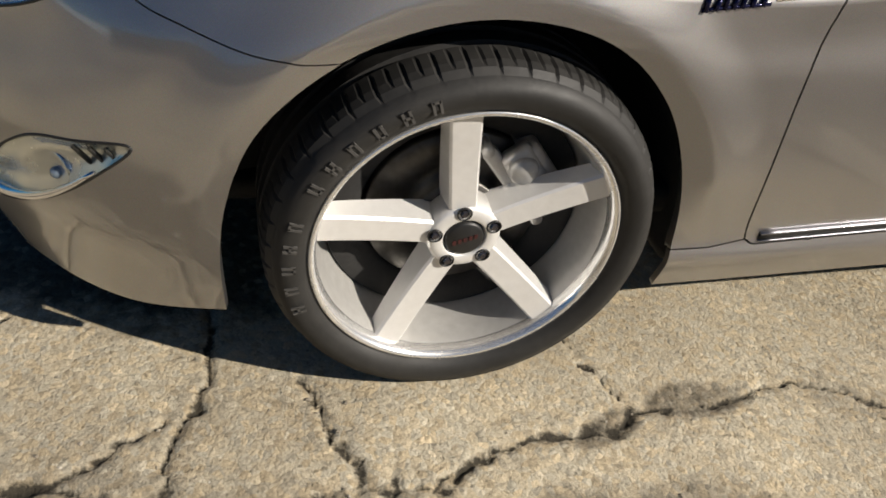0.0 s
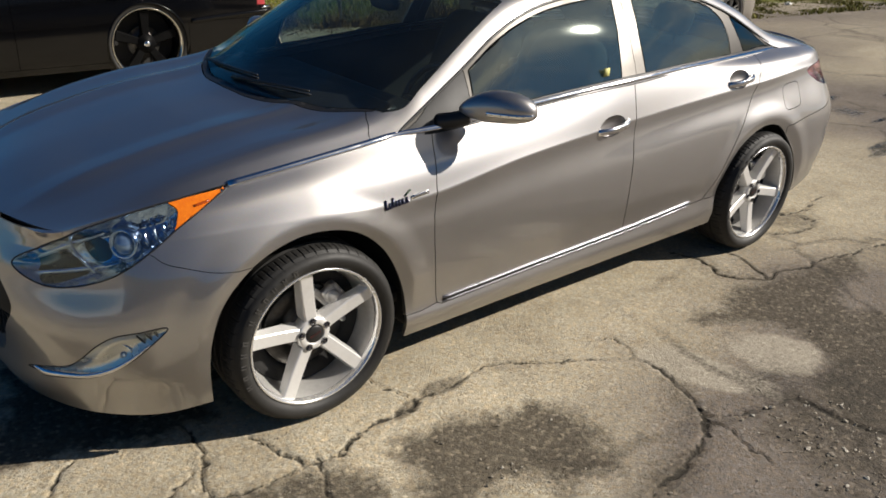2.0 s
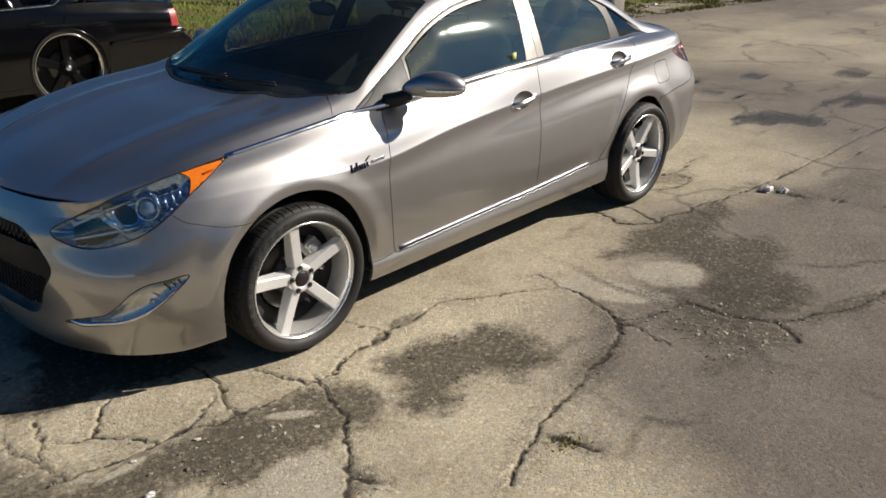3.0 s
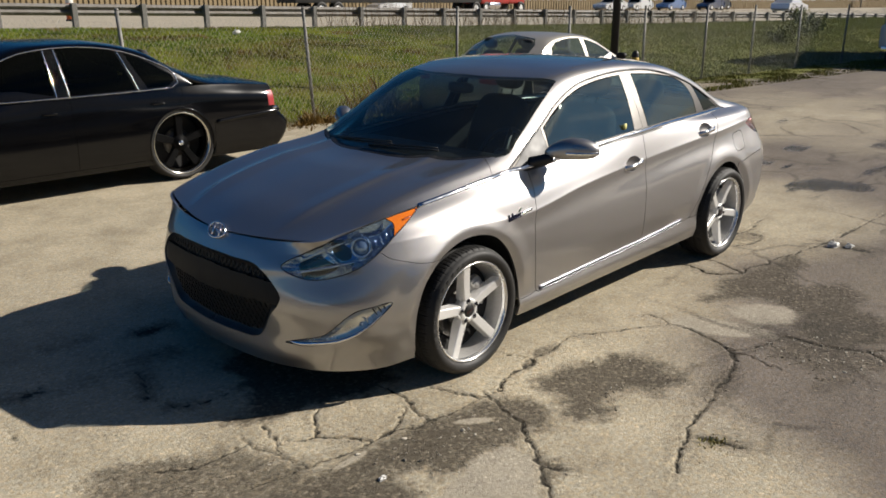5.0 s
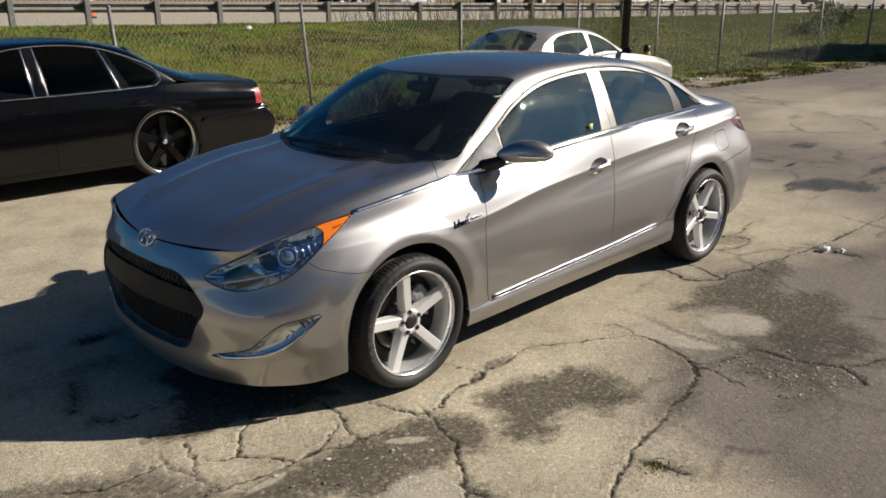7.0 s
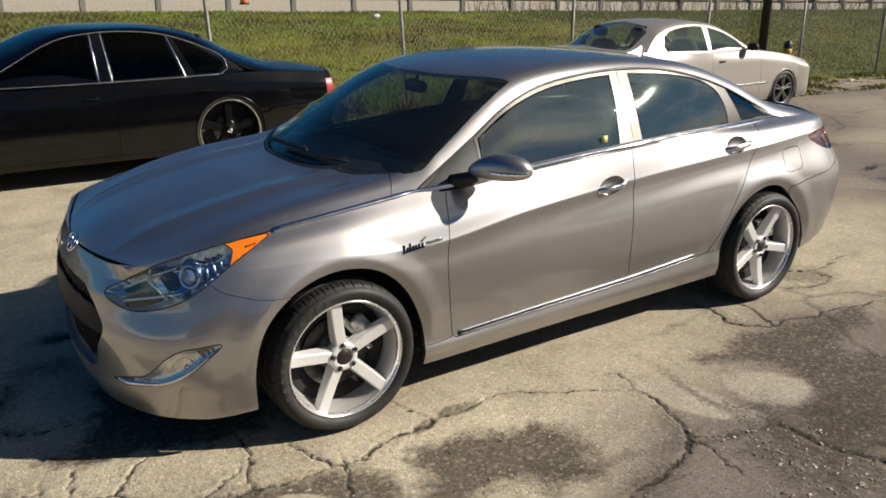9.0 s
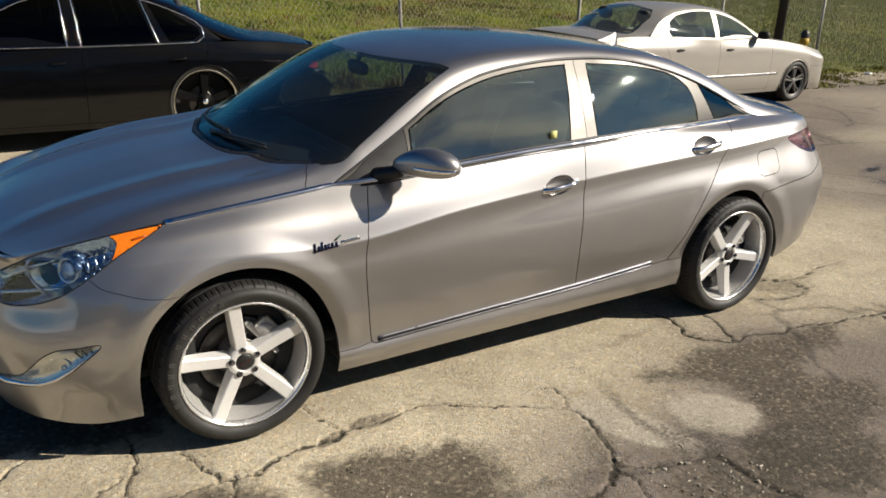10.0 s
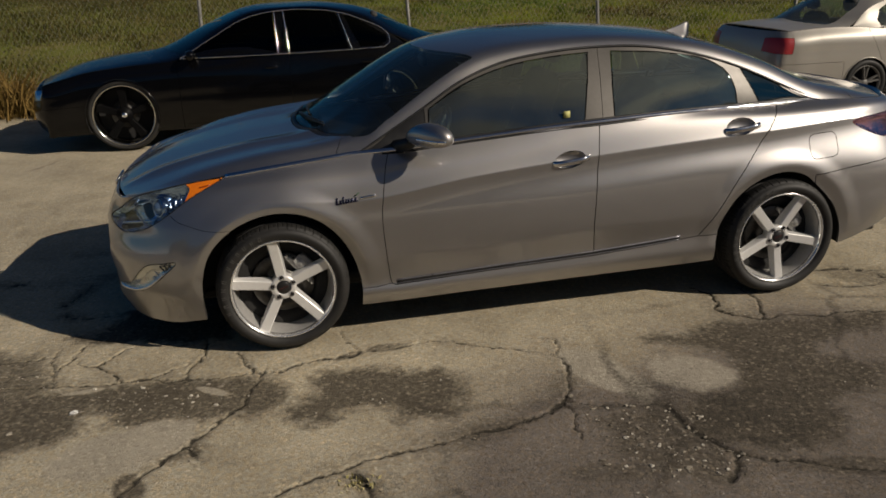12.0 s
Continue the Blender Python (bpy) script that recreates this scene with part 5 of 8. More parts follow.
side_loops = [
    ("fender", np.array([(-4, NOSE), (-4, side_v(0.7, 0.26)), (NU * 0.5, side_v(0.7, 0.6)), (NU + 4, side_v(0.7, 0.98)), (NU + 4, NOSE)])),
    ("front_bumper", np.vstack([[(-4, NOSE), (-4, side_v(-0.2, 0.23)), (20, side_v(-0.2, 0.45))], bump_seam, on_side([(-0.60, 0.80, 0.76), (-0.70, 0.70, 0.78), (-0.722, 0.699, 0.812)]), [(NU + 4, side_v(-0.72, 0.818)), (NU + 4, NOSE)]])),
    ("sill", np.vstack([[(-4, side_v(0.30, 0.22)), (-4, side_v(2.5, 0.25))], on_side([(2.45, 0.95, 0.393), (2.36, 0.948, 0.396)]), low_r[::-1], low_f[::-1], on_side([(0.48, 0.948, 0.293), (0.30, 0.948, 0.296)])])),
    ("front_door", np.vstack([[door_f[0] + UP], door_f, low_f, b_line[::-1], [b_line[0] + UP]])),
    ("rear_door", np.vstack([[b_line[0] + UP], b_line, low_r, rear_line, [rear_line[-1] + UP]])),
    ("rear_bumper", np.vstack([[(-4, side_v(3.05, 0.28))], on_side([(3.0, 0.963, 0.55), (2.97, 0.96, 0.696), (3.17, 0.952, 0.715), (3.414, 0.93, 0.742), (3.6, 0.86, 0.80), (3.72, 0.75, 0.80), (3.84, 0.5, 0.79), (3.885, 0.1, 0.79)]), [(side.uv([(3.88, 0, 0.79)], (0, 1, 2))[0][0], TAIL), (-4, TAIL)]])),
    ("front_arch", arch_loop(arch_f)),
    ("rear_arch", arch_loop(arch_r)),
    ("headlamp", on_side(smooth_line(lamp_pts, 90, closed=True))),
    ("lamp_pocket", on_side(smooth_line([(-0.815, 0.595, 0.690), (-0.745, 0.665, 0.742), (-0.715, 0.70, 0.715), (-0.695, 0.742, 0.680), (-0.735, 0.705, 0.655), (-0.80, 0.63, 0.643)], 40, closed=True))),
    ("lamp_pocket", on_side(smooth_line([(-0.70, 0.715, 0.772), (-0.645, 0.752, 0.795), (-0.625, 0.770, 0.78), (-0.632, 0.785, 0.735), (-0.668, 0.762, 0.716)], 40, closed=True))),
    ("amber", np.vstack([on_side(smooth_line([(-0.425, 0.786, 0.879), (-0.33, 0.799, 0.893), (-0.240, 0.811, 0.904)], 20)), on_side(smooth_line([(-0.240, 0.811, 0.904), (-0.30, 0.832, 0.873), (-0.36, 0.846, 0.843), (-0.434, 0.852, 0.806)], 24))[1:], on_side(smooth_line([(-0.434, 0.852, 0.806), (-0.418, 0.838, 0.835), (-0.406, 0.815, 0.860), (-0.425, 0.786, 0.879)], 24))[1:-1]])),
    ("fog_lamp", on_side(smooth_line([(-0.857, 0.55, 0.317), (-0.817, 0.645, 0.348), (-0.768, 0.726, 0.375), (-0.742, 0.761, 0.406), (-0.697, 0.807, 0.463), (-0.66, 0.836, 0.491), (-0.591, 0.882, 0.509), (-0.51, 0.919, 0.518), (-0.564, 0.902, 0.462), (-0.606, 0.88, 0.423), (-0.664, 0.835, 0.375), (-0.714, 0.783, 0.345), (-0.779, 0.701, 0.327), (-0.826, 0.619, 0.316)], 100, closed=True))),
    ("grille", np.vstack([[(grille_uv[0][0], NOSE)], grille_uv, [(grille_uv[-1][0], NOSE)]])),
    ("fuel_door", oval(3.03, 0.850, 0.088, 0.066, 3, 5.0)),
    ("tail_lamp", on_side(smooth_line(tail_pts, 60, closed=True))),
    ("handle_recess", oval(1.535, 0.882, 0.085, 0.042, 8)),
    ("handle_recess", oval(2.525, 0.985, 0.085, 0.042, 5)),
]
SP, SN, SF, SL = carve(side, [l for _, l in side_loops])
SNAME = [n for n, _ in side_loops]


def cut(label, gap=0.0024, depth=0.014, which=None):
    """The left panel of that name, out of the carved side."""
    want = {k for k, n in enumerate(SNAME) if n == label} if which is None else {which}
    fs = [f for f, l in zip(SF, SL) if (l in want if label else l == -1)]
    return panel(SP, SN, fs, gap, depth)


sedan = thing("sedan_car", "silver-bronze metallic four-door sedan parked on cracked asphalt, clean with chrome trim", "car", Matrix.Translation((0, WIDE, 0)))


def both(name, shape, mat, label="", parent=None):
    """The part on the left and its twin on the right."""
    a = part(name, shape, mat, parent or sedan, label)
    b = part(name, mirrored(shape), mat, parent or sedan, label)
    return a, b


def centred(name, shape, mat, label=""):
    return part(name, joined(shape, mirrored(shape)), mat, sedan, label)


centred("front_bumper", cut("front_bumper", 0.0008), PAINT)
centred("rear_bumper", cut("rear_bumper"), PAINT)
for n, lab in (("fender", ""), ("sill", ""), ("fuel_door", "")):
    both(n, cut(n, 0.0016, 0.022 if n == "fender" else 0.014), PAINT)
fdoor = both("front_door", cut("front_door"), PAINT)
rdoor = both("rear_door", cut("rear_door"), PAINT)
both("quarter_panel", cut("", depth=0.022), PAINT)


def dished(want_index, depth):
    fs = [f for f, l in zip(SF, SL) if l == want_index]
    V, F = panel(SP, SN, fs, 0.0005, 0.003)
    c = V.mean(0)
    ids = sorted({i for f in fs for i in f})
    n = SN[ids].mean(0)
    r = np.abs(V - c)
    k = (r[:, 0] / r[:, 0].max()) ** 2 + (r[:, 2] / r[:, 2].max()) ** 2
    return V - n * depth * np.clip(1 - k, 0, 1)[:, None] ** 0.6, F


for idx, doors, (hx, hz, hw) in ((16, fdoor, (1.55, 0.887, 0.912)), (17, rdoor, (2.54, 0.988, 0.893))):
    cup = dished(idx, 0.026)
    P = smooth_line([(hx - 0.112, -hw - 0.001, hz - 0.022), (hx - 0.08, -hw - 0.018, hz - 0.018), (hx, -hw - 0.025, hz - 0.010), (hx + 0.065, -hw - 0.019, hz - 0.001), (hx + 0.094, -hw + 0.001, hz + 0.002)], 24)
    o = np.tile((0, -1, 0.0), (24, 1))
    bar = strip(P, o, np.tile((0, 0, 1.0), (24, 1)), 0.030, 0.012)
    for d, mir in zip(doors, (False, True)):
        part("handle_recess", mirrored(cup) if mir else cup, PAINT, d)
        part("door_handle", mirrored(bar) if mir else bar, CHROME, d, "chrome pull handle")

# upper body
def on_top(pts, n=0, closed=True):
    p = np.array([(a, -b) for a, b in pts], float)
    full = np.vstack([p, (p * [1, -1])[::-1]])
    if n:
        full = smooth_line(np.c_[full, np.zeros(len(full))], n, closed=True)[:, :2]
    return top.uv(full, (0, 1))


HV = top.P.shape[1]
HU = top.P.shape[0]
cowl = [(0.155, 0.0), (0.172, 0.215), (0.235, 0.412), (0.33, 0.60), (0.39, 0.72)]
wind_half = [(0.155, 0.0), (0.172, 0.215), (0.240, 0.42), (0.335, 0.60), (0.42, 0.735), (0.50, 0.757), (0.60, 0.737), (0.78, 0.70), (0.965, 0.661), (1.085, 0.628), (1.06, 0.585), (0.985, 0.45), (0.90, 0.25), (0.862, 0.0)]
wind_line = np.vstack([smooth_line(wind_half[:5], 20), smooth_line(wind_half[4:10], 24)[1:], smooth_line(wind_half[9:], 20)[1:]])
rear_half = [(2.46, 0.0), (2.52, 0.3), (2.62, 0.55), (2.72, 0.60), (3.08, 0.62), (3.18, 0.5), (3.24, 0.25), (3.25, 0.0)]
hood_back = np.vstack([smooth_line([(0.125, 0.0), (0.143, 0.215), (0.212, 0.42), (0.305, 0.60), (0.372, 0.695)], 18), [(0.35, 0.745), (0.327, 0.79), (0.322, 0.9)]])
hood_line = top.uv(np.array([(a, -b) for a, b in hood_back]), (0, 1))
hood_line_r = top.uv(np.array([(a, b) for a, b in hood_back[::-1]]), (0, 1))
trunk_back = top.uv(np.array([(3.30, -0.78), (3.30, -0.6), (3.29, 0.0), (3.30, 0.6), (3.30, 0.78)]), (0, 1))
top_loops = [
    ("hood", np.vstack([[(-4, -4.0)], [(-4, hood_line[-1][1])], hood_line[::-1], hood_line_r[::-1], [(HU + 4, hood_line[-1][1])], [(HU + 4, -4.0)]])),
    ("windscreen", top.uv(np.vstack([wind_line * [1, -1], (wind_line)[::-1][1:-1]]), (0, 1))),
    ("rear_window", on_top(rear_half, 80)),
    ("cowl", np.vstack([hood_line[:18], top.uv(np.array([(a, -b) for a, b in wind_half[:5]])[::-1], (0, 1)), top.uv(np.array(wind_half[1:5]), (0, 1)), hood_line_r[-18:-1]])),
    ("trunk_lid", np.vstack([[(-4, trunk_back[0][1])], trunk_back, [(HU + 4, trunk_back[-1][1]), (HU + 4, HV + 4.0), (-4, HV + 4.0)]])),
]
TP, TN, TF, TL = carve(top, [l for _, l in top_loops])
for k, (n, mat) in enumerate((("hood", PAINT), ("windscreen", TINT_FRONT), ("rear_window", TINT), ("cowl", TRIM), ("trunk_lid", PAINT))):
    part(n, panel(TP, TN, [f for f, l in zip(TF, TL) if l == k], 0.0025, 0.012), mat, sedan, {"windscreen": "tinted glass windscreen", "rear_window": "tinted glass"}.get(n, ""))
part("roof", panel(TP, TN, [f for f, l in zip(TF, TL) if l == -1], 0.001, 0.02), PAINT, sedan)


def on_house(pts, n=0):
    p = np.array([(a, -b, c) for a, b, c in pts], float)
    return house.uv(smooth_line(p, n, closed=True) if n else p, (0, 2))


win_f = np.vstack([smooth_line([(0.815, 0.745, 1.168), (0.984, 0.715, 1.266), (1.204, 0.681, 1.342), (1.516, 0.663, 1.390), (1.712, 0.661, 1.401)], 24), [(1.678, 0.763, 1.242), (1.636, 0.85, 1.068)], smooth_line([(1.636, 0.85, 1.068), (1.159, 0.84, 1.036), (0.83, 0.825, 1.012)], 10)[1:], [(0.802, 0.802, 1.06)]])
win_r = np.vstack([smooth_line([(1.838, 0.665, 1.403), (2.163, 0.691, 1.379), (2.44, 0.715, 1.310), (2.50, 0.735, 1.265), (2.535, 0.754, 1.195), (2.545, 0.80, 1.095)], 30), smooth_line([(2.535, 0.80, 1.09), (2.118, 0.835, 1.086), (1.80, 0.85, 1.077)], 10), [(1.813, 0.767, 1.239)]])
win_q = [(2.585, 0.711, 1.280), (2.81, 0.72, 1.186), (3.02, 0.731, 1.086), (2.688, 0.784, 1.084), (2.63, 0.752, 1.195)]
house_loops = [
    ("rear_frame", np.array([(-4, house.uv([(1.73, 0, 1.07)], (0, 2))[0][1]), (house.P.shape[0] + 4, house.uv([(1.775, 0, 1.42)], (0, 2))[0][1]), (house.P.shape[0] + 4, house.P.shape[1] + 4), (-4, house.P.shape[1] + 4)])),
    ("sail", on_house([(0.44, 0.80, 0.975), (0.60, 0.77, 1.064), (0.795, 0.74, 1.172), (0.79, 0.80, 1.06), (0.80, 0.82, 1.0), (0.6, 0.82, 0.98)])),
    ("win_f", on_house([tuple(q) for q in win_f])),
    ("win_r", on_house([tuple(q) for q in win_r])),
    ("win_q", on_house(win_q)),
]
GP, GN, GF, GL = carve(house, [l for _, l in house_loops])


def pane(k, gap, depth):
    return panel(GP, GN, [f for f, l in zip(GF, GL) if l == k], gap, depth)


for k, n, mat, lab in ((-1, "window_frame", FRAME, ""), (0, "window_frame", FRAME, ""), (1, "mirror_sail", TRIM, "black mirror mount panel"), (2, "door_window", TINT, "tinted window glass, closed"), (3, "door_window", TINT, "tinted window glass, closed"), (4, "quarter_window", TINT_Q, "dark tinted glass")):
    s = pane(k, 0.006 if k in (2, 3, 4) else 0.0015, 0.006)
    for mir, door in ((False, 0), (True, 1)):
        owner = sedan if k in (4,) else (fdoor if k in (-1, 1, 2) else rdoor)[door]
        part(n, mirrored(s) if mir else s, mat, owner, lab)

# dark backing behind the panel gaps and round the cabin
def inset(shell, by):
    Q = shell.P - shell.N * by
    nu, nv = Q.shape[:2]
    idx = np.arange(nu * nv).reshape(nu, nv)
    s = 4
    i = idx[::s, ::s]
    m, n = i.shape
    ids = i.ravel()
    g = np.arange(m * n).reshape(m, n)
    F = np.stack([g[:-1, :-1].ravel(), g[:-1, 1:].ravel(), g[1:, 1:].ravel(), g[1:, :-1].ravel()], 1).tolist()
    return Q.reshape(-1, 3)[ids], F


bv, bf = inset(side, 0.035)
bf = [f for f in bf if not ((np.hypot(bv[f[0]][0], bv[f[0]][2] - 0.34) < 0.45) or (np.hypot(bv[f[0]][0] - 2.795, bv[f[0]][2] - 0.34) < 0.45) or bv[f[0]][0] < -0.42 or bv[f[0]][0] > 3.45)]
both("inner_panel", (bv, bf), LINER)
well = []
for cx in (0.0, 2.795):
    ang = np.linspace(radians(-12), radians(192), 30)
    prof = [(cx + 0.425 * math.cos(a), 0.34 + 0.405 * math.sin(a)) for a in ang]
    V = [(x, y, z) for y in (-0.925, -0.62) for x, z in prof] + [(cx, -0.62, 0.34)]
    F = [(k, k + 1, 31 + k, 30 + k) for k in range(29)] + [(30 + k, 31 + k, 60) for k in range(29)]
    well.append((np.array(V), F))
    both("wheel_arch_liner", (np.array(V), F), LINER)
part("underbody", joined(box(-0.75, -0.62, 0.19, 3.7, 0.62, 0.24, 0.02), box(0.42, -0.90, 0.22, 2.38, 0.90, 0.27, 0.02), box(-0.60, -0.55, 0.24, 0.1, 0.55, 0.66, 0.05), box(3.2, -0.8, 0.4, 3.6, 0.8, 0.9, 0.05)), LINER, sedan, "dark underbody")


# wheels
for x, turn in ((0.0, 26.0), (2.795, 60.0)):
    five_spoke_wheel(sedan, Matrix.Translation((x, -WIDE, 0.34)), turn)
    five_spoke_wheel(sedan, Matrix.Translation((x, WIDE, 0.34)) @ Matrix.Rotation(math.pi, 4, "Z"), turn)


def hollow(labels, deep, slope=1.2, gap=0.003):
    """The panels of those names, sinking away from their rim."""
    want = {k for k, n in enumerate(SNAME) if n in labels}
    fs = [f for f, l in zip(SF, SL) if l in want]
    ids = sorted({i for f in fs for i in f})
    at = {o: n for n, o in enumerate(ids)}
    V, M = SP[ids].copy(), SN[ids]
    F = [tuple(at[i] for i in f) for f in fs]
    edge = {}
    for f in F:
        for a, b in zip(f, f[1:] + f[:1]):
            edge[(a, b)] = 1
    rim = sorted({a for (a, b) in edge if (b, a) not in edge and abs(V[a][1]) > 1e-3})
    d = np.min(np.linalg.norm(V[:, None] - V[None, rim], axis=2), axis=1)
    return V - M * np.minimum(gap + d * slope, deep)[:, None], F, [l for l in SL if l in want]


def lamp_side(shape, mir):
    return mirrored(shape) if mir else shape


for mir in (False, True):
    bowl, bowl_f, bowl_l = hollow({"headlamp", "lamp_pocket"}, 0.055)
    lamp = part("headlamp", lamp_side((bowl, [f for f, l in zip(bowl_f, bowl_l) if SNAME[l] == "headlamp"]), mir), LAMP_DARK, sedan, "clear headlamp with a projector and an orange corner")
    for k in sorted({l for l in bowl_l if SNAME[l] == "lamp_pocket"}):
        part("lamp_pocket", lamp_side((bowl, [f for f, l in zip(bowl_f, bowl_l) if l == k]), mir), LAMP_BLACK, lamp, "dark lamp recess")
    cover = panel(SP, SN, [f for f, l in zip(SF, SL) if l >= 0 and SNAME[l] in ("headlamp", "lamp_pocket")], 0.004, 0.006)
    part("lens", lamp_side(cover, mir), LENS, lamp, "clear plastic lens")
    part("corner_reflector", lamp_side(cut("amber", 0.002, 0.01), mir), AMBER, lamp, "orange corner reflector")
    q = side.at(side.uv([(x, 0, 0.873 + 0.20 * (x + 0.33)) for x in np.linspace(-0.355, -0.305, 6)], (0, 2)))
    part("reflector_mark", lamp_side(strip(q, np.tile((0, -0.75, 0.65), (6, 1)), np.tile((0, 0.65, 0.75), (6, 1)), 0.009, 0.003), mir), AMBER_DARK, lamp, "small dark moulded mark")
    c = Vector((-0.570, -0.778, 0.770))
    aim = Matrix.Translation(c) @ Matrix.Rotation(radians(-52), 4, "Z") @ Matrix.Rotation(radians(-10), 4, "X")
    part("projector", lamp_side(moved(lathe([(0.0, -0.022), (0.016, -0.019), (0.030, -0.008), (0.037, 0.006), (0.038, 0.05), (0.0, 0.055)], 32), aim), mir), LENS_BALL, lamp, "round glass projector")
    part("projector_ring", lamp_side(moved(lathe([(0.037, 0.0), (0.044, -0.006), (0.050, 0.0), (0.050, 0.03)], 32), aim), mir), LAMP_DARK, lamp)
    for a0, a1, wide in (((-0.83, -0.545, 0.676), (-0.62, -0.742, 0.80), 0.020), ((-0.815, -0.60, 0.652), (-0.59, -0.795, 0.705), 0.016), ((-0.715, -0.68, 0.77), (-0.665, -0.755, 0.675), 0.014)):
        a0, a1 = np.array(a0), np.array(a1)
        rail_p = smooth_line([a0, (a0 + a1) / 2 + np.array((-0.010, -0.014, 0.004)), a1], 12) + np.array((0.016, 0.018, 0))
        part("reflector_fin", lamp_side(strip(rail_p, np.tile((-0.7, -0.7, 0.1), (12, 1)), np.tile((0, 0, 1.0), (12, 1)), wide, 0.006), mir), LAMP_DARK, lamp)
    for k in range(5):
        s = k / 4
        q = side.at(side.uv([(-0.545 + 0.11 * s, 0, 0.772 + 0.048 * s)], (0, 2)))[0] + np.array((0.012, 0.022, 0))
        part("reflector_rib", lamp_side(moved(blob(0.006, 0.012, 0.028 - 0.010 * s, 12, 8, 2.4), Matrix.Translation(q) @ Matrix.Rotation(radians(-30), 4, "X") @ Matrix.Rotation(radians(-50), 4, "Z")), mir), LAMP_DARK, lamp)
    fog = part("fog_lamp", lamp_side(hollow({"fog_lamp"}, 0.022, 0.7)[:2], mir), FOG_BOWL, sedan, "clear fog lamp in a chrome bezel")
    part("lens", lamp_side(cut("fog_lamp", 0.004, 0.008), mir), FOG_LENS, fog)
    rim = smooth_line([(-0.845, 0.56, 0.318), (-0.826, 0.619, 0.317), (-0.779, 0.701, 0.328), (-0.714, 0.783, 0.346), (-0.664, 0.835, 0.376), (-0.606, 0.88, 0.424), (-0.564, 0.902, 0.463)], 24) * np.array((1, -1, 1)) + np.array((-0.002, -0.003, 0.006))
    part("bezel_strip", lamp_side(tube(rim, np.interp(np.linspace(0, 1, 24), [0, 0.15, 0.4, 0.7, 1], [0.006, 0.013, 0.011, 0.008, 0.003]), 8), mir), CHROME, fog, "bright chrome bezel strip")
    part("bulb_reflector", lamp_side(moved(lathe([(0.0, 0.02), (0.018, 0.014), (0.028, 0.0), (0.033, -0.004), (0.036, 0.0), (0.036, 0.02)], 28), Matrix.Translation((-0.628, -0.832, 0.424)) @ Matrix.Rotation(radians(-50), 4, "Z")), mir), LAMP_DARK, fog)
    for nme, owner in (("headlamp", lamp), ("fog_lamp", fog)):
        seal = side.at(dict(side_loops)[nme])
        part("seal", lamp_side(tube(seal + np.array((0.001, 0.0, 0.0)), 0.0026, 6, closed=True), mir), TRIM, owner)
    part("bulb", lamp_side(blob(0.010, 0.010, 0.010, 12, 8, 2.0, (-0.632, -0.838, 0.424)), mir), LENS_BALL, fog)
    for k in range(3):
        q = side.at(side.uv([(-0.545 - 0.022 * k, 0, 0.497 - 0.006 * k)], (0, 2)))[0] + np.array((0.004, 0.008, 0))
        part("bezel_rib", lamp_side(moved(box(-0.003, -0.004, -0.014 - 0.004 * k, 0.003, 0.004, 0.010 + 0.003 * k, 0.001, 1), Matrix.Translation(q) @ Matrix.Rotation(radians(-35), 4, "Y")), mir), TRIM, fog, smooth=False)
    tl = part("tail_lamp", lamp_side(hollow({"tail_lamp"}, 0.03)[:2], mir), LAMP_CHROME, sedan, "red and clear tail lamp")
    part("lens", lamp_side(cut("tail_lamp", 0.003, 0.008), mir), RED_GLASS, tl, "red plastic lens")

# grille
g = hollow({"grille"}, 0.035)[:2]
part("grille", joined(g, mirrored(g)), TRIM, sedan, "matt black hexagonal grille")
grille = sedan.children[-1]
want = [k for k, n in enumerate(SNAME) if n == "grille"][0]
gf = [f for f, l in zip(SF, SL) if l == want]
mid_f = [f for f in gf if 0.485 + 0.03 * abs(SP[list(f)][:, 1].mean()) < SP[list(f)][:, 2].mean() < 0.62 - 0.02 * abs(SP[list(f)][:, 1].mean())]
bar = panel(SP - SN * 0.010, SN, mid_f, 0.002, 0.02)
part("grille_bar", joined(bar, mirrored(bar)), TRIM_SATIN, grille, "smooth satin black bar")
lattice = []
for z0, z1 in ((0.30, 0.50), (0.61, 0.68)):
    n = 16 if z1 < 0.55 else 15
    for k in range(-n, n + 1):
        for lean in (-1, 1):
            y0 = k * 0.034
            pts = []
            for z in np.linspace(z0, z1, 7):
                y = y0 + lean * (z - (z0 + z1) / 2) * 0.6
                lim = np.interp(z, [0.30, 0.325, 0.545, 0.66, 0.68], [0.30, 0.40, 0.53, 0.40, 0.2])
                if abs(y) < lim:
                    x = -np.interp(abs(y), [0, 0.27, 0.42, 0.55], [0.945, 0.93, 0.905, 0.865]) + 0.02 + np.interp(z, [0.25, 0.34, 0.5, 0.62, 0.7], [0.045, 0.02, 0, 0.012, 0.035])
                    pts.append((x, y, z))
            if len(pts) > 2:
                lattice.append(tube(pts, 0.0035, 4))
part("grille_mesh", joined(*lattice), TRIM, grille, "black plastic mesh", smooth=False)["kind"] = "stuff"

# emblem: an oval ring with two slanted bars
em = Matrix.Translation((-0.874, -0.035, 0.768)) @ Matrix.Rotation(radians(34), 4, "Y") @ Matrix.Scale(1.14, 4)
t = np.linspace(0, 2 * math.pi, 40, endpoint=False)
ring = tube(np.stack([0 * t, 0.066 * np.cos(t), 0.034 * np.sin(t)], 1), 0.005, 8, closed=True)
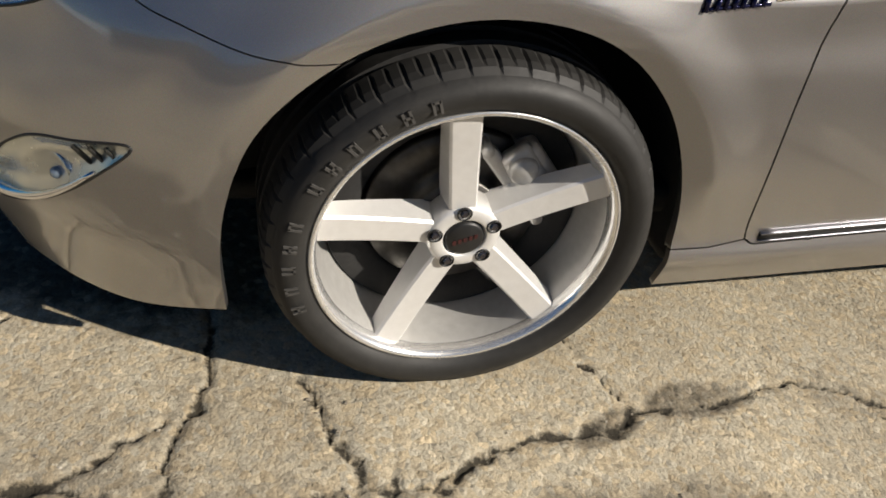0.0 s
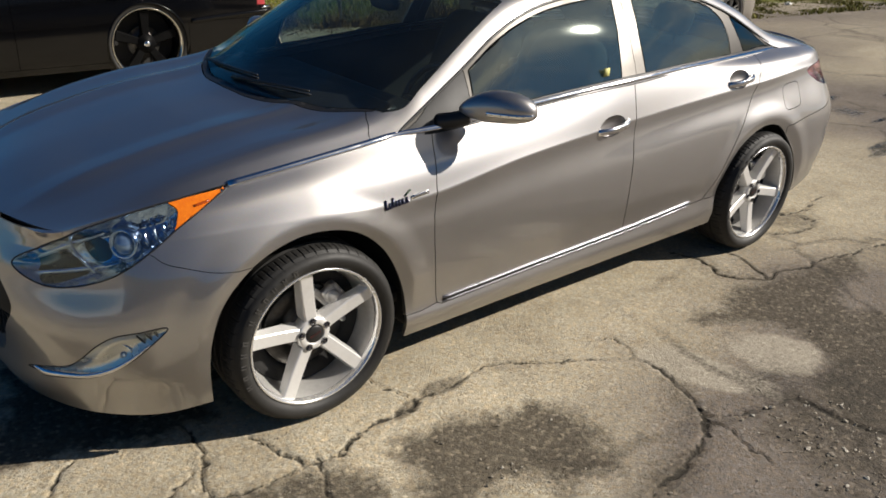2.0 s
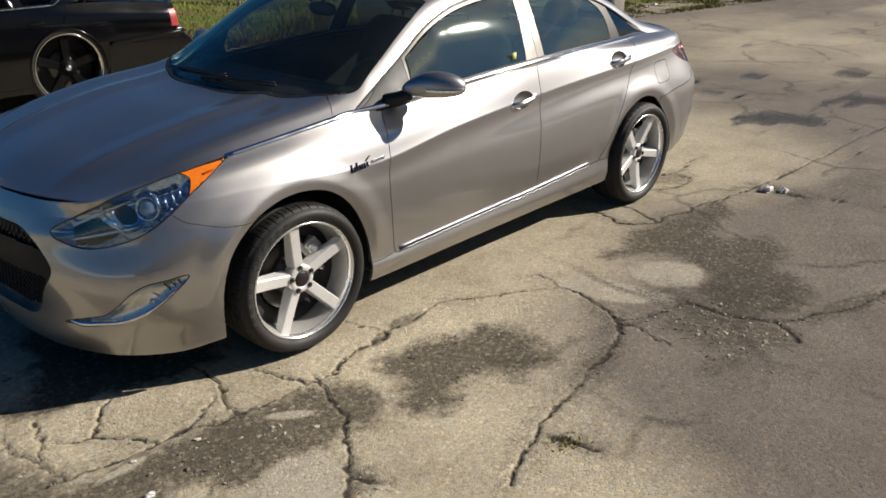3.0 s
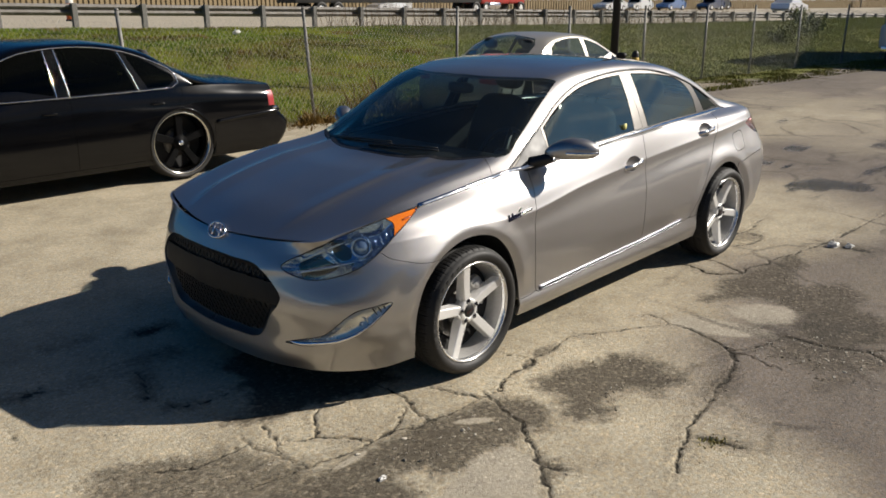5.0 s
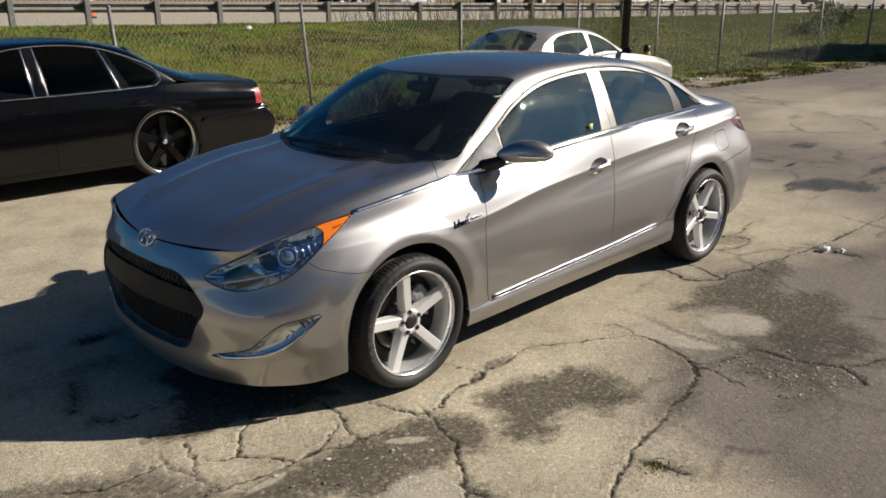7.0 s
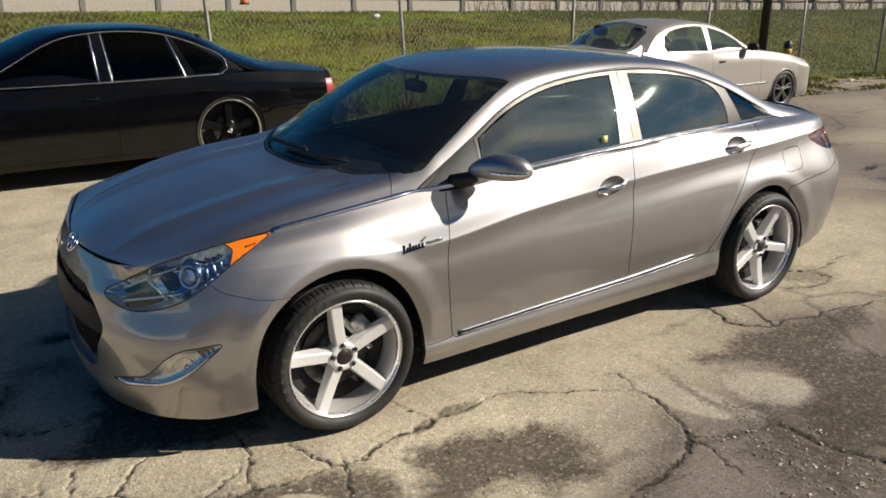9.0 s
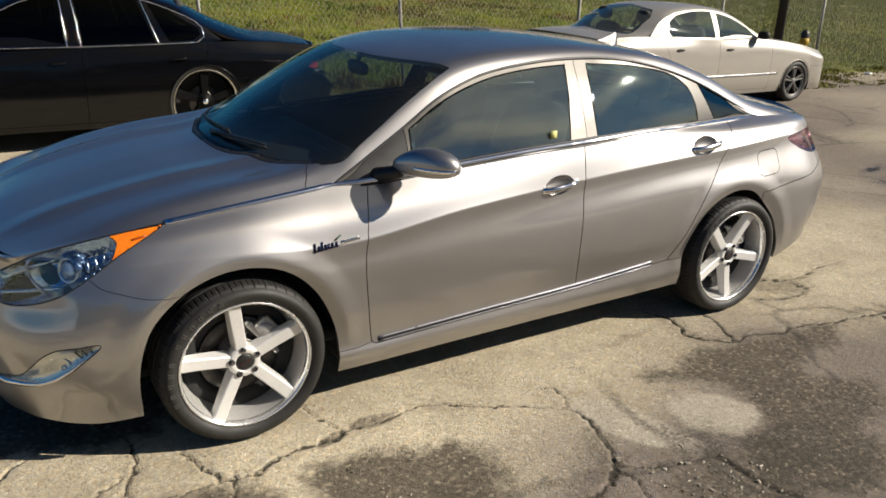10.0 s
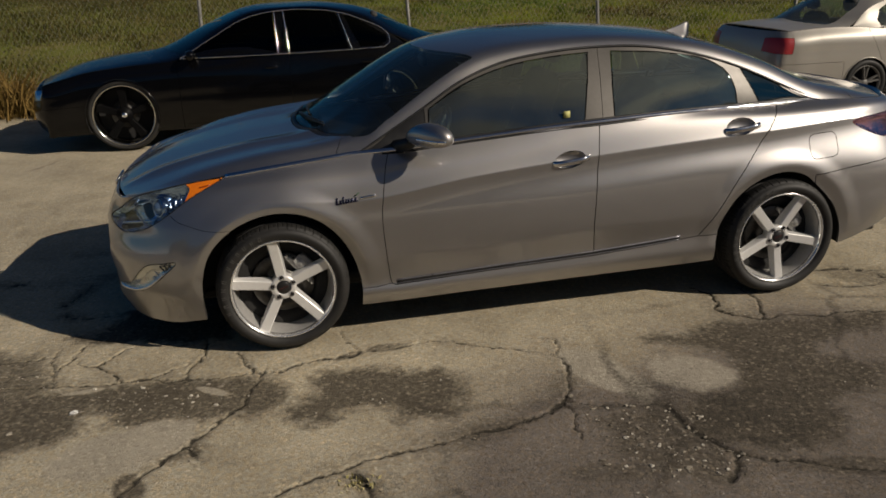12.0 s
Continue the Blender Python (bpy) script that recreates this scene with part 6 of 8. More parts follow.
part("emblem", moved(joined(ring, tube([(0, -0.034, -0.026), (0, -0.018, 0.026)], 0.0055, 6), tube([(0, 0.018, -0.026), (0, 0.034, 0.026)], 0.0055, 6), tube([(0, -0.024, -0.006), (0, 0.024, 0.006)], 0.0045, 6)), em), CHROME, sedan, "chrome oval emblem")

# mouldings
line = np.vstack([smooth_line([e for e in EDGE[2:5]], 30)[4:-2], smooth_line(BELT, 70)]) * [1, -1, 1]
line = smooth_line(line[(np.arange(len(line)) % 3 == 0) | (np.arange(len(line)) == len(line) - 1)], 110)
line = line[line[:, 0] > -0.235]
n = len(line)
out, up = np.tile((0, -0.74, 0.67), (n, 1)), np.tile((0, 0.67, 0.74), (n, 1))
for mir in (False, True):
    part("belt_moulding", lamp_side(strip(line + np.array((0, -0.002, 0.001)), out, up, 0.023, 0.007), mir), CHROME, sedan, "polished chrome moulding")
    part("belt_groove", lamp_side(strip(line + np.array((0, -0.006, -0.0150)), out, up, 0.012, 0.003), mir), TRIM, sedan, "black groove under the moulding")
    part("belt_seal", lamp_side(strip(line[line[:, 0] > 0.6] + np.array((0, 0.004, 0.011)), out[line[:, 0] > 0.6], up[line[:, 0] > 0.6], 0.012, 0.006), mir), TRIM, sedan)
    r = smooth_line(RAIL, 80) * [1, -1, 1]
    part("window_seal", lamp_side(strip(r + np.array((0, -0.004, 0.0)), np.tile((0, -0.85, 0.52), (80, 1)), np.tile((0, 0.52, 0.85), (80, 1)), 0.012, 0.004), mir), TRIM, sedan, "dark window seal")
    low = side.at(side.uv(smooth_line([(0.585, -0.945, 0.312), (1.165, -0.941, 0.338), (1.678, -0.941, 0.36), (2.0, -0.942, 0.383), (2.18, -0.943, 0.398)], 60)))
    low = smooth_line(low[[0, 10, 20, 30, 40, 50, 59]], 60) + np.array((0, -0.003, 0))
    o60, u60 = np.tile((0, -1, 0.1), (60, 1)), np.tile((0, 0.1, 1.0), (60, 1))
    part("sill_moulding", lamp_side(strip(low + np.array((0, 0, 0.006)), o60, u60, 0.005, 0.004), mir), SILL_CHROME, sedan, "polished chrome strip")
    part("sill_groove", lamp_side(strip(low + np.array((0, 0, -0.003)), o60, u60, 0.011, 0.001), mir), TRIM, sedan, "black groove between the chrome lines")
    part("sill_moulding", lamp_side(strip(low + np.array((0, 0, -0.011)), o60, u60, 0.003, 0.004), mir), SILL_CHROME, sedan, "polished chrome strip")

# door mirrors
for mir in (False, True):
    # a leaf-shaped pod: pointed at its foot, blunt at its tip, flat beneath
    V, F = blob(0.060, 0.150, 0.074, 36, 22, 2.5)
    u = V[:, 1] / 0.150
    V[:, 2] *= np.where(u > 0, 1 - 0.42 * u * u, 1 - 0.10 * u * u) * np.where(V[:, 2] < 0, 0.62, 1.0)
    V[:, 2] -= 0.012 * np.clip(u, 0, 1)
    V[:, 0] *= np.where(u > 0, 1 - 0.25 * u, 1.0)
    pod = Matrix.Translation((0.772, -0.985, 1.068)) @ Matrix.Rotation(radians(36), 4, "Z")
    V, F = moved((V, F), pod)
    mirror = part("door_mirror", lamp_side((np.array(V), F), mir), PAINT, sedan, "silver door mirror with an indicator strip")
    stalk = tube(smooth_line([(0.635, -0.80, 0.998), (0.665, -0.85, 1.012), (0.705, -0.905, 1.034)], 8), [0.034, 0.033, 0.033, 0.032, 0.032, 0.031, 0.030, 0.024], 14)
    part("mirror_foot", lamp_side(stalk, mir), TRIM, mirror, "black plastic foot")
    us = np.linspace(0.22, -0.93, 22)
    ind = np.array([pod @ Vector((-0.0595 * (1 - abs(v) ** 2.5) ** 0.4 * (1 - 0.25 * max(v, 0)), 0.150 * v, -0.004)) for v in us])
    face = np.array([tuple((pod.to_3x3() @ Vector((-max(0.3, 1 - abs(v) ** 3), 0.55 * (v < -0.6) * v, 0))).normalized()) for v in us])
    part("indicator", lamp_side(strip(ind, face, np.tile((0, 0, 1.0), (22, 1)), 0.016, 0.004), mir), LAMP_CHROME, mirror, "clear indicator strip")
    for v in (-0.15, -0.35, -0.55, -0.7):
        part("indicator_bulb", lamp_side(moved(blob(0.004, 0.0035, 0.0035, 8, 6), pod @ Matrix.Translation((-0.0615 * (1 - abs(v) ** 2.5) ** 0.4, 0.150 * v, -0.004))), mir), LAMP_BLACK, mirror)
    part("mirror_glass", lamp_side(moved(blob(0.004, 0.072, 0.043, 20, 8, 3.0), Matrix.Translation((0.822, -0.985, 1.078)) @ Matrix.Rotation(radians(-28), 4, "Z")), mir), MIRROR, mirror)

# badge on the wing: plain dark blue strokes, a leaf, a silver bar
bx, bz = 0.300, 0.752


def on_fender(x, z):
    return side.at(side.uv([(x, 0, z)], (0, 2)))[0]


def badge_stroke(x0, z0, x1, z1, r):
    return tube([on_fender(x0, z0) + np.array((0, -0.003, 0)), on_fender((x0 + x1) / 2, (z0 + z1) / 2) + np.array((0, -0.003, 0)), on_fender(x1, z1) + np.array((0, -0.003, 0))], r, 6)


slope = 0.10
badge = part("wing_badge", strip(np.array([on_fender(x, bz + (x - bx) * slope + 0.002) for x in np.linspace(bx - 0.004, bx + 0.108, 6)]), np.tile((0, -1, 0), (6, 1)), np.tile((0, 0, 1.0), (6, 1)), 0.006, 0.003), BLUE_BADGE, sedan, "dark blue chrome badge as plain strokes")
for dx, h, w in ((0.0, 0.034, 0.0042), (0.017, 0.021, 0.0042), (0.032, 0.034, 0.004), (0.046, 0.021, 0.004), (0.060, 0.021, 0.004), (0.076, 0.021, 0.0042), (0.094, 0.021, 0.0042)):
    part("badge_stroke", badge_stroke(bx + dx, bz + dx * slope, bx + dx + 0.005, bz + dx * slope + h, w), BLUE_BADGE, badge)
part("badge_leaf", joined(badge_stroke(bx + 0.092, bz + 0.036, bx + 0.118, bz + 0.052, 0.0035)), BADGE_GREEN, sedan)
part("badge_bar", strip(np.array([on_fender(x, bz + (x - bx) * slope + 0.010) for x in np.linspace(bx + 0.118, bx + 0.200, 6)]), np.tile((0, -1, 0), (6, 1)), np.tile((0, 0, 1.0), (6, 1)), 0.016, 0.003), CHROME, sedan)

for k in range(5):
    x = bx + 0.130 + 0.014 * k
    part("badge_stroke", badge_stroke(x, bz + (x - bx) * slope + 0.008, x + 0.002, bz + (x - bx) * slope + 0.013, 0.0016), TRIM, badge)

# wipers, roof fin, washer jets, plate holder
for a, b in (((0.275, 0.50, 1.040), (0.225, -0.12, 1.088)), ((0.185, 0.03, 1.058), (0.290, -0.43, 1.078))):
    a, b = np.array(a), np.array(b)
    P = smooth_line([a, a * 0.5 + b * 0.5 + np.array((-0.02, 0, 0.006)), b], 10)
    w = part("wiper", tube(P, [0.011, 0.010, 0.009, 0.008, 0.007, 0.007, 0.006, 0.006, 0.005, 0.004], 6), TRIM, sedan, "black wiper arm")
    part("blade", tube(P[2:] + np.array((0.004, 0, -0.014)), 0.005, 4), TRIM, w)
V, F = [], []
for s in np.linspace(0, 1, 9):
    x = 2.495 + 0.13 * s
    z0 = np.interp(x, [2.45, 2.7], [1.446, 1.382])
    h = np.interp(s, [0, 0.25, 0.6, 0.85, 1.0], [0.002, 0.02, 0.052, 0.078, 0.07])
    w = 0.03 * (0.4 + 0.6 * s)
    for f, k in ((-1, 0.0), (-0.75, 0.35), (-0.2, 0.92), (0, 1.0), (0.2, 0.92), (0.75, 0.35), (1, 0.0)):
        V.append((x + 0.02 * k * s, w * f, z0 - 0.05 + (h + 0.05) * k))
for i in range(8):
    for k in range(6):
        F.append((i * 7 + k, (i + 1) * 7 + k, (i + 1) * 7 + k + 1, i * 7 + k + 1))
F.append(tuple(range(56, 63)))
part("roof_aerial", (np.array(V), F), PAINT, sedan, "silver shark-fin aerial")

# cabin
def seat_shape(x, y, w=0.25, back=True):
    lean = Matrix.Translation((x + 0.42, y, 0.56)) @ Matrix.Rotation(radians(20), 4, "Y")
    cushion = moved(blob(0.27, w, 0.09, 20, 10, 4.0), Matrix.Translation((x + 0.2, y, 0.53)) @ Matrix.Rotation(radians(-6), 4, "Y"))
    rest = moved(blob(0.075, w * 0.97, 0.34, 20, 14, 4.0, (0, 0, 0.33)), lean)
    head = moved(blob(0.05, 0.125, 0.085, 16, 10, 3.0, (0, 0, 0.80)), lean)
    posts = joined(moved(rod((0, -0.05, 0.62), (0, -0.05, 0.76), 0.006, 6), lean), moved(rod((0, 0.05, 0.62), (0, 0.05, 0.76), 0.006, 6), lean))
    return cushion, rest, head, posts


for x, ys, w in ((1.18, (-0.37, 0.37), 0.25), (2.08, (-0.36, 0.36), 0.31)):
    for y in ys:
        c, r, h, p = seat_shape(x, y, w) if x < 2 else [moved(q, Matrix.Translation((-0.16, 0, -0.10))) for q in seat_shape(x, y, w)]
        seat = part("seat", joined(c, r), FABRIC, sedan, "dark grey cloth seat")
        part("headrest", joined(h, p), FABRIC, seat)
part("dashboard", joined(box(0.42, -0.70, 0.70, 0.80, 0.70, 0.985, 0.05, 3), box(0.30, -0.52, 0.90, 0.66, 0.52, 1.0, 0.03, 2)), TRIM_SATIN, sedan, "dark moulded dashboard")
wheel_m = Matrix.Translation((0.92, -0.37, 0.93)) @ Matrix.Rotation(radians(-66), 4, "Y")
tt = np.linspace(0, 2 * math.pi, 32, endpoint=False)
sw = joined(tube(np.stack([0.185 * np.cos(tt), 0.185 * np.sin(tt), 0 * tt], 1), 0.015, 8, closed=True), rod((-0.18, 0, 0), (0.18, 0, 0), 0.018), rod((0, 0, 0), (0, 0.18, 0), 0.018), blob(0.06, 0.075, 0.03, 12, 8, 3.0))
part("steering_wheel", moved(sw, wheel_m), TRIM, sedan, "black steering wheel")
part("inner_mirror", joined(blob(0.02, 0.11, 0.035, 16, 8, 3.0, (0.93, 0, 1.33)), rod((0.93, 0, 1.34), (0.95, 0, 1.42), 0.012)), TRIM, sedan)
part("cabin_floor", joined(box(0.3, -0.85, 0.30, 2.75, 0.85, 0.36, 0.02), box(2.5, -0.72, 0.36, 2.62, 0.72, 1.02, 0.04), box(2.55, -0.66, 1.0, 3.15, 0.66, 1.05, 0.02)), LINER, sedan)
lining = inset(top, 0.03)
part("headliner", (lining[0], [f for f in lining[1] if all(1.0 < lining[0][i][0] < 2.5 for i in f)]), LINER, sedan)
part("warning_sticker", box(1.52, -0.842, 1.09, 1.555, -0.838, 1.125), STICKER, sedan, "small yellow sticker inside the glass")


# ---- the other parked cars ----
def sedan_rows(nose, tail, half, zlow, belt, set_back=(0.10, 0.04, 0.0, 0.01, 0.04, 0.09), tail_back=(0.10, 0.04, 0.0, 0.01, 0.04, 0.09)):
    """Side rows for a plain sedan, from its belt line: (x, w, z) from nose corner to tail corner."""
    belt = np.array(belt, float)
    mid = np.linspace(belt[0][0], belt[-1][0], 13)
    rows = []
    for s, wf, back, tb in zip((0, 0.14, 0.4, 0.66, 0.86, 1.0), (0.955, 0.985, 1.0, 0.995, 0.975, None), set_back, tail_back):
        row = []
        bw = np.interp(mid, belt[:, 0], belt[:, 1])
        bz = np.interp(mid, belt[:, 0], belt[:, 2])
        W = bw if wf is None else np.maximum(half * wf * np.clip(0.93 + 0.07 * np.sin(np.pi * np.clip((mid - nose) / (tail - nose), 0, 1)) ** 0.5, 0, 1), bw)
        z0, z1 = zlow + (bz[0] - zlow) * s, zlow + (bz[-1] - zlow) * s
        row += [(nose + back, 0, z0), (nose + back + 0.015, W[0] * 0.4, z0), (nose + back + 0.06, W[0] * 0.75, z0), (nose + back + 0.17, W[0] * 0.95, z0)]
        row += [(x, w, zlow + (z - zlow) * s) for x, w, z in zip(mid, W, bz)]
        row += [(tail - tb - 0.12, W[-1] * 0.96, z1), (tail - tb - 0.05, W[-1] * 0.78, z1), (tail - tb - 0.015, W[-1] * 0.4, z1), (tail - tb, 0, z1)]
        rows.append(row)
    return rows


def plain_sedan(name, label, where, spec, paint, glass_mat, frame_mat, wheel_fn, step=0.016):
    """A sedan in plainer detail: bumpers, wings, doors, bonnet, boot, panes, lamps, trims and wheels."""
    car = thing(name, label, "car", where)
    sh = Shell(flipped(sedan_rows(spec["nose"], spec["tail"], spec["half"], spec["low"], spec["belt_all"], tail_back=spec["tail_back"])), step, ends=True, mid=2)
    tp = Shell(top_rows(spec["mid"], spec["edge"], spec["crown"]), step * 1.3, mid=9)
    hs = Shell(flipped(house_rows(spec["belt"], spec["rail"])), step, mid=2)
    nu, nv = sh.P.shape[:2]

    def sv(x, z=0.5):
        return sh.uv([(x, 0, z)], (0, 2))[0]

    def seam(x0, x1, z0, z1):
        return [sv(x0 + (x1 - x0) * k / 8, z0 + (z1 - z0) * k / 8) for k in range(9)]

    wb, hz, ra = spec["wheelbase"], spec["hub"], spec["arch"]

    def arch(cx):
        a = np.linspace(math.pi + 0.5, -0.5, 40)
        q = [sv(cx + ra * math.cos(t), max(hz + ra * math.sin(t), spec["low"] + 0.005)) for t in a]
        return np.vstack([[(-4, q[0][1])], q, [(-4, q[-1][1])]])

    d0, d1, d2 = spec["doors"]
    lowz = spec["low"] + 0.06
    loops = [
        ("front_bumper", np.vstack([[(-4, -4.0), (-4, sv(-ra - 0.02)[1])], seam(-ra - 0.02, spec["nose"] + 0.10, 0.52, 0.50), [(sv(spec["nose"] + 0.05, 0.5)[0], -4.0)]])),
        ("rear_bumper", np.vstack([[(-4, nv + 4.0), (-4, sv(wb + ra + 0.02)[1])], seam(wb + ra + 0.02, spec["tail"] - 0.10, 0.58, 0.58), [(sv(spec["tail"] - 0.05, 0.58)[0], nv + 4.0)]])),
        ("wing", np.vstack([[(-4, -4.0)], [(sv(spec["nose"] + 0.05, 0.5)[0], -4.0)], seam(spec["nose"] + 0.10, -ra - 0.02, 0.50, 0.52), [(-4, sv(-ra - 0.02)[1])], [(-4, sv(d0, lowz)[1])], seam(d0, d0, lowz, 0.9), [(nu + 4, sv(d0, 0.9)[1]), (nu + 4, -4.0)]])),
        ("front_door", np.vstack([seam(d0, d0, lowz, 0.92), [(nu + 4, sv(d0, 0.9)[1]), (nu + 4, sv(d1, 0.9)[1])], seam(d1, d1, 0.92, lowz)])),
        ("rear_door", np.vstack([seam(d1, d1, lowz, 0.92), [(nu + 4, sv(d1, 0.9)[1]), (nu + 4, sv(d2 + 0.05, 0.9)[1])], seam(d2 + 0.05, d2 - 0.12, 0.92, 0.6), seam(d2 - 0.12, d2 - 0.28, 0.6, lowz)])),
        ("arch", arch(0.0)),
        ("arch", arch(wb)),
        ("tail_lamp", sh.uv(np.array([(x, -w, z) for x, w, z in spec["tail_lamp"]]))),
        ("headlamp", sh.uv(np.array([(x, -w, z) for x, w, z in spec["headlamp"]]))),
    ]
    P, N, F, L = carve(sh, [l for _, l in loops])
    names = [n for n, _ in loops]
    made = {}
    for nme in ("front_bumper", "rear_bumper", "wing", "front_door", "rear_door", "quarter_panel", "tail_lamp", "headlamp"):
        ks = {k for k, n in enumerate(names) if n == nme} or {-1}
        s = panel(P, N, [f for f, l in zip(F, L) if l in ks], 0.002, 0.02)
        mat = {"tail_lamp": RED_LENS, "headlamp": LAMP_DARK}.get(nme, paint)
        lab = {"tail_lamp": "red tail lamp", "headlamp": "headlamp"}.get(nme, "")
        if "bumper" in nme:
            part(nme, joined(s, mirrored(s)), mat, car)
        else:
            made[nme] = (part(nme, s, mat, car, lab), part(nme, mirrored(s), mat, car, lab))
    # roof, bonnet, boot, front and rear glass
    hu, hv = tp.P.shape[:2]

    def tl(half_pts):
        h = np.array(half_pts, float)
        return tp.uv(np.vstack([h * [1, -1], h[::-1]]), (0, 1))

    bonnet = np.array([tp.uv([(x, y)], (0, 1))[0] for x, y in ((spec["cowl"] + 0.12, -0.9), (spec["cowl"], -0.5), (spec["cowl"] - 0.05, 0), (spec["cowl"], 0.5), (spec["cowl"] + 0.12, 0.9))])
    boot = np.array([tp.uv([(x, y)], (0, 1))[0] for x, y in ((spec["boot"], -0.9), (spec["boot"], 0), (spec["boot"], 0.9))])
    tloops = [("hood", np.vstack([[(-4, -4.0), (-4, bonnet[0][1])], bonnet, [(hu + 4, bonnet[-1][1]), (hu + 4, -4.0)]])), ("trunk_lid", np.vstack([[(-4, hv + 4.0), (-4, boot[0][1])], boot, [(hu + 4, boot[-1][1]), (hu + 4, hv + 4.0)]])),
              ("windscreen", tl(spec["screen"])), ("rear_window", tl(spec["backlight"]))]
    P2, N2_, F2, L2 = carve(tp, [l for _, l in tloops])
    for k, (n, mat) in enumerate((("hood", paint), ("trunk_lid", paint), ("windscreen", glass_mat), ("rear_window", glass_mat))):
        part(n, panel(P2, N2_, [f for f, l in zip(F2, L2) if l == k], 0.003, 0.012), mat, car)
    part("roof", panel(P2, N2_, [f for f, l in zip(F2, L2) if l == -1], 0.001, 0.02), paint, car)
    # side windows with their bright trims
    P3, N3, F3, L3 = carve(hs, [hs.uv(np.array([(x, -w, z) for x, w, z in smooth_line(q, 40, closed=True)]), (0, 2)) if rnd else hs.uv(np.array([(x, -w, z) for x, w, z in q]), (0, 2)) for q, rnd in spec["panes"]])
    for mir in (False, True):
        s = panel(P3, N3, [f for f, l in zip(F3, L3) if l == -1], 0.001, 0.01)
        part("window_frame", lamp_side(s, mir), paint, car)
        for k in range(len(spec["panes"])):
            s = panel(P3, N3, [f for f, l in zip(F3, L3) if l == k], 0.004, 0.006)
            part("door_window" if k < 2 else "quarter_window", lamp_side(s, mir), glass_mat, car, "tinted window glass, closed")
        for tr in spec["trims"]:
            q = hs.at(hs.uv(np.array([(x, -w, z) for x, w, z in smooth_line(tr, 30)]), (0, 2))) + np.array((0, -0.004, 0))
            part("window_trim", lamp_side(tube(q, 0.006, 5), mir), CHROME, car, "bright window trim")
        for x, w, z in spec["handles"]:
            part("door_handle", lamp_side(blob(0.075, 0.016, 0.014, 12, 6, 2.5, (x, -w, z)), mir), spec["handle_mat"], car)
        mx, mw, mz = spec["mirror"]
        part("door_mirror", lamp_side(joined(moved(blob(0.055, 0.09, 0.055, 16, 10, 2.6), Matrix.Translation((mx, -mw - 0.08, mz))), rod((mx - 0.02, -mw + 0.02, mz - 0.03), (mx, -mw - 0.05, mz - 0.02), 0.022)), mir), spec["mirror_mat"], car)
        for mould, mmat, mh in spec["moulds"]:
            q = sh.at(sh.uv(np.array([(x, -w, z) for x, w, z in smooth_line(mould, 40)]), (0, 2)))
            part("side_moulding", lamp_side(strip(q, np.tile((0, -1, 0), (40, 1)), np.tile((0, 0, 1.0), (40, 1)), mh, 0.012), mir), mmat, car)
        for bar, bmat, bh, bt, what in spec["bars"]:
            uv = sh.uv(np.array([(x, -w, z) for x, w, z in smooth_line(bar, 60)]))
            q, qn = sh.at(uv), sh.at(uv, sh.N)
            qn = qn * np.where((qn * (q - np.array((1.5, 0, 0.5)))).sum(1) < 0, -1, 1)[:, None]
            part(what, lamp_side(strip(q, qn, np.tile((0, 0, 1.0), (60, 1)), bh, bt), mir), bmat, car)
        for cx in (0.0, wb):
            lip = sh.at(arch(cx)[3:-3])
            part("arch_lip", lamp_side(tube(lip, 0.009, 6), mir), paint, car)
            ang = np.linspace(radians(-25), radians(205), 24)
            prof = [(cx + (ra + 0.02) * math.cos(a), hz + (ra + 0.02) * math.sin(a)) for a in ang]
            V = [(x, y, z) for y in (-spec["half"] + 0.02, -spec["half"] + 0.33) for x, z in prof] + [(cx, -spec["half"] + 0.33, hz)]
            part("wheel_arch_liner", lamp_side((np.array(V), [(k, k + 1, 25 + k, 24 + k) for k in range(23)] + [(24 + k, 25 + k, 48) for k in range(23)]), mir), LINER, car)
            rot = Matrix.Rotation(math.pi if mir else 0, 4, "Z")
            wheel_fn(car, Matrix.Translation((cx, (spec["half"] - spec["tuck"]) * (1 if mir else -1), hz)) @ rot, spec)
    iv, jf = inset(sh, 0.04)
    jf = [f for f in jf if not (np.hypot(iv[f[0]][0], iv[f[0]][2] - hz) < ra + 0.06 or np.hypot(iv[f[0]][0] - wb, iv[f[0]][2] - hz) < ra + 0.06)]
    part("inner_panel", joined((iv, jf), mirrored((iv, jf))), LINER, car)
    h = spec["half"]
    part("underbody", joined(box(spec["nose"] + 0.25, -h + 0.33, spec["low"], spec["tail"] - 0.25, h - 0.33, spec["low"] + 0.06, 0.02), box(ra + 0.05, -h + 0.06, spec["low"], wb - ra - 0.05, h - 0.06, spec["low"] + 0.05, 0.02)), LINER, car)
    for x in spec["seats"]:
        for y in (-0.38, 0.38):
            c, r, hd, pp = seat_shape(x, y, 0.26)
            drop = Matrix.Translation((0, 0, spec["seat_drop"]))
            part("seat", moved(joined(c, r, hd, pp), drop), FABRIC, car)
    part("dashboard", box(spec["seats"][0] - 0.85, -h + 0.22, 0.6, spec["seats"][0] - 0.4, h - 0.22, 0.92, 0.05), TRIM, car)
    return car


